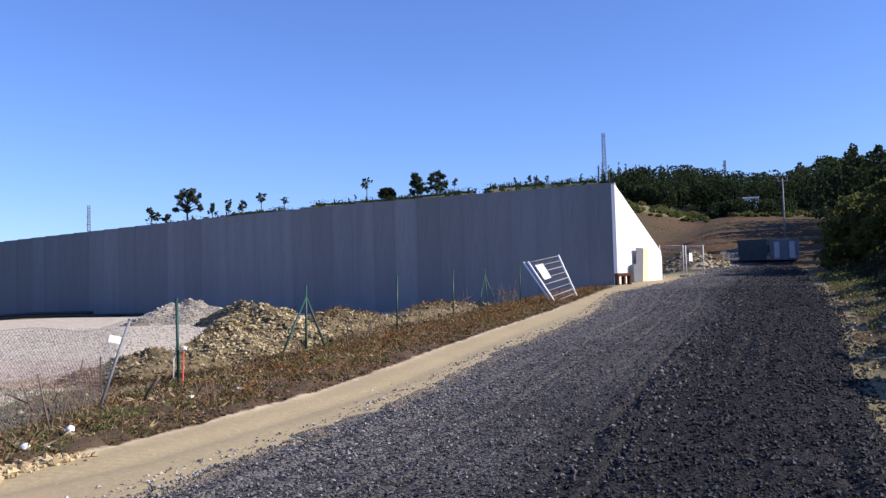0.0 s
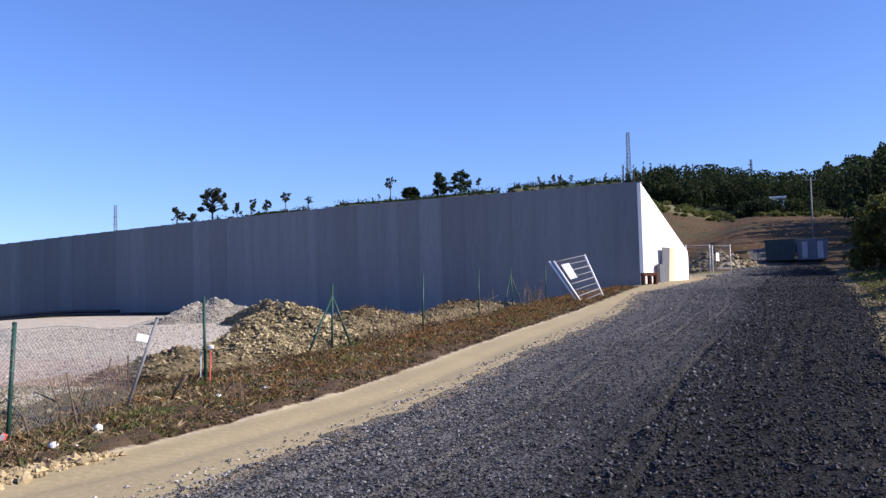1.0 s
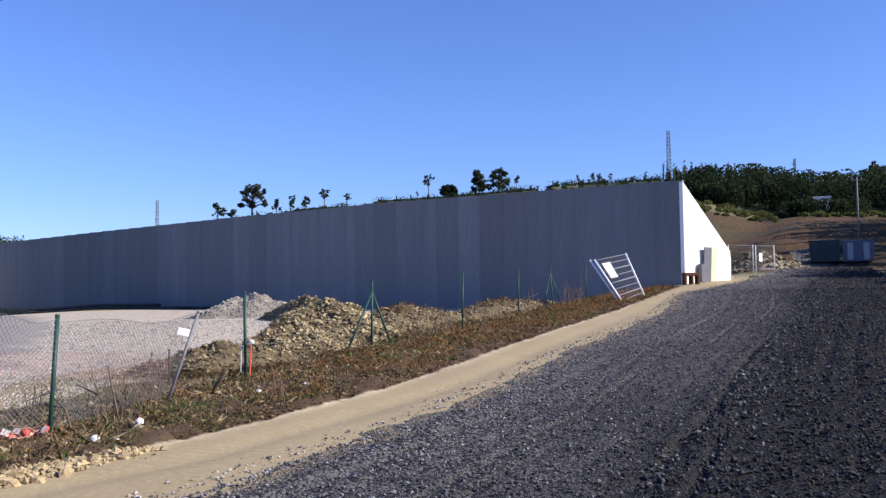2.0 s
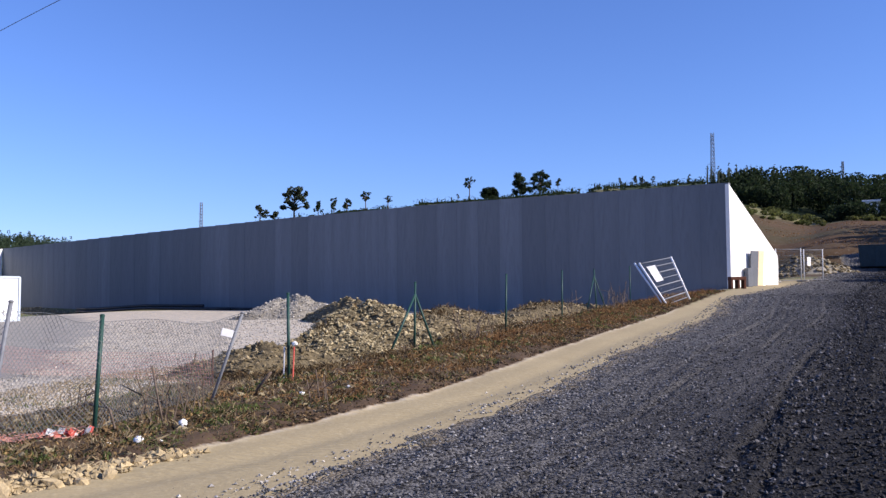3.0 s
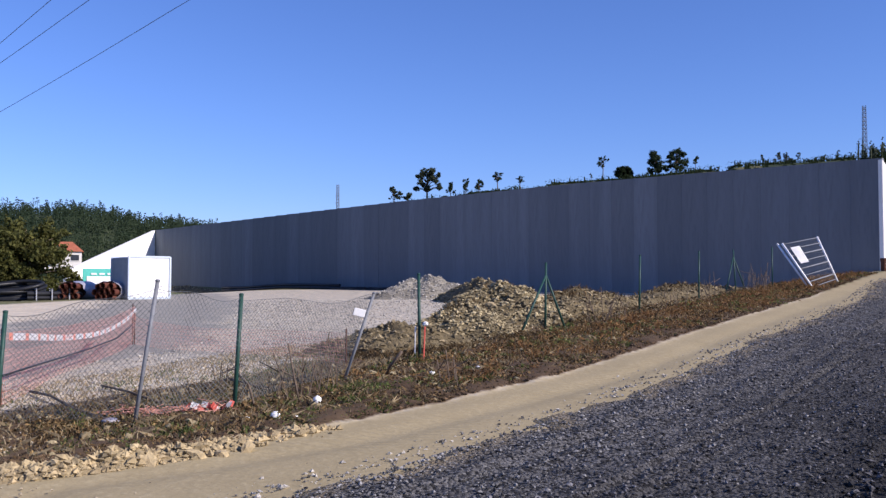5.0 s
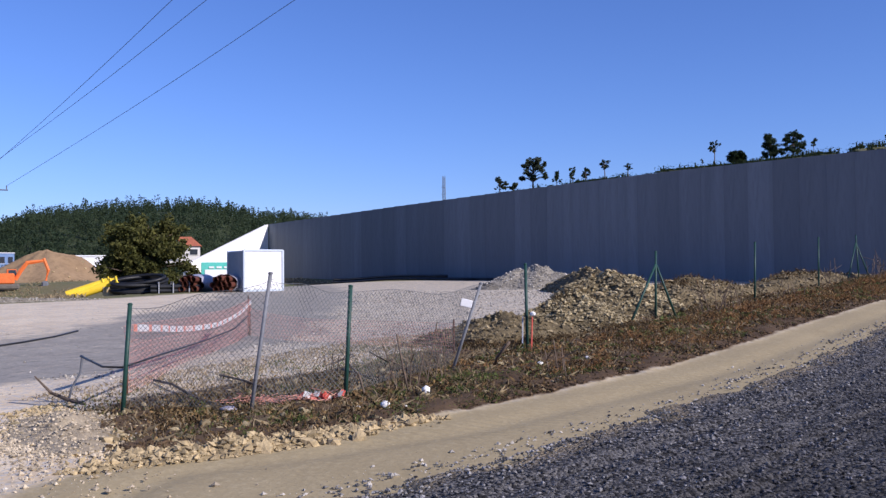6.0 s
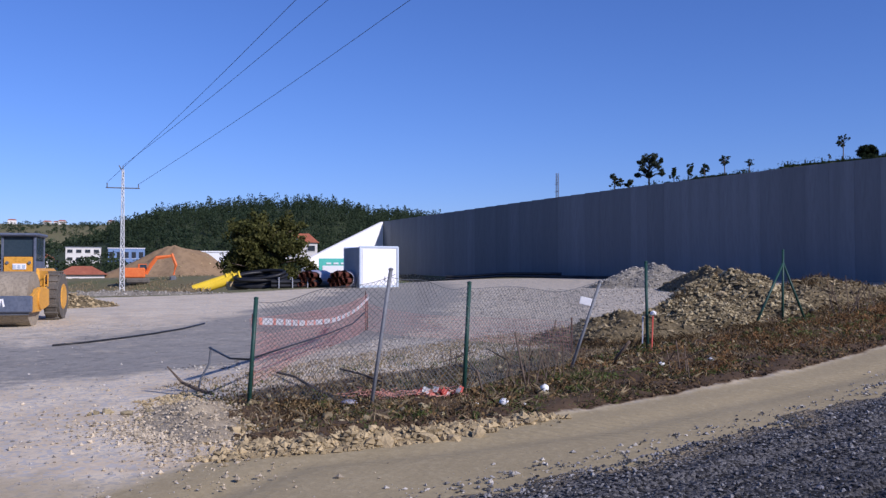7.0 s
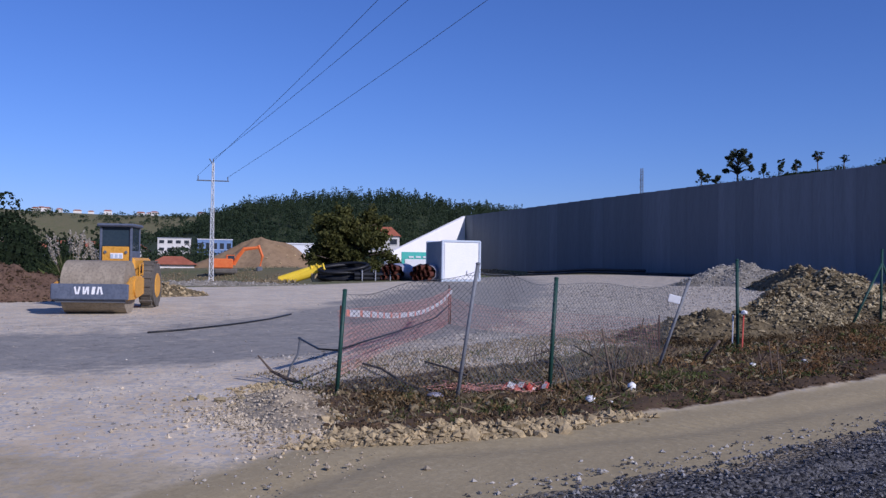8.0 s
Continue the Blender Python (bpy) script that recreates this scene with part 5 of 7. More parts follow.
ground_hose("black_hose", [(-16.15, 12.8), (-16.1, 13.6), (-16.25, 14.6), (-16.5, 15.7), (-17.0, 17.1), (-17.8, 18.6)], 0.024, M["black"], "long black hose lying across the yard surface")
for k, (off, lift) in enumerate(((0.0, 0.0), (0.3, 0.0), (0.15, 0.22))):
    a, b = on_wall(34 + 3 * k, -2.2 - off), on_wall(56, -1.8 - off)
    ground_hose("drain_pipe", [(a[0] + (b[0] - a[0]) * i / 12, a[1] + (b[1] - a[1]) * i / 12 + 0.06 * math.sin(i * 1.3)) for i in range(13)], 0.13, M["black"], "long black drain pipe laid along the foot of the wall" if lift == 0.0 else "long black drain pipe stacked on two others", lift)


# ---- trees and woods ----
def tree(name, x, y, H, blobs, leaf, material, label, r=0.12, seed=1, group="", density=1.0):
    """Tapered trunk, a limb to each clump, and clumps of leaves. blobs: (dx, dy, height, rx, rz, leaves)."""
    rng = np.random.default_rng(seed)
    z = tz(x, y)
    e = thing(name, x, y, z, 0, label, "bush" if "bush" in name else "tree", group)
    bm = bmesh.new()
    top = max(b[2] for b in blobs)
    bend = rng.normal(0, 0.03 * H, 2)
    pts = [(bend[0] * t * t, bend[1] * t * t, -0.3 + (top + 0.3) * t) for t in (0, 0.25, 0.5, 0.75, 1.0)]
    pathtube(bm, pts, [r * 1.25, r, r * 0.8, r * 0.6, r * 0.3], 7)
    for dx, dy, dz, rx, rz, n in blobs:
        t = max(0.15, min(0.9, (dz - rz * 0.8) / top * 0.8))
        p = Vector((bend[0] * t * t, bend[1] * t * t, t * top))
        q = Vector((dx, dy, dz))
        pathtube(bm, [p, p.lerp(q, 0.5) + Vector((0, 0, 0.05 * H)), q], [r * 0.5, r * 0.35, r * 0.15], 5)
    part("trunk", bm, M["trunk"], e, smooth=True)
    cs = []
    for dx, dy, dz, rx, rz, n in blobs:
        n = int(n * density)
        sub = rng.normal(size=(max(4, n // 40), 3))
        sub /= np.linalg.norm(sub, axis=1, keepdims=True)
        sub = sub * rng.random((len(sub), 1)) ** 0.4 * [rx, rx, rz] * 0.8
        pick = sub[rng.integers(0, len(sub), n)]
        cs.append(pick + blob(n, (0, 0, 0), (rx * 0.42, rx * 0.42, rz * 0.42), rng, 0.2) + [dx, dy, dz])
    obj("crown", *leaves(np.concatenate(cs), leaf, rng), material, e)
    return e


def clumps(n, W, z0, z1, r, leaf_count, rng, shape="oval"):
    """Leaf clumps filling a crown: half width W from z0 to z1."""
    out = []
    for k in range(n):
        f = (k + rng.random()) / n
        w = {"oval": math.sqrt(max(0.05, 1 - (2 * f - 1) ** 2)), "cone": 1.0 - 0.75 * f, "full": 1.0 - 0.45 * f * f}[shape]
        a, q = rng.random() * 6.283, W * w * rng.random() ** 0.55
        out.append((q * math.cos(a), q * math.sin(a), z0 + (z1 - z0) * f, r * rng.uniform(1.1, 1.9), r * rng.uniform(0.9, 1.5), int(2.2 * leaf_count * rng.uniform(0.5, 1.2))))
    return out


def ridge_trees():
    G = "trees on the ridge"
    rng = np.random.default_rng(70)

    def up(x, y, top):
        return top - tz(x, y)
    H = up(-73.6, 236.4, 33.0)
    ragged = []
    for dx, f, r in ((-1.4, 0.52, 1.0), (0.7, 0.72, 1.15), (2.3, 0.62, 1.0), (-0.5, 0.9, 1.0), (1.4, 0.93, 0.85), (-3.0, 0.38, 0.75), (3.4, 0.4, 0.8), (-2.1, 0.76, 0.95), (0.2, 0.36, 0.8), (3.3, 0.78, 0.6)):
        for _ in range(4):
            c = rng.normal(0, 0.5 * r, 3)
            ragged.append((dx + c[0], 1.5 * c[1], H * f + 0.7 * c[2], r * rng.uniform(0.85, 1.3), r * rng.uniform(0.7, 1.05), 520))
    tree("gum_tree", -73.6, 236.4, H, ragged, 0.12, M["leafgum"], "tall ragged gum tree standing on the ridge", 0.22, 71, G)
    H = up(-82.1, 233.5, 27.9)
    tree("gum_tree", -82.1, 233.5, H, [(b[0] - 0.35 * b[2] + 1.2, *b[1:]) for b in clumps(18, 2.4, H * 0.3, H * 0.97, 0.45, 160, rng, "full")], 0.13, M["leafgum"], "small wind-bent gum tree on the ridge", 0.12, 72, G)
    tree("round_bush", -78.6, 234.6, 2.6, clumps(8, 1.1, 0.7, 2.2, 0.5, 230, rng), 0.13, M["leafgum"], "small round bush beside the gum trees", 0.1, 70, G)
    for i, (x, y, top, w) in enumerate(((-67.5, 238.4, 29.4, 1.2), (-63.5, 239.4, 30.5, 1.35), (-60.0, 240.4, 30.2, 1.1))):
        H = up(x, y, top)
        tree("pine_tree", x, y, H, clumps(13, w, H * 0.25, H * 0.95, 0.36, 170, rng, "oval" if i else "cone"), 0.11, M["leafpine"], "small bushy pine tree standing on the ridge", 0.1, 73 + i, G)
    for i, (x, y, top, w) in enumerate(((-55.0, 241.3, 32.2, 1.4), (-49.0, 242.2, 30.9, 1.3), (-27.3, 247.1, 36.2, 1.9))):
        H = up(x, y, top)
        tree("pine_tree", x, y, H, clumps(16, w, H * 0.55, H * 0.96, 0.34 if i != 1 else 0.24, 120 if i != 1 else 50, rng), 0.11, M["leafpine"], "round-headed pine with a bare trunk on the ridge", 0.14, 83 + i, G)
    tree("dead_sapling", -30.3, 246.2, 2.4, clumps(4, 0.5, 1.2, 2.3, 0.3, 14, rng), 0.13, M["leafgum"], "short half-bare sapling beside the round-headed pine", 0.07, 87, G)
    H = up(-3.2, 248, 35.5)
    tree("pine_tree", -3.2, 248, H, clumps(7, 0.6, H * 0.5, H * 0.95, 0.35, 120, rng), 0.13, M["leafpine"], "thin young pine with a bare trunk", 0.08, 88, G)
    for i, (x, y, top, w) in enumerate(((-13.5, 248.0, 36.9, 2.6), (-8.1, 248.6, 37.4, 2.9))):
        H = up(x, y, top)
        tree("pine_tree", x, y, H, clumps(30, w, H * 0.15, H * 0.96, 0.66, 300, rng, "full"), 0.12, M["leafpine"], "broad dark pine tree standing on the ridge", 0.2, 93 + i, G)
    tree("round_bush", -21.6, 247.0, 3.2, clumps(26, 2.7, 0.5, 2.7, 0.7, 360, rng, "full"), 0.13, M["leafdark"], "round dark bush standing on the ridge", 0.12, 99, G)
    for i in range(16):
        x = 1 + 42 * rng.random()
        H = rng.uniform(1.3, 3.4)
        tree("pine_sapling", x, 247 + rng.normal(0, 2), H, clumps(5, 0.18 * H, H * 0.4, H * 0.95, 0.3, 40, rng), 0.13, M["leafgum"], "thin half-bare sapling on the ridge line", 0.05, 200 + i, G)


ridge_trees()


def woodland(name, P, H, W, n, leaf, material, label, seed, cone=True):
    """Far woods: one mesh of clumps and trunks."""
    rng = np.random.default_rng(seed)
    T = len(P)
    idx = np.repeat(np.arange(T), n)
    f = rng.random(T * n) ** 0.8
    a = rng.random(T * n) * 6.283
    if cone:
        lay = np.floor(f * 6) / 6 * 0.5 + f * 0.5
        rad = W[idx] * (1 - lay) ** 0.7 * (0.35 + 0.65 * rng.random(T * n) ** 0.5)
        zz = (0.12 + 0.88 * f) * H[idx]
    else:
        rad = W[idx] * np.sqrt(np.clip(1 - (2 * f - 1) ** 2, 0, 1)) * (0.55 + 0.45 * rng.random(T * n))
        zz = (0.06 + 0.92 * f) * H[idx]
    c = np.stack([P[idx, 0] + rad * np.cos(a), P[idx, 1] + rad * np.sin(a), P[idx, 2] + zz], -1)
    lv = leaves(c, leaf, rng, 0.75)
    tv = prisms(P - [0, 0, 0.5], P + np.stack([0 * H, 0 * H, H * 0.8], -1), 0.16, 4)
    v, fs = merge([lv, tv])
    o = obj(name, v, fs, material)
    return tagged(o, label, "woods", kind="stuff")


def polar(n, y0, y1, d0, d1, rng, pw=1.0):
    yaw = np.radians(y0 + (y1 - y0) * rng.random(n))
    d = d0 + (d1 - d0) * rng.random(n) ** pw
    x, y = -np.sin(yaw) * d, np.cos(yaw) * d
    return np.stack([x, y, terr(x, y)], -1)


def woods():
    rng = np.random.default_rng(101)
    P = polar(3000, 27, 50.2, 420, 790, rng)
    H = 5 + 8 * rng.random(len(P)) ** 1.5
    woodland("hill_woods", P[::3], H[::3], H[::3] * 0.24, 44, 0.5, M["leafpine"], "dense pine woods covering the distant hill", 102)
    Q = np.delete(P, np.s_[::3], 0)
    H = np.delete(H, np.s_[::3]) * 0.85
    woodland("hill_woods", Q, H, H * 0.38, 44, 0.48, M["leafpine"], "dense rounded woods covering the distant hill", 111, False)
    P = polar(2600, 47, 68, 560, 1600, rng)
    P = P[wob(P[:, 0], P[:, 1], 0.012, 1.0) > 0.15]
    H = 3 + 5 * rng.random(len(P)) ** 1.5
    woodland("valley_trees", P, H, H * 0.75, 34, 0.8, M["leafpine"], "scattered trees and hedges across the valley", 103, False)
    P = polar(150, 40, 64, 230, 420, rng)
    H = 4 + 4 * rng.random(len(P))
    woodland("valley_trees", P, H, H * 0.5, 90, 0.42, M["leafpine"], "scattered trees and hedges round the valley houses", 104, False)
    P = polar(70, 54.5, 66, 55, 120, rng)
    H = 2.2 + 2.2 * rng.random(len(P))
    woodland("valley_shrubs", P, H, H * 0.6, 300, 0.13, M["leafdark"], "dark shrubs growing beyond the edge of the yard", 105, False)
    P = polar(16000, 44, 58, 52, 120, rng)
    P = P[wob(P[:, 0], P[:, 1], 0.35, 1.0) > 0.0]
    tagged(obj("rough_grass", *blades(P[:, 0], P[:, 1], P[:, 2] - 0.05, 0.22, rng, 0.05, 1.4), M["straw"]), "rough dry grass beyond the edge of the yard", "grass", kind="stuff")
    P = polar(44, 58.9, 66, 110, 190, rng)
    H = (7.5 + 4 * rng.random(len(P))) * np.interp(np.degrees(np.arctan2(-P[:, 0], P[:, 1])), [59, 61], [0.55, 1.0])
    woodland("valley_trees", P, H, H * 0.3, 300, 0.24, M["leafdark"], "tall dark trees closing the valley's near side", 113, False)
    # broadleaf belt above the brown field
    P = polar(230, -27, -8.8, 198, 240, rng)
    yw = np.degrees(np.arctan2(-P[:, 0], P[:, 1]))
    H = (6.2 + 3.5 * rng.random(len(P))) * np.interp(yw, [-20, -13, -9], [1.0, 0.75, 0.3])
    woodland("tree_belt", P, H, H * 0.45, 240, 0.27, M["leafdark"], "belt of dark broadleaf trees above the brown field", 106, False)
    P = polar(300, -36, -18.3, 232, 300, rng)
    H = (10 + 5 * rng.random(len(P))) * np.interp(np.degrees(np.arctan2(-P[:, 0], P[:, 1])), [-22, -18.3], [1.0, 0.55])
    woodland("conifer_wood", P, H, H * 0.19, 170, 0.32, M["leafdark"], "tall dark conifer wood rising beyond the field", 107)
    P = polar(46, -13.5, -8.3, 225, 262, rng)
    H = 5 + 2.5 * rng.random(len(P))
    woodland("thin_trees", P, H * 0.7, H * 0.13, 26, 0.22, M["leafgum"], "thin half-bare trees on the skyline", 108)
    # scrub along the ridge
    P = np.concatenate([polar(900, -12, 24, 200, 262, rng), polar(900, -12, 15, 238, 254, rng)])
    H = 0.22 + 1.5 * rng.random(len(P)) ** 8
    woodland("ridge_scrub", P, H, H * 1.5 + 0.25, 24, 0.14, M["leafdark"], "dark heath scrub growing along the ridge", 109, False)
    P = polar(15000, -24, -9.0, 90, 172, rng)
    P = P[wob(P[:, 0], P[:, 1], 0.5, 1.0) > 0.1]
    tagged(obj("field_scrub", *blades(P[:, 0], P[:, 1], P[:, 2] - 0.05, 0.13, rng, 0.06, 1.8), M["rustgrass"]), "low brown scrub dotted over the terraced field", "scrub", kind="stuff")
    P = np.concatenate([polar(44, -34, -26, 98, 140, rng), polar(16, -26, -21.4, 120, 146, rng)])
    H = np.interp(np.degrees(np.arctan2(-P[:, 0], P[:, 1])), [-27, -24, -21.4], [12, 9.5, 8.2]) + 2.2 * rng.random(len(P))
    woodland("conifer_wood", P, H, H * 0.2, 260, 0.26, M["leafdark"], "tall dark conifers standing beside the brown field", 112)
    P = polar(34, -25, -21.3, 106, 168, rng)
    H = 7.5 + 2.5 * rng.random(len(P))
    woodland("tree_belt", P, H, H * 0.34, 240, 0.26, M["leafdark"], "dark broadleaf trees shading the brown field", 115, False)
    P = polar(24, -19.5, -15.0, 180, 186, rng)
    H = 2.5 + 0.7 * rng.random(len(P))
    woodland("field_hedge", P, H, H * 0.6, 200, 0.2, M["leafdark"], "dark bushes along the upper edge of the field", 114, False)
    P = polar(190, -24, -9, 172, 196, rng)
    H = 0.4 + 0.8 * rng.random(len(P)) ** 2
    woodland("field_hedge", P, H, H * 1.1, 120, 0.17, M["leaf"], "green hedge along the upper edge of the field", 110, False)


woods()


def road_bushes():
    G = "bushes on the roadside bank"
    rng = np.random.default_rng(121)
    # low dark bushes, mostly out of view, added to shade the bank
    for k, y in enumerate((9.0, 11.6, 12.0, 14.2, 15.0, 16.8, 18.4, 19.4, 21.6, 22.0, 24.6, 25.0, 27.2, 28.6, 29.8, 32.2, 32.6, 35.4, 36.0, 38.4, 40.0, 41.6, 44.0, 45.0, 48.6, 52.5)):
        near = k % 2
        x = float(road_right(y)) + (5.3 if near else 7.4) + rng.uniform(-0.2, 0.4)
        H, w = (rng.uniform(0.65, 0.9) if near else rng.uniform(1.1, 1.35)), rng.uniform(1.4, 1.8)
        bl = [(rng.normal(0, w * 0.45), rng.normal(0, w * 0.45), H * f, w * (0.8 - 0.25 * f), H * 0.22, 480 if near else 200) for f in (0.2, 0.35, 0.5, 0.65, 0.8)]
        tree("roadside_bush", x, y, H, bl, 0.12, M["leafdark"], "dense dark green bush added on the bank for its shade", 0.06, int(140 + y), G)
    for i, (x, y, H, w) in enumerate(((25.2, 61.2, 4.3, 2.0), (26.6, 58.2, 4.3, 2.2), (27.8, 55.2, 4.0, 2.2), (28.9, 67.0, 4.6, 2.4), (30.6, 64.0, 4.8, 2.6), (30.2, 73.0, 4.3, 2.4), (32.2, 61.0, 4.6, 2.6), (27.6, 50.0, 3.4, 2.2), (24.0, 46.6, 2.2, 1.7), (23.2, 42.2, 1.9, 1.6))):
        tree("roadside_bush", x, y, H, clumps(58, w, 0.3, H - 0.2, 0.55, 85, rng, "full"), 0.11, M["leaf"], "dense olive green bush on the roadside bank", 0.1, 130 + i, G)
    # undergrowth below the bushes, leaf colour kept dark for the bank's shade
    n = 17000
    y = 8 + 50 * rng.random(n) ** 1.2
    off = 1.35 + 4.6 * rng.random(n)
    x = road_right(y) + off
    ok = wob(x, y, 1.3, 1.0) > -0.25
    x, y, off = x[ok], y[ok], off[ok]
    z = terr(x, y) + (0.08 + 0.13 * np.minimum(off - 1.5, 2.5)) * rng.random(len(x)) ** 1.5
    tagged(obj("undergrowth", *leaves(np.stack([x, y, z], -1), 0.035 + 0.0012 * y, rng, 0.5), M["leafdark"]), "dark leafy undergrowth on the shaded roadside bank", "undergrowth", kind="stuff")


road_bushes()

# ---- beyond the wall's end ----


def mesh_panel(name, p, q, H, label, lean=0.0, group="", sign=False, feet=True, gap=0.16):
    """A steel site-fence panel from p to q in plan."""
    p, q = Vector((*p, 0)), Vector((*q, 0))
    L = (q - p).length
    rz = math.degrees(math.atan2(q.y - p.y, q.x - p.x))
    e = thing(name, p.x, p.y, tz(p.x, p.y), rz, label, "fence panel", group)
    dz = tz(q.x, q.y) - tz(p.x, p.y)
    sh = lambda x, z: (x - lean * z * 0.0, lean * z, z + dz * x / L)
    for k, x in (("left", 0.0), ("right", L)):
        bm = bmesh.new()
        tube(bm, sh(x, 0.0), sh(x, H), 0.035, n=8)
        part("upright", bm, M["lattice"], e, smooth=True)
        if feet:
            bm = bmesh.new()
            a = sh(x, 0.06)
            box(bm, a[0], a[1], a[2], 0.22, 0.6, 0.12, 0.02)
            part("foot", bm, M["greyrock"], e)
    for z in (0.12, H - 0.05):
        bm = bmesh.new()
        tube(bm, sh(0, z), sh(L, z), 0.018, n=6)
        part("rail", bm, M["oldsteel"], e, smooth=True)
    P, Q = [], []
    x = gap
    while x < L - 0.05:
        P.append(sh(x, 0.12))
        Q.append(sh(x, H - 0.05))
        x += gap
    z = 0.3
    while z < H:
        P.append(sh(0, z))
        Q.append(sh(L, z))
        z += 0.28
    obj("wire_mesh", *prisms(P, Q, 0.0045, 4), M["oldsteel"], e)
    if sign:
        bm = bmesh.new()
        a = sh(L * 0.25, H * 0.62)
        box(bm, a[0], a[1] - 0.03, a[2], 0.4, 0.01, 0.55, 0.003)
        part("sign", bm, M["whitepaint"], e, "blank white sign board")
    return e


mesh_panel("site_fence_panel", (12.5, 60.2), (14.4, 61.8), 2.15, "galvanised steel mesh site fence panel beside the wing wall", group="site fence panels")
mesh_panel("site_fence_panel", (14.5, 61.5), (16.1, 63.2), 2.1, "galvanised steel mesh gate panel standing half open", group="site fence panels", sign=True)


def leaning_panel():
    """A wide white panel fallen askew against the verge."""
    e = thing("leaning_site_panel", 3.09, 33.68, tz(3.09, 33.68), 0, "white steel site fence panel leaning askew on the verge", "fence panel")
    BL, BR = Vector((0, 0, 0.0)), Vector((1.02, 2.21, 0.29))
    TL, TR = Vector((-0.92, 0.48, 1.54)), Vector((0.42, 2.57, 1.86))
    for a, b, w in ((BL, TL, 0.04), (BR, TR, 0.04), (BL + Vector((-0.14, 0.05, 0.03)), TL + Vector((-0.16, 0.04, 0.0)), 0.035)):
        bm = bmesh.new()
        tube(bm, a - (b - a) * 0.03, b, w, n=8)
        part("upright", bm, M["whitepaint"], e, smooth=True)
    for t in (0.98, 0.03):
        bm = bmesh.new()
        tube(bm, BL.lerp(TL, t), BR.lerp(TR, t), 0.016, n=6)
        part("rail", bm, M["oldsteel"], e, smooth=True)
    for i in range(1, 7):
        t = i / 7.0
        bm = bmesh.new()
        m = BL.lerp(TL, t), BR.lerp(TR, t)
        tube(bm, m[0], m[1], 0.026 if i % 2 else 0.016, n=6)
        part("slat", bm, M["oldsteel"], e, smooth=True)
    P, Q = [], []
    for i in range(1, 24):
        s = i / 24.0
        P.append(BL.lerp(BR, s))
        Q.append(TL.lerp(TR, s))
    obj("wire_mesh", *prisms(P, Q, 0.003, 4), M["oldsteel"], e)
    bm = bmesh.new()
    c = [BL.lerp(TL, t).lerp(BR.lerp(TR, t), s) + Vector((0.03, -0.06, 0.02)) for t, s in ((0.52, 0.10), (0.52, 0.36), (0.88, 0.36), (0.88, 0.10))]
    bm.faces.new([bm.verts.new(v) for v in c])
    bmesh.ops.solidify(bm, geom=bm.faces[:], thickness=0.01)
    part("sign", bm, M["whitepaint"], e, "blank white sign board")


leaning_panel()


def at_wing(s, off):
    """A place along the wing at the road side, off metres in front."""
    d = Vector((3.35, 3.9)).normalized()
    n = Vector((d.y, -d.x))
    p = Vector((KX, KY)) + d * s + n * off
    return p.x, p.y, math.degrees(math.atan2(d.y, d.x))


def door_stack():
    x, y, rz = at_wing(2.15, 0.12)
    e = thing("door_leaf", x, y, tz(x, y), rz, "grey steel door leaf leaning against the white wing wall", "door")
    bm = bmesh.new()
    box(bm, 0, -0.06, 1.0, 0.82, 0.05, 2.0, 0.008, Matrix.Rotation(radians(3), 4, "X"))
    part("leaf", bm, M["doorgrey"], e)
    bm = bmesh.new()
    box(bm, 0.3, -0.11, 1.0, 0.12, 0.03, 0.03, 0.006)
    part("handle", bm, M["galv"], e)
    x, y, rz = at_wing(1.5, 0.2)
    bm = bmesh.new()
    box(bm, 0, 0, 0.52, 0.5, 0.25, 1.05, 0.01)
    o = part("grey_crate", bm, M["doorgrey"], None)
    o.matrix_basis = pose(x, y, tz(x, y), 0, 0, rz)
    tagged(o, "low grey metal cabinet standing beside the door leaf", "cabinet")
    x, y, rz = at_wing(2.95, 0.13)
    bm = bmesh.new()
    box(bm, 0, 0, 1.0, 0.62, 0.02, 2.0, 0.004, Matrix.Rotation(radians(3), 4, "X"))
    o = part("plywood_sheet", bm, M["ply"], None)
    o.matrix_basis = pose(x, y, tz(x, y), 0, 0, rz)
    tagged(o, "pale plywood sheet leaning against the white wing wall", "board")
    e = thing("rusty_trestle", 8.5, 50.95, tz(8.5, 50.95), 15, "low rusty brown steel trestle on the sand", "trestle")
    bm = bmesh.new()
    box(bm, 0, 0, 0.54, 0.86, 0.45, 0.18, 0.02)
    part("top", bm, M["rust"], e)
    for sx in (-0.36, 0.02, 0.36):
        bm = bmesh.new()
        box(bm, sx, 0, 0.23, 0.12, 0.4, 0.5, 0.015)
        part("leg", bm, M["rust"], e)


door_stack()


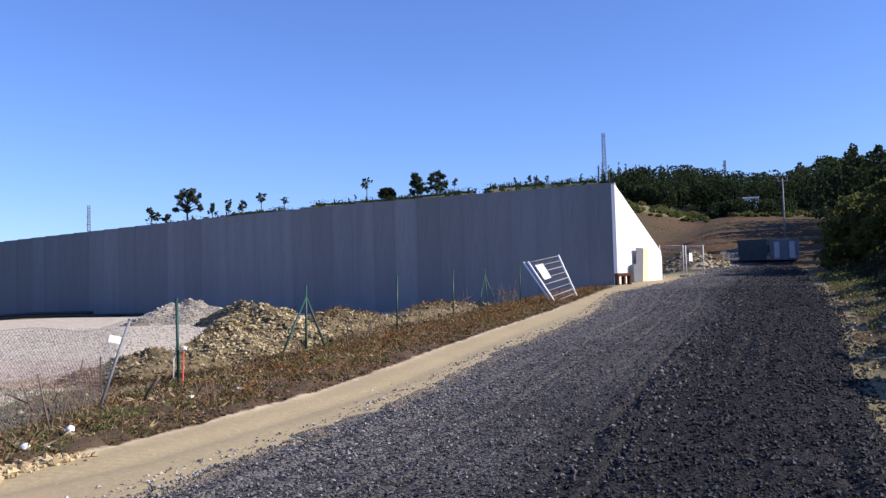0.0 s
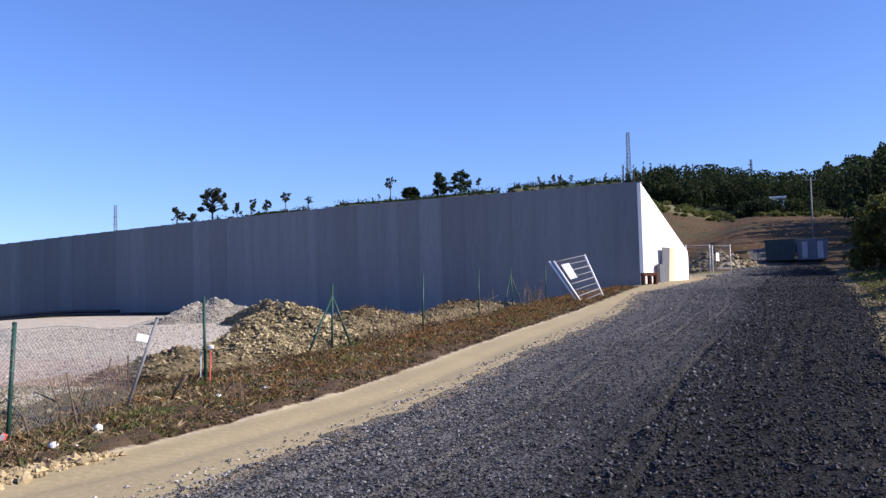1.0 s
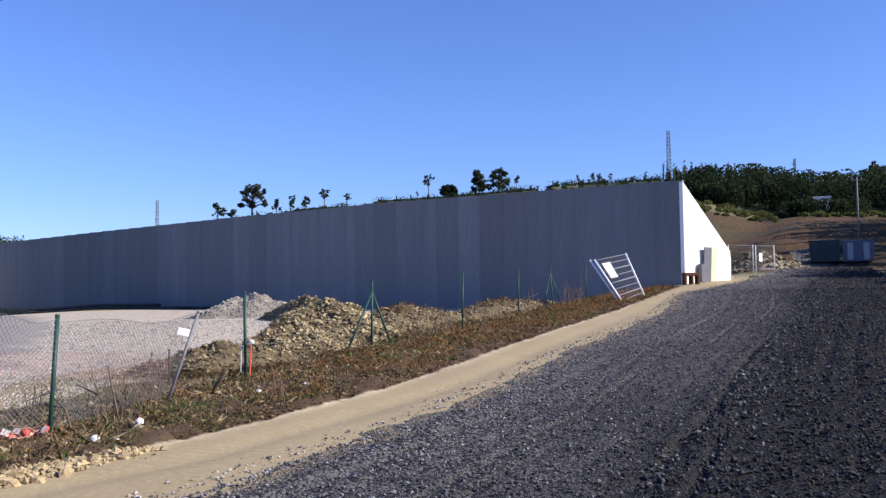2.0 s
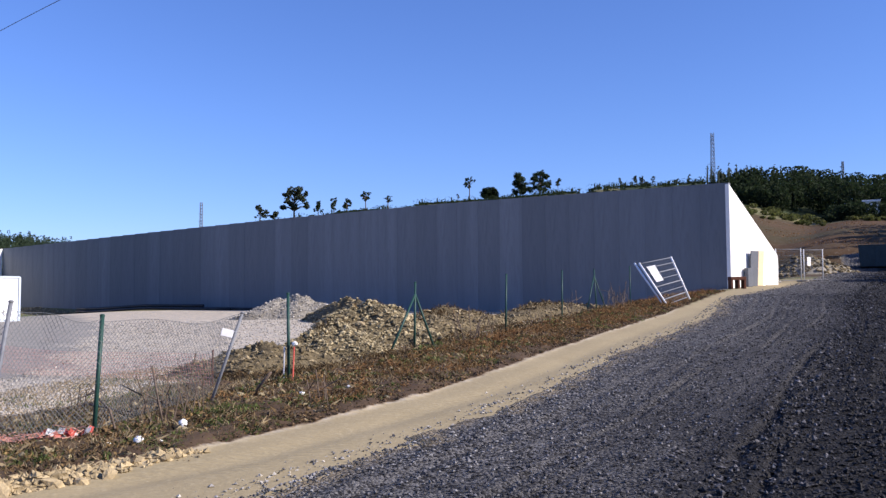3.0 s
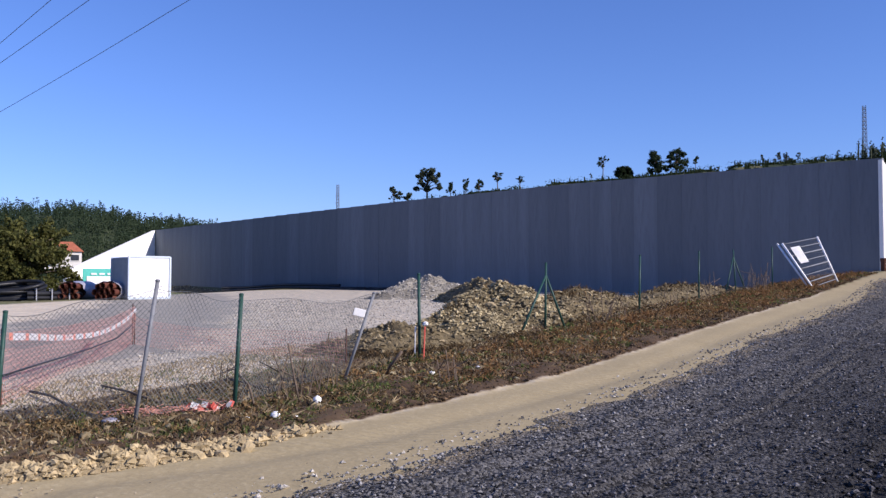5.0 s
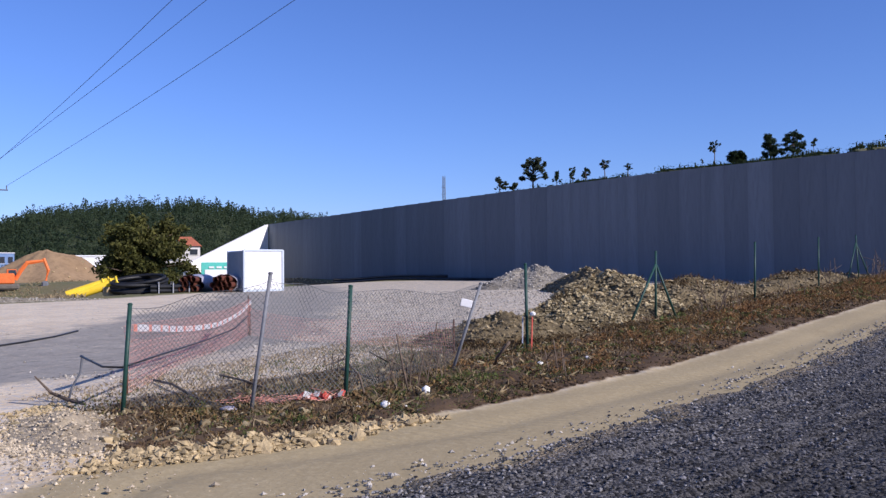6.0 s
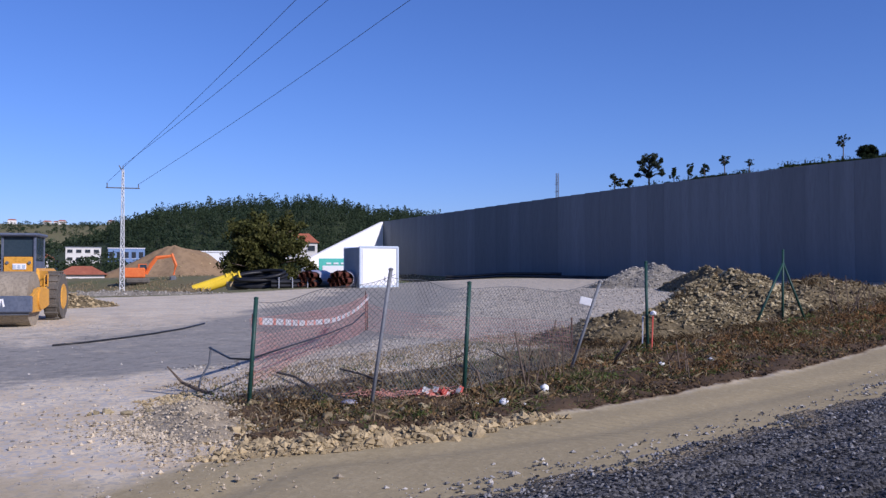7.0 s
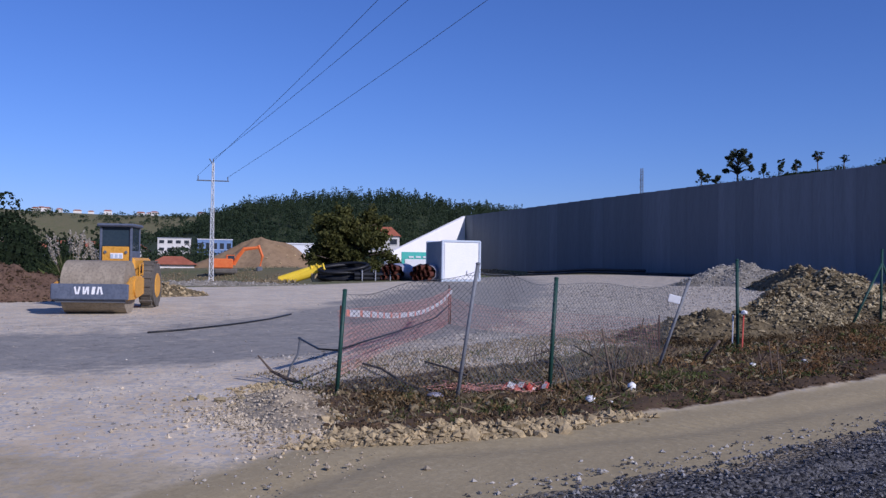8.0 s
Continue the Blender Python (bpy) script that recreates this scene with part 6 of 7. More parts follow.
def dumpster(x, y, rz, w, d, h, shell, ribs, count, rib, label):
    e = thing("skip_container", x, y, tz(x, y), rz, label, "container", "containers at the road's end")
    bm = bmesh.new()
    vs = []
    for z, g in ((0.1, 0.92), (h, 1.0)):
        vs.append([bm.verts.new((sx * w / 2 * g, sy * d / 2 * g, z)) for sx, sy in ((-1, -1), (1, -1), (1, 1), (-1, 1))])
    for k in range(4):
        bm.faces.new((vs[0][k], vs[0][(k + 1) % 4], vs[1][(k + 1) % 4], vs[1][k]))
    bm.faces.new(vs[0][::-1])
    bm.faces.new(vs[1])
    part("body", bm, shell, e)
    for i in range(count):
        bm = bmesh.new()
        box(bm, -w / 2 + w * (i + 0.5) / count, -d / 2 - 0.03, h * 0.52, rib, 0.07, h * 0.8, 0.01)
        part("rib", bm, ribs, e)
    bm = bmesh.new()
    box(bm, 0, 0, h + 0.03, w + 0.08, d + 0.08, 0.1, 0.02)
    part("rim", bm, shell, e)
    return e


dumpster(27.9, 90.4, -17, 2.75, 1.9, 2.05, M["dumpster"], M["dumpster"], 5, 0.08, "dark green steel waste container at the road's end")
# blue shell and white panels coloured darker and greyer, as if shaded
dumpster(30.7, 89.6, -17, 2.75, 1.9, 2.0, M["rollgrey"], M["shadegrey"], 2, 0.5, "blue and white waste container, darkened for shade, at the road's end")


def street_pole(x, y, H, label):
    e = thing("utility_pole", x, y, tz(x, y), 0, label, "pole")
    bm = bmesh.new()
    tube(bm, (0, 0, -0.5), (0, 0, H), 0.11, 0.07, n=10)
    part("shaft", bm, M["oldsteel"], e, smooth=True)
    bm = bmesh.new()
    box(bm, 0, 0, H - 0.25, 1.2, 0.1, 0.1, 0.01)
    part("crossarm", bm, M["darksteel"], e)
    for sx in (-0.5, 0, 0.5):
        bm = bmesh.new()
        tube(bm, (sx, 0, H - 0.2), (sx, 0, H + 0.1), 0.05, n=6)
        part("insulator", bm, M["darksteel"], e)


street_pole(35.3, 102.4, 7.4, "slim pale utility pole standing behind the waste containers")


def lattice_mast(name, x, y, H, w0, w1, label, arms=(), zbase=None):
    e = thing(name, x, y, tz(x, y) if zbase is None else zbase, 12, label, "mast")
    P, Q = [], []
    n = max(6, int(H / (w0 * 0.9)))
    for i in range(n):
        z0, z1 = H * i / n, H * (i + 1) / n
        a, b = w0 + (w1 - w0) * i / n, w0 + (w1 - w0) * (i + 1) / n
        c0 = [(sx * a / 2, sy * a / 2, z0) for sx, sy in ((-1, -1), (1, -1), (1, 1), (-1, 1))]
        c1 = [(sx * b / 2, sy * b / 2, z1) for sx, sy in ((-1, -1), (1, -1), (1, 1), (-1, 1))]
        for k in range(4):
            P += [c0[k], c0[k], c0[(k + 1) % 4]]
            Q += [c1[k], c1[(k + 1) % 4], c0[k]]
    obj("lattice", *prisms(P, Q, max(0.05, w0 * 0.045), 4), M["darksteel"], e)
    for z, L in arms:
        bm = bmesh.new()
        tube(bm, (-L, 0, z), (L * 0.3, 0, z), 0.12, n=5)
        part("arm", bm, M["darksteel"], e)
    return e


lattice_mast("radio_mast", 75.6, 495.0, 31.8, 2.2, 1.3, "tall dark lattice mast standing on the skyline", ((9, 3.0), (15, 2.6)), zbase=59.5)
lattice_mast("radio_mast", -194.9, 461.5, 34.2, 1.8, 1.2, "slim dark lattice mast standing beyond the wall", ((24, 1.5), (28, 1.5)), zbase=22.0)
lattice_mast("radio_mast", 71.0, 250.0, 13.0, 0.6, 0.4, "thin dark mast rising from the tree belt", ((11.5, 0.8),))


def shed(name, x, y, rz, w, d, h, roof, wallm, roofm, label, windows=0, flat=False, zoff=0.0, category="building", floors=1):
    e = thing(name, x, y, tz(x, y) + zoff, rz, label, category)
    bm = bmesh.new()
    box(bm, 0, 0, h / 2 - 0.5, w, d, h + 1.0, 0.03)
    part("wall", bm, wallm, e)
    bm = bmesh.new()
    if flat:
        box(bm, 0, 0, h + 0.15, w + 0.4, d + 0.4, 0.3, 0.03)
    else:
        o = 0.5
        a = [bm.verts.new(v) for v in ((-w / 2 - o, -d / 2 - o, h), (w / 2 + o, -d / 2 - o, h), (w / 2 + o, d / 2 + o, h), (-w / 2 - o, d / 2 + o, h))]
        r = [bm.verts.new((-w / 2 + d * 0.3, 0, h + roof)), bm.verts.new((w / 2 - d * 0.3, 0, h + roof))]
        bm.faces.new((a[0], a[1], r[1], r[0]))
        bm.faces.new((a[2], a[3], r[0], r[1]))
        bm.faces.new((a[1], a[2], r[1]))
        bm.faces.new((a[3], a[0], r[0]))
        bm.faces.new(a[::-1])
    part("roof", bm, roofm, e)
    for fl in range(floors):
        for i in range(windows):
            bm = bmesh.new()
            xx = -w / 2 + w * (i + 0.5) / windows
            zz = h * (fl + 0.55) / floors
            box(bm, xx, -d / 2 - 0.02, zz, w / windows * 0.6, 0.1, h / floors * 0.42, 0.0)
            wd = part("window", bm, M["window"], e)
            bm = bmesh.new()
            box(bm, xx, -d / 2 - 0.08, zz - h / floors * 0.24, w / windows * 0.7, 0.14, 0.1, 0.0)
            part("sill", bm, M["stucco"], wd)
    return e


shed("farm_shed", 58.8, 189.5, -16, 2.9, 2.6, 2.75, 0.3, M["stucco"], M["whitepaint"], "low white shed among the bushes above the field", 0, True)
shed("farm_shed", 74.0, 180.0, -22, 8, 5, 2.4, 0.8, M["greyrock"], M["galv"], "grey farm shed at the foot of the wood", zoff=2.0)

# ---- far side of the yard ----


def site_cabin():
    e = thing("site_container", -30.15, 45.0, tz(-30.15, 45.0), 56, "white site storage container with pale blue steel edges", "container")
    W, L, H = 2.35, 2.6, 2.35
    # front faces local -y
    bm = bmesh.new()
    box(bm, 0, L / 2, H / 2, W, L, H, 0.02)
    part("body", bm, M["whitepaint"], e)
    # grey sheet over the white body puts the side's shade into colour
    bm = bmesh.new()
    box(bm, -W / 2 - 0.01, L / 2, H / 2, 0.03, L - 0.1, H - 0.1)
    part("side_panel", bm, M["shadegrey"], e, "side panel coloured grey for the container's shaded side")
    for x in (-W / 2, W / 2):
        for y in (0, L):
            bm = bmesh.new()
            box(bm, x, y, H / 2, 0.12, 0.12, H + 0.06, 0.015)
            part("corner_post", bm, M["bluetrim"], e)
    for y in (0, L):
        for z in (0.05, H):
            bm = bmesh.new()
            box(bm, 0, y, z, W, 0.10, 0.12, 0.015)
            part("edge_rail", bm, M["bluetrim"], e)
    bm = bmesh.new()
    box(bm, 0, -0.03, H / 2, W - 0.25, 0.02, H - 0.25, 0.005)
    part("door", bm, M["whitepaint"], e)
    bm = bmesh.new()
    tube(bm, (0.35, -0.07, 0.35), (0.35, -0.07, 0.65), 0.02, n=6)
    tube(bm, (0.35, -0.07, 0.37), (0.85, -0.07, 0.37), 0.02, n=6)
    part("bolt", bm, M["galv"], e)


site_cabin()


def pipes():
    # yellow gas pipes
    for i, (dx, dz) in enumerate(((0, 0), (0.45, 0.02))):
        bm = bmesh.new()
        a, b = Vector((-41.0 + dx, 41.0 + dx, 0)), Vector((-39.3 + dx, 42.7 + dx * 0.3, 0))
        za, zb = tz(a.x, a.y) + 0.22, tz(b.x, b.y) + 0.85
        tube(bm, (a.x, a.y, za), (b.x, b.y, zb), 0.25, 0.31, n=18, cap=False)
        end = Vector((b.x, b.y, zb)) - Vector((a.x, a.y, za))
        for f0, f1, rr in ((0.82, 0.86, 0.35), (0.96, 1.0, 0.36)):
            tube(bm, Vector((a.x, a.y, za)) + end * f0, Vector((a.x, a.y, za)) + end * f1, rr, n=18)
        tube(bm, (a.x, a.y, za), (b.x, b.y, zb), 0.18, n=18, cap=False)
        o = part("yellow_pipe", bm, M["yellow"], None, smooth=True)
        tagged(o, "thick yellow plastic pipe propped on a timber block", "pipe", "yellow pipes")
    bm = bmesh.new()
    box(bm, 0, 0, 0.28, 0.9, 0.3, 0.58, 0.02)
    o = part("timber_block", bm, M["tanrock"], None)
    o.matrix_basis = pose(-39.1, 42.5, tz(-39.1, 42.5), 0, 0, 45)
    tagged(o, "short timber block under the yellow pipes", "block")
    # black coils
    rng = np.random.default_rng(141)
    for i in range(7):
        bm = bmesh.new()
        R = 1.15 + 0.15 * rng.random()
        pts = []
        tilt = 0.35 + 0.05 * i
        for k in range(26):
            a = 2 * math.pi * k / 26
            pts.append((R * math.cos(a) * 1.25, R * math.sin(a) * 0.6, 0.12 + 0.085 * i + R * max(0, 0.55 * math.sin(a + 0.5) + 0.5) * 0.62 * tilt))
        pathtube(bm, pts, 0.10, 8, closed=True)
        o = part("pipe_coil", bm, M["black"], None, smooth=True)
        x, y = -37.9 + rng.normal(0, 0.1), 43.5 + rng.normal(0, 0.1)
        o.matrix_basis = pose(x, y, tz(x, y), 0, 0, 40 + rng.normal(0, 8))
        tagged(o, "coil of thick black corrugated pipe in a stack", "pipe coil", "black pipe coils")
    # stack of black tubes with pale straps
    for i in range(12):
        bm = bmesh.new()
        r = 0.13
        row, k = divmod(i, 6)
        z = r + row * 0.24
        tube(bm, (-1.35, -0.7 + k * 0.27, z), (1.45, -0.7 + k * 0.27, z), r, n=12, cap=False)
        tube(bm, (-1.35, -0.7 + k * 0.27, z), (1.45, -0.7 + k * 0.27, z), r * 0.8, n=12, cap=False)
        o = part("black_pipe", bm, M["black"], None, smooth=True)
        o.matrix_basis = pose(-35.9, 44.2, tz(-35.9, 44.2), 0, 0, 44)
        tagged(o, "black plastic pipe in a strapped stack", "pipe", "stack of black pipes")
    for sx in (-0.9, -0.1, 0.8):
        e = thing("pallet_frame", -35.9, 44.2, tz(-35.9, 44.2), 44, "pale timber frame strapped round the black pipes", "frame", "pallet frames")
        for a, b in (((sx, -0.9, 0), (sx, -0.9, 0.62)), ((sx, -0.9, 0.6), (sx, 0.85, 0.6)), ((sx, 0.85, 0), (sx, 0.85, 0.62))):
            bm = bmesh.new()
            m = (Vector(a) + Vector(b)) / 2
            s = Vector([abs(v) + 0.06 for v in (Vector(b) - Vector(a))])
            box(bm, m.x, m.y, m.z, s.x, s.y, s.z, 0.005)
            part("batten", bm, M["galv"], e)
    # bundles of brown pipes wrapped in grey plastic
    for bi, (bx, by, n, rz) in enumerate(((-34.7, 44.0, 8, 15), (-32.0, 43.5, 10, 5))):
        e = thing("pipe_bundle", bx, by, tz(bx, by), rz, "bundle of brown plastic pipes wrapped in torn grey film", "pipe bundle", "wrapped pipe bundles")
        rng2 = np.random.default_rng(150 + bi)
        places = [(-0.36, 0.16), (0.0, 0.16), (0.36, 0.16), (-0.18, 0.46), (0.18, 0.46), (-0.36, 0.70), (0.0, 0.76), (0.36, 0.72), (0.55, 0.4), (-0.55, 0.4)][:n]
        for px, pz in places:
            bm = bmesh.new()
            yy = rng2.uniform(-0.15, 0.1)
            tube(bm, (px, yy, pz + 0.03), (px, 2.6, pz + 0.03), 0.17, n=12, cap=False)
            tube(bm, (px, yy, pz + 0.03), (px, 2.6, pz + 0.03), 0.13, n=12, cap=False)
            part("pipe", bm, M["brownpipe"], e, smooth=True)
        bm = bmesh.new()
        rings = []
        for k in range(9):
            y = 0.35 + 2.4 * k / 8
            rings.append([bm.verts.new(((0.82 + 0.05 * rng2.normal()) * math.cos(a) * (1 if k < 8 else 0.8), y, max(0.02, 0.48 + (0.55 + 0.03 * rng2.normal()) * math.sin(a)))) for a in np.linspace(0, 2 * math.pi, 20, endpoint=False)])
        for r0, r1 in zip(rings, rings[1:]):
            for k in range(20):
                bm.faces.new((r0[k], r0[(k + 1) % 20], r1[(k + 1) % 20], r1[k]))
        part("plastic_film", bm, M["wrap"], e, "torn grey plastic film", smooth=True)


pipes()


def teal_trailer():
    e = thing("hoarding_trailer", -38.8, 52.4, tz(-38.8, 52.4) - 0.25, 37, "teal and white hoarding panel on a low trailer", "trailer")
    bm = bmesh.new()
    box(bm, 0, 0, 1.55, 2.4, 0.12, 1.5, 0.02)
    part("panel", bm, M["teal"], e)
    bm = bmesh.new()
    box(bm, 0.05, -0.075, 1.42, 2.0, 0.03, 0.75, 0.01)
    part("white_field", bm, M["whitepaint"], e)
    for i in range(3):
        bm = bmesh.new()
        box(bm, -0.5 + 0.5 * i, -0.1, 1.95, 0.34, 0.02, 0.12)
        part("bar", bm, M["whitepaint"], e)
    bm = bmesh.new()
    box(bm, 0, 0.3, 0.65, 2.5, 1.2, 0.12, 0.02)
    part("bed", bm, M["doorgrey"], e)
    for sx in (-0.8, 0.8):
        bm = bmesh.new()
        tube(bm, (sx, -0.25, 0.3), (sx, -0.05, 0.3), 0.3, n=16)
        part("wheel", bm, M["tyre"], e)


teal_trailer()
tree("yard_tree", -41.2, 47.6, 5.0, clumps(64, 3.0, 0.7, 4.7, 0.70, 210, np.random.default_rng(160), "full"), 0.115, M["leafgold"], "round yellowish green broadleaf tree behind the pipes", 0.12, 161)


def roller():
    """A single-drum road roller; its front faces local -y."""
    x, y = -22.3, 15.75
    e = thing("road_roller", x, y, tz(x, y), 41, "yellow and dark grey single-drum road roller, dusty, parked", "road roller")
    e.matrix_basis = e.matrix_basis @ Matrix.Diagonal((0.82, 0.92, 0.92, 1))
    bm = bmesh.new()
    tube(bm, (-1.0, 0.2, 0.78), (1.0, 0.2, 0.78), 0.79, n=40)
    part("drum", bm, M["drum"], e, "dusty steel drum")
    for sx in (-1, 1):
        bm = bmesh.new()
        vs = []
        for xx in (sx * 1.07, sx * 1.19):
            vs.append([bm.verts.new((xx, yy, zz)) for yy, zz in ((-0.68, 0.42), (-0.68, 0.88), (0.25, 1.12), (1.3, 1.05), (1.3, 0.55), (0.2, 0.42))])
        bm.faces.new(vs[0])
        bm.faces.new(vs[1][::-1])
        for k in range(6):
            bm.faces.new((vs[0][k], vs[0][(k + 1) % 6], vs[1][(k + 1) % 6], vs[1][k]))
        bmesh.ops.bevel(bm, geom=bm.edges[:], offset=0.02, segments=1, affect="EDGES")
        part("side_beam", bm, M["rollyel"], e, "yellow frame side beam")
        bm = bmesh.new()
        tube(bm, (sx * 1.02, 0.2, 0.78), (sx * 1.24, 0.2, 0.78), 0.30, n=18)
        part("drum_motor", bm, M["rollyel"], e)
    bm = bmesh.new()
    box(bm, 0, -0.76, 0.66, 2.42, 0.14, 0.46, 0.03)
    blade = part("front_beam", bm, M["rollgrey"], e, "dark blue-grey front cross beam with white scrawl")
    # four sprayed strokes groups, as plain bars
    for i, (bx, sl, w) in enumerate(((-0.42, -0.42, 0.055), (-0.32, 0.42, 0.055), (-0.17, 0, 0.055), (-0.10, 0.65, 0.05), (-0.03, 0, 0.055), (0.11, 0.3, 0.05), (0.16, 0.3, 0.05), (0.28, 0.38, 0.055), (0.38, -0.38, 0.055))):
        bm = bmesh.new()
        box(bm, bx, -0.837, 0.70, w, 0.008, 0.22, 0, Matrix.Rotation(sl * 0.6, 4, "Y"))
        part("white_bar", bm, M["whitepaint"], blade)
    bm = bmesh.new()
    box(bm, 0, -0.70, 0.40, 2.2, 0.06, 0.10, 0.01)
    part("scraper", bm, M["darksteel"], e)
    bm = bmesh.new()
    box(bm, 0, 1.35, 0.86, 2.2, 0.16, 0.5, 0.03)
    part("rear_beam", bm, M["rollyel"], e)
    bm = bmesh.new()
    box(bm, 0, 1.75, 0.85, 0.5, 0.7, 0.5, 0.05)
    part("joint", bm, M["darksteel"], e)
    # rear body
    bm = bmesh.new()
    box(bm, 0, 3.3, 1.25, 1.3, 2.4, 0.85, 0.08)
    part("hood", bm, M["rollyel"], e, "yellow engine hood")
    bm = bmesh.new()
    box(bm, 0, 2.1, 0.9, 1.3, 0.5, 0.5, 0.05)
    part("chassis", bm, M["rollyel"], e)
    # cab
    bm = bmesh.new()
    box(bm, 0.0, 2.02, 1.62, 0.92, 0.1, 0.80, 0.02)
    fp = part("front_panel", bm, M["rollyel"], e, "yellow cab front panel")
    bm = bmesh.new()
    box(bm, 0.05, 1.96, 1.72, 0.44, 0.03, 0.18, 0.01)
    part("plate", bm, M["whitepaint"], fp)
    for sx in (-0.1, 0.05, 0.2):
        bm = bmesh.new()
        box(bm, sx, 1.942, 1.72, 0.09, 0.01, 0.11)
        part("mark", bm, M["bluetrim"], fp)
    for sx in (-0.34, 0.38):
        bm = bmesh.new()
        tube(bm, (sx, 1.93, 1.84), (sx, 1.98, 1.84), 0.05, n=12)
        part("work_lamp", bm, M["darksteel"], fp)
    bm = bmesh.new()
    box(bm, 0, 2.62, 1.42, 1.1, 1.1, 0.95, 0.04)
    part("cab_body", bm, M["rollgrey"], e)
    for sx in (-0.52, 0.52):
        for yy in (2.06, 3.16):
            bm = bmesh.new()
            box(bm, sx, yy, 2.12, 0.08, 0.08, 1.16, 0.01)
            part("pillar", bm, M["rollgrey"], e)
    bm = bmesh.new()
    box(bm, 0, 2.6, 2.70, 1.28, 1.42, 0.10, 0.04)
    part("roof", bm, M["rollgrey"], e)
    bm = bmesh.new()
    box(bm, 0, 2.08, 2.34, 0.98, 0.02, 0.62)
    part("windscreen", bm, M["glass"], e)
    for sx in (-0.53, 0.53):
        bm = bmesh.new()
        box(bm, sx, 2.6, 2.27, 0.02, 1.0, 0.72)
        part("side_window", bm, M["glass"], e)
    bm = bmesh.new()
    box(bm, 0, 3.18, 2.27, 0.96, 0.02, 0.72)
    part("rear_window", bm, M["glass"], e)
    for k, zz in enumerate((0.55, 0.85, 1.15)):
        bm = bmesh.new()
        box(bm, 0.72, 2.2, zz, 0.34, 0.3, 0.04, 0.01)
        part("step", bm, M["rollyel"], e)
    bm = bmesh.new()
    pathtube(bm, [(0.85, 2.0, 0.5), (0.85, 2.0, 1.45), (0.85, 2.45, 1.5), (0.85, 2.45, 0.6)], 0.025, 6)
    part("grab_rail", bm, M["rollyel"], e)
    for sx in (-0.95, 0.95):
        bm = bmesh.new()
        yy, zz = 3.15, 0.78
        tube(bm, (sx - 0.26, yy, zz), (sx + 0.26, yy, zz), 0.78, n=36)
        bmesh.ops.bevel(bm, geom=[ed for ed in bm.edges if len(ed.link_faces) == 2 and any(len(f.verts) > 6 for f in ed.link_faces)], offset=0.09, segments=2, affect="EDGES")
        wh = part("tyre", bm, M["tyre"], e, "dusty black rubber tyre", smooth=False)
        for s2 in (-1, 1):
            bm = bmesh.new()
            tube(bm, (sx + s2 * 0.25, yy, zz), (sx + s2 * 0.29, yy, zz), 0.42, 0.36, n=20)
            part("rim", bm, M["rollyel"], wh, "yellow wheel rim")
        for k in range(18):
            a = 2 * math.pi * k / 18
            bm = bmesh.new()
            box(bm, sx, yy + 0.79 * math.cos(a), zz + 0.79 * math.sin(a), 0.46, 0.09, 0.05, 0.01, Matrix.Rotation(a - math.pi / 2, 4, "X"))
            part("tread_bar", bm, M["tyre"], wh)


roller()


def excavator():
    x, y = -82.2, 73.9
    e = thing("excavator", x, y, tz(x, y), 47, "bright orange tracked excavator with its boom folded down", "excavator")
    e.matrix_basis = e.matrix_basis @ Matrix.Diagonal((0.82, 0.82, 0.82, 1))
    for sy in (-0.9, 0.9):
        bm = bmesh.new()
        box(bm, -0.8, sy, 0.4, 3.2, 0.5, 0.75, 0.2)
        part("track", bm, M["tyre"], e)
    bm = bmesh.new()
    box(bm, -1.2, 0, 1.5, 2.8, 2.0, 1.4, 0.15)
    part("house", bm, M["excav"], e)
    bm = bmesh.new()
    box(bm, -0.2, 0.6, 2.2, 1.2, 0.9, 1.1, 0.08)
    cab = part("cab", bm, M["excav"], e)
    bm = bmesh.new()
    box(bm, -0.1, 0.12, 2.3, 0.9, 0.04, 0.7, 0.0)
    part("window", bm, M["glass"], cab)
    bm = bmesh.new()
    pathtube(bm, [(0.3, 0, 1.3), (0.9, 0, 2.5), (1.7, 0, 3.6), (3.9, 0, 3.9)], [0.26, 0.32, 0.32, 0.2], 6)
    part("boom", bm, M["excav"], e)
    bm = bmesh.new()
    pathtube(bm, [(3.7, 0, 4.2), (4.3, 0, 2.6), (4.0, 0, 1.2)], [0.24, 0.24, 0.16], 6)
    part("stick", bm, M["excav"], e)
    bm = bmesh.new()
    tube(bm, (0.6, 0.3, 1.5), (1.5, 0.2, 3.1), 0.1, n=8)
    part("ram", bm, M["galv"], e)
    bm = bmesh.new()
    box(bm, 3.9, 0, 0.65, 0.9, 1.0, 0.9, 0.2)
    part("bucket", bm, M["darksteel"], e)


excavator()
heap("spoil_heap", -109.8, 104.6, 10.6, 7.5, 5.1, 0.85, M["claybank"], M["tanrock"], "large smooth heap of brown spoil in the valley", 12, 120, 0.12, ((-0.15, 0.1, 0.3, 0.6), (0.5, 0, 0.28, 1.6)), 0.12)
heap("dirt_heap", -31.0, 17.6, 3.2, 1.6, 1.25, 0.95, mat("reddish_dirt", (0.105, 0.064, 0.043), (0.165, 0.105, 0.070), 1.3, 9, 0.95, 0.9, 0.08, grime=0.5), M["soilclod"], "heap of dark reddish dirt at the yard's edge", 13, 2600, 0.055)
heap("rubble_heap", -29.0, 23.0, 1.6, 0.7, 0.45, 0.9, M["earth"], M["tanrock"], "low heap of pale rubble behind the roller", 14, 700, 0.07)
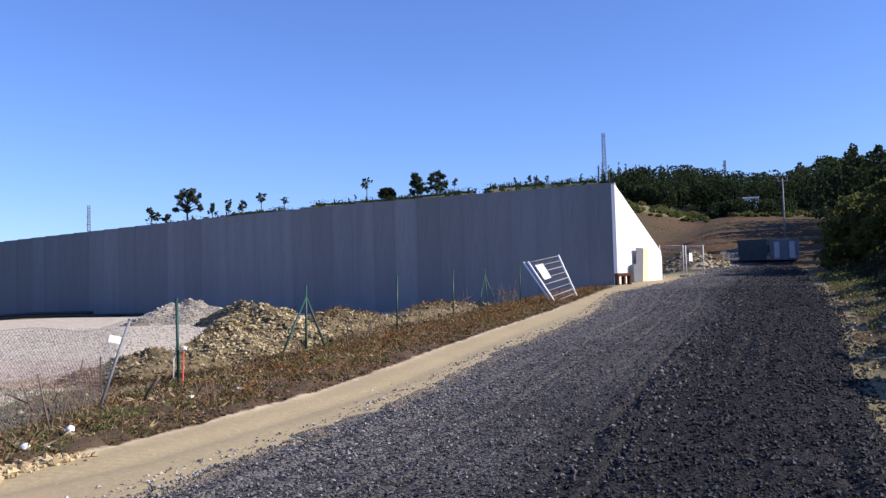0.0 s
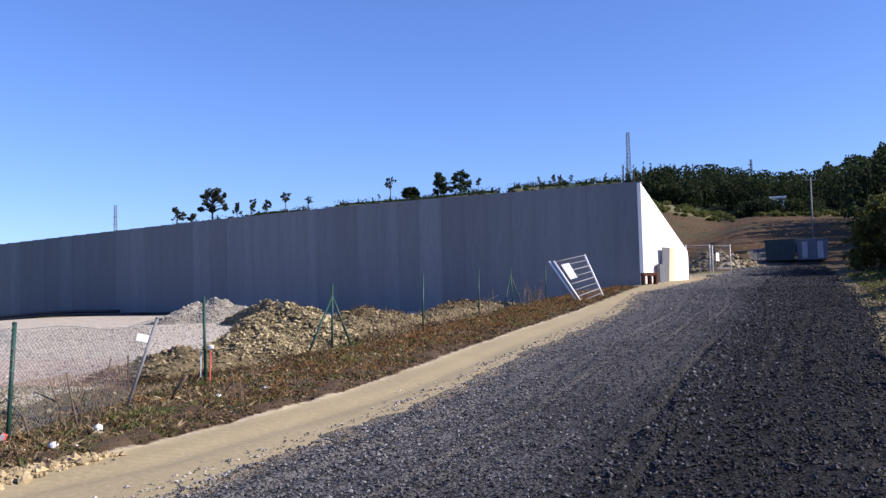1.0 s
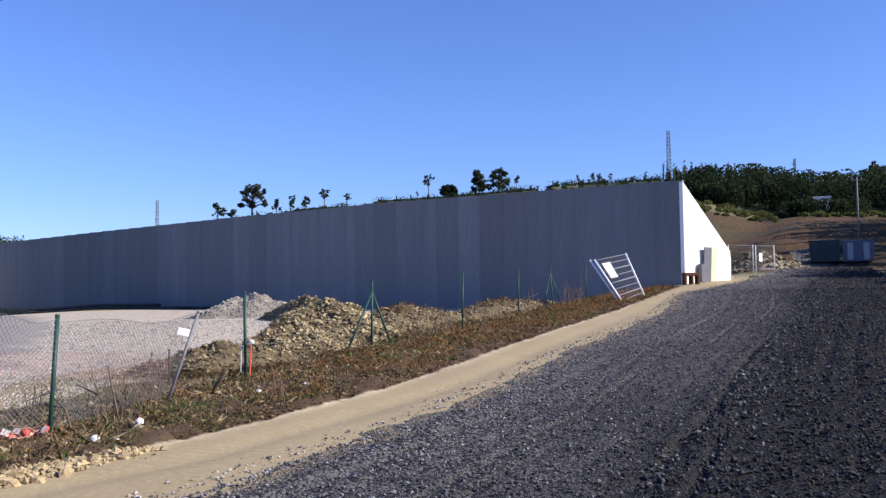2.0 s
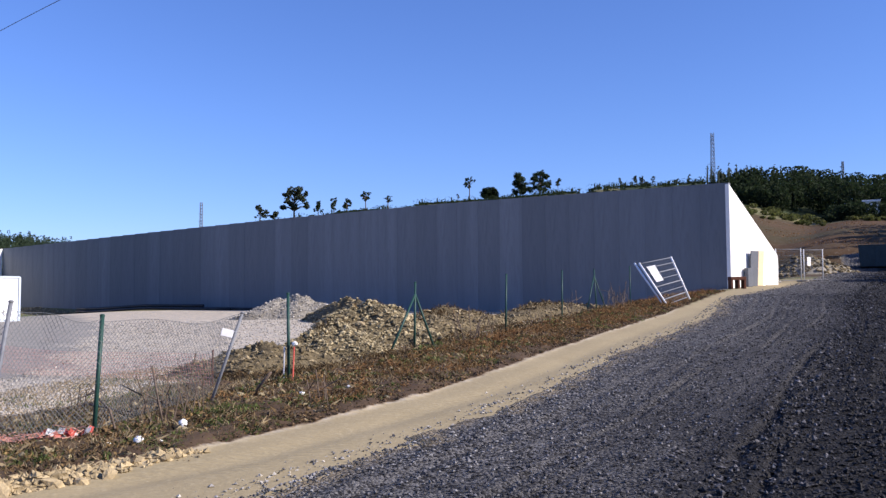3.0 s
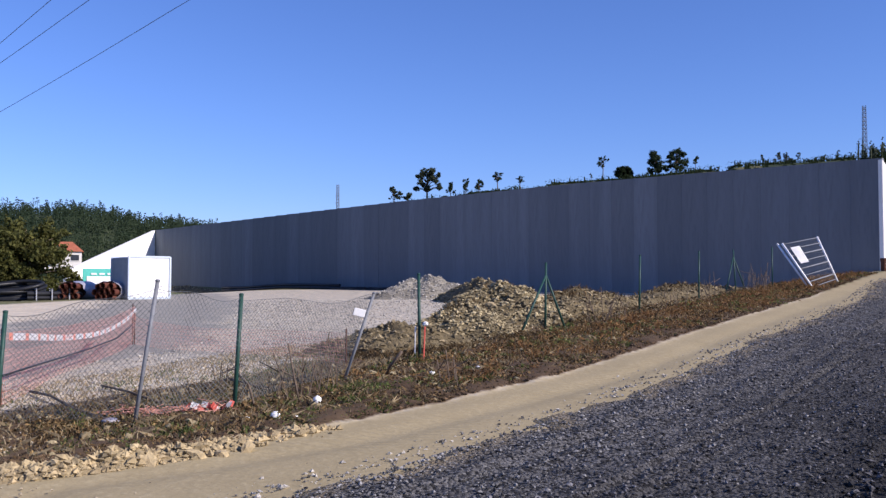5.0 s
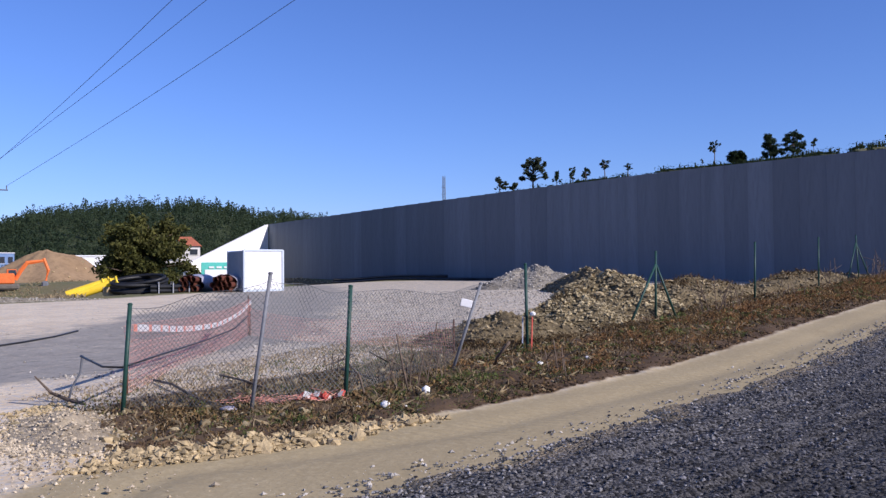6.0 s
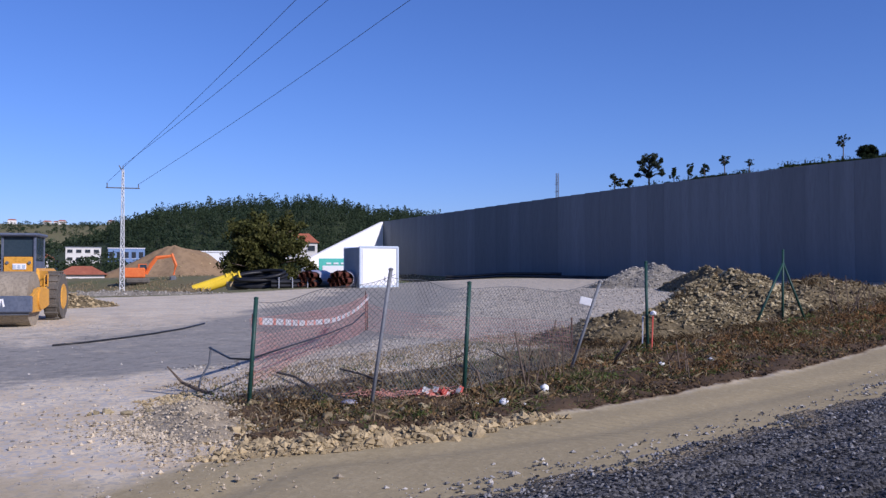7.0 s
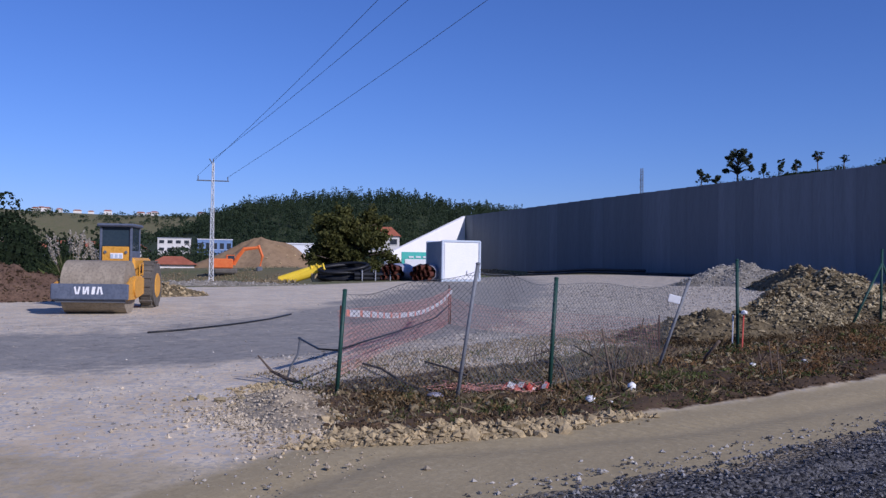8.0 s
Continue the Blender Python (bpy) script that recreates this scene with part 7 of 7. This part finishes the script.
heap("rubble_heap", -37.0, 31.0, 5.5, 0.5, 0.22, 0.75, M["gravelheap"], M["greyrock"], "low ridge of pale rubble along the yard's edge", 15, 1300, 0.05)
heap("rubble_heap", -46.6, 75.6, 4.2, 0.9, 0.45, 2.7, M["earth"], M["tanrock"], "low heap of tan earth at the foot of the wall", 16, 500, 0.07)


def pampas():
    rng = np.random.default_rng(171)
    for i, (x, y, n) in enumerate(((-32.3, 21.3, 9), (-32.0, 22.6, 8))):
        e = thing("pampas_grass", x, y, tz(x, y), 0, "pampas grass clump with pale feathery plumes", "grass clump", "pampas clumps")
        m = 320
        a = rng.random(m) * 6.283
        obj("leaf_tuft", *blades(0.25 * np.cos(a), 0.25 * np.sin(a), np.zeros(m), 1.1, rng, 0.02, 1.2), M["green"], e)
        for k in range(n):
            bm = bmesh.new()
            a = rng.random() * 6.283
            h = rng.uniform(1.7, 2.5)
            q = Vector((math.cos(a) * 1.2 * rng.random(), math.sin(a) * 1.2 * rng.random(), h))
            pathtube(bm, [(0, 0, 0), q * 0.6, q * 0.75, q * 0.9, q], [0.012, 0.01, 0.01, 0.01, 0.006], 5)
            stem = part("stem", bm, M["straw"], e, smooth=True)
            f = np.sort(rng.random(90))
            c = np.outer(0.68 + 0.36 * f, np.array(q)) + rng.normal(0, 1, (90, 3)) * (0.05 * np.sin(math.pi * np.clip(f, 0.05, 0.97)) + 0.012)[:, None]
            obj("plume", *leaves(c, 0.055, rng, 0.3), M["pampas"], stem)


pampas()


def power_pole():
    x, y = -57.2, 49.5
    e = thing("power_pole", x, y, tz(x, y), 49, "pale steel lattice power pole with one crossarm", "power pole")
    H = 10.2
    P, Q = [], []
    n = 22
    for i in range(n):
        z0, z1 = H * i / n, H * (i + 1) / n
        a, b = 0.36 - 0.22 * i / n, 0.36 - 0.22 * (i + 1) / n
        c0 = [(sx * a / 2, sy * a / 2, z0) for sx, sy in ((-1, -1), (1, -1), (1, 1), (-1, 1))]
        c1 = [(sx * b / 2, sy * b / 2, z1) for sx, sy in ((-1, -1), (1, -1), (1, 1), (-1, 1))]
        for k in range(4):
            P += [c0[k], c0[k] if i % 2 else c0[(k + 1) % 4], c0[(k + 1) % 4]]
            Q += [c1[k], c1[(k + 1) % 4] if i % 2 else c1[k], c0[k]]
    obj("lattice", *prisms(P, Q, 0.03, 4), M["lattice"], e)
    bm = bmesh.new()
    box(bm, 0, 0, 8.75, 2.5, 0.09, 0.09, 0.02)
    part("crossarm", bm, M["darksteel"], e)
    for sx in (-1.15, 1.15, 0.0):
        bm = bmesh.new()
        zz = 8.8 if sx else H
        tube(bm, (sx, 0, zz), (sx, 0, zz + 0.3), 0.045, n=6)
        part("insulator", bm, M["darksteel"], e)
    bm = bmesh.new()
    pathtube(bm, [(0, 0, 9.4), (0, 0, 10.0), (-0.3, 0, 10.5)], 0.05, 6)
    part("bracket", bm, M["darksteel"], e)
    # three conductors, rising over the yard towards the camera's side
    ends = [(-25.6, 31.64, 13.4), (-24.55, 32.47, 13.44), (-21.68, 34.47, 13.48)]
    starts = [(-58.0, 48.6, 9.1), (-57.2, 49.5, 10.5), (-56.4, 50.4, 9.1)]
    for s, t in zip(starts, ends):
        s, t = Vector(s), Vector(t)
        s.z += tz(x, y)
        bm = bmesh.new()
        pts = []
        for k in range(40):
            f = 2.1 * k / 39
            p = s.lerp(t, f)
            p.z -= 0.9 * math.sin(math.pi * min(1, f / 2.1)) - 0.9 * math.sin(math.pi * 1 / 2.1) * 1.0 * min(f, 1)
            pts.append(p)
        pathtube(bm, pts, 0.013, 5)
        o = part("power_line", bm, M["cable"], None)
        tagged(o, "thin dark power line strung from the lattice pole", "cable", "power lines")


power_pole()

# ---- valley buildings ----


def house_gable(x, y, rz, zoff):
    """A white gabled porch on the hillside house, with its own roof and balcony."""
    e = thing("porch", x, y, tz(x, y) + zoff, rz, "white gabled porch with a dark balcony on the hill house", "porch")
    e.matrix_basis = e.matrix_basis @ pose(-1.6, -4.3, 0)
    bm = bmesh.new()
    a = [bm.verts.new(v) for v in ((-1.7, 0, 0), (1.7, 0, 0), (1.7, 0, 4.0), (0, 0, 5.4), (-1.7, 0, 4.0))]
    b = [bm.verts.new(v.co + Vector((0, 3.0, 0))) for v in a]
    bm.faces.new(a)
    bm.faces.new(b[::-1])
    for k in range(5):
        bm.faces.new((a[k], b[k], b[(k + 1) % 5], a[(k + 1) % 5]))
    part("wall", bm, M["stucco"], e)
    for sx in (-1, 1):
        bm = bmesh.new()
        box(bm, sx * 1.05, 1.3, 4.86, 2.75, 3.8, 0.22, 0.02, Matrix.Rotation(sx * math.atan2(1.4, 1.7), 4, "Y"))
        part("roof_slope", bm, M["rooftile"], e)
    bm = bmesh.new()
    box(bm, 0, -0.05, 3.2, 1.8, 0.12, 1.1)
    part("window", bm, M["window"], e)
    bm = bmesh.new()
    box(bm, 0, -0.5, 2.2, 3.4, 0.9, 0.18, 0.02)
    part("balcony", bm, M["rooftile"], e)


shed("hill_house", -158.0, 195.2, 38, 9.6, 7.5, 3.4, 2.6, M["stucco"], M["rooftile"], "white house with a red tiled roof in trees", 3, zoff=5.9, floors=1)
house_gable(-158.0, 195.2, 38, 5.9)
shed("white_shed", -154.0, 158.0, 43, 12.0, 8.0, 3.0, 0.6, M["whitepaint"], M["whitepaint"], "long low white shed behind the spoil heap", 0, True, zoff=3.2)
shed("factory", -330.0, 261.5, 50, 14.0, 10.0, 6.6, 1.0, M["stucco"], M["galv"], "white factory block with rows of windows", 4, True, zoff=5.0, floors=2)
shed("factory", -318.5, 274.5, 50, 15.0, 10.0, 6.2, 1.0, M["bluewall"], M["whitepaint"], "blue clad factory hall with a white roof", 5, True, zoff=5.0)
shed("bungalow", -117.4, 93.2, 52, 6.4, 6.0, 2.2, 1.3, M["stucco"], M["rooftile"], "low white bungalow with a red tiled roof", 4, zoff=-1.5)
shed("brick_block", -140.5, 77.5, 60, 9.0, 7.0, 4.0, 0.6, M["brickwall"], M["greyrock"], "pink brick building half hidden by shrubs", 3, True, zoff=1.0)
rng_t = np.random.default_rng(181)
for i in range(16):
    yw = radians(rng_t.uniform(50.5, 63))
    dd = rng_t.uniform(300, 520)
    shed("valley_house", -math.sin(yw) * dd, math.cos(yw) * dd, math.degrees(yw) + rng_t.uniform(-25, 25), rng_t.uniform(8, 13), 8, rng_t.uniform(4, 6), 2.2, M["stucco"], M["rooftile"] if i % 3 else M["greyrock"], "pale plastered valley house with a tiled roof" if i % 3 else "pale plastered valley house with a grey roof", 3, zoff=0.5, category="house", floors=2)
for i in range(12):
    yw = radians(rng_t.uniform(48, 61))
    dd = rng_t.uniform(1600, 1690)
    shed("hilltop_house", -math.sin(yw) * dd, math.cos(yw) * dd, math.degrees(yw), rng_t.uniform(8, 16), 8, rng_t.uniform(4, 6), 2, M["stucco"], M["rooftile"], "small white house on the far hillside", 0, category="house")
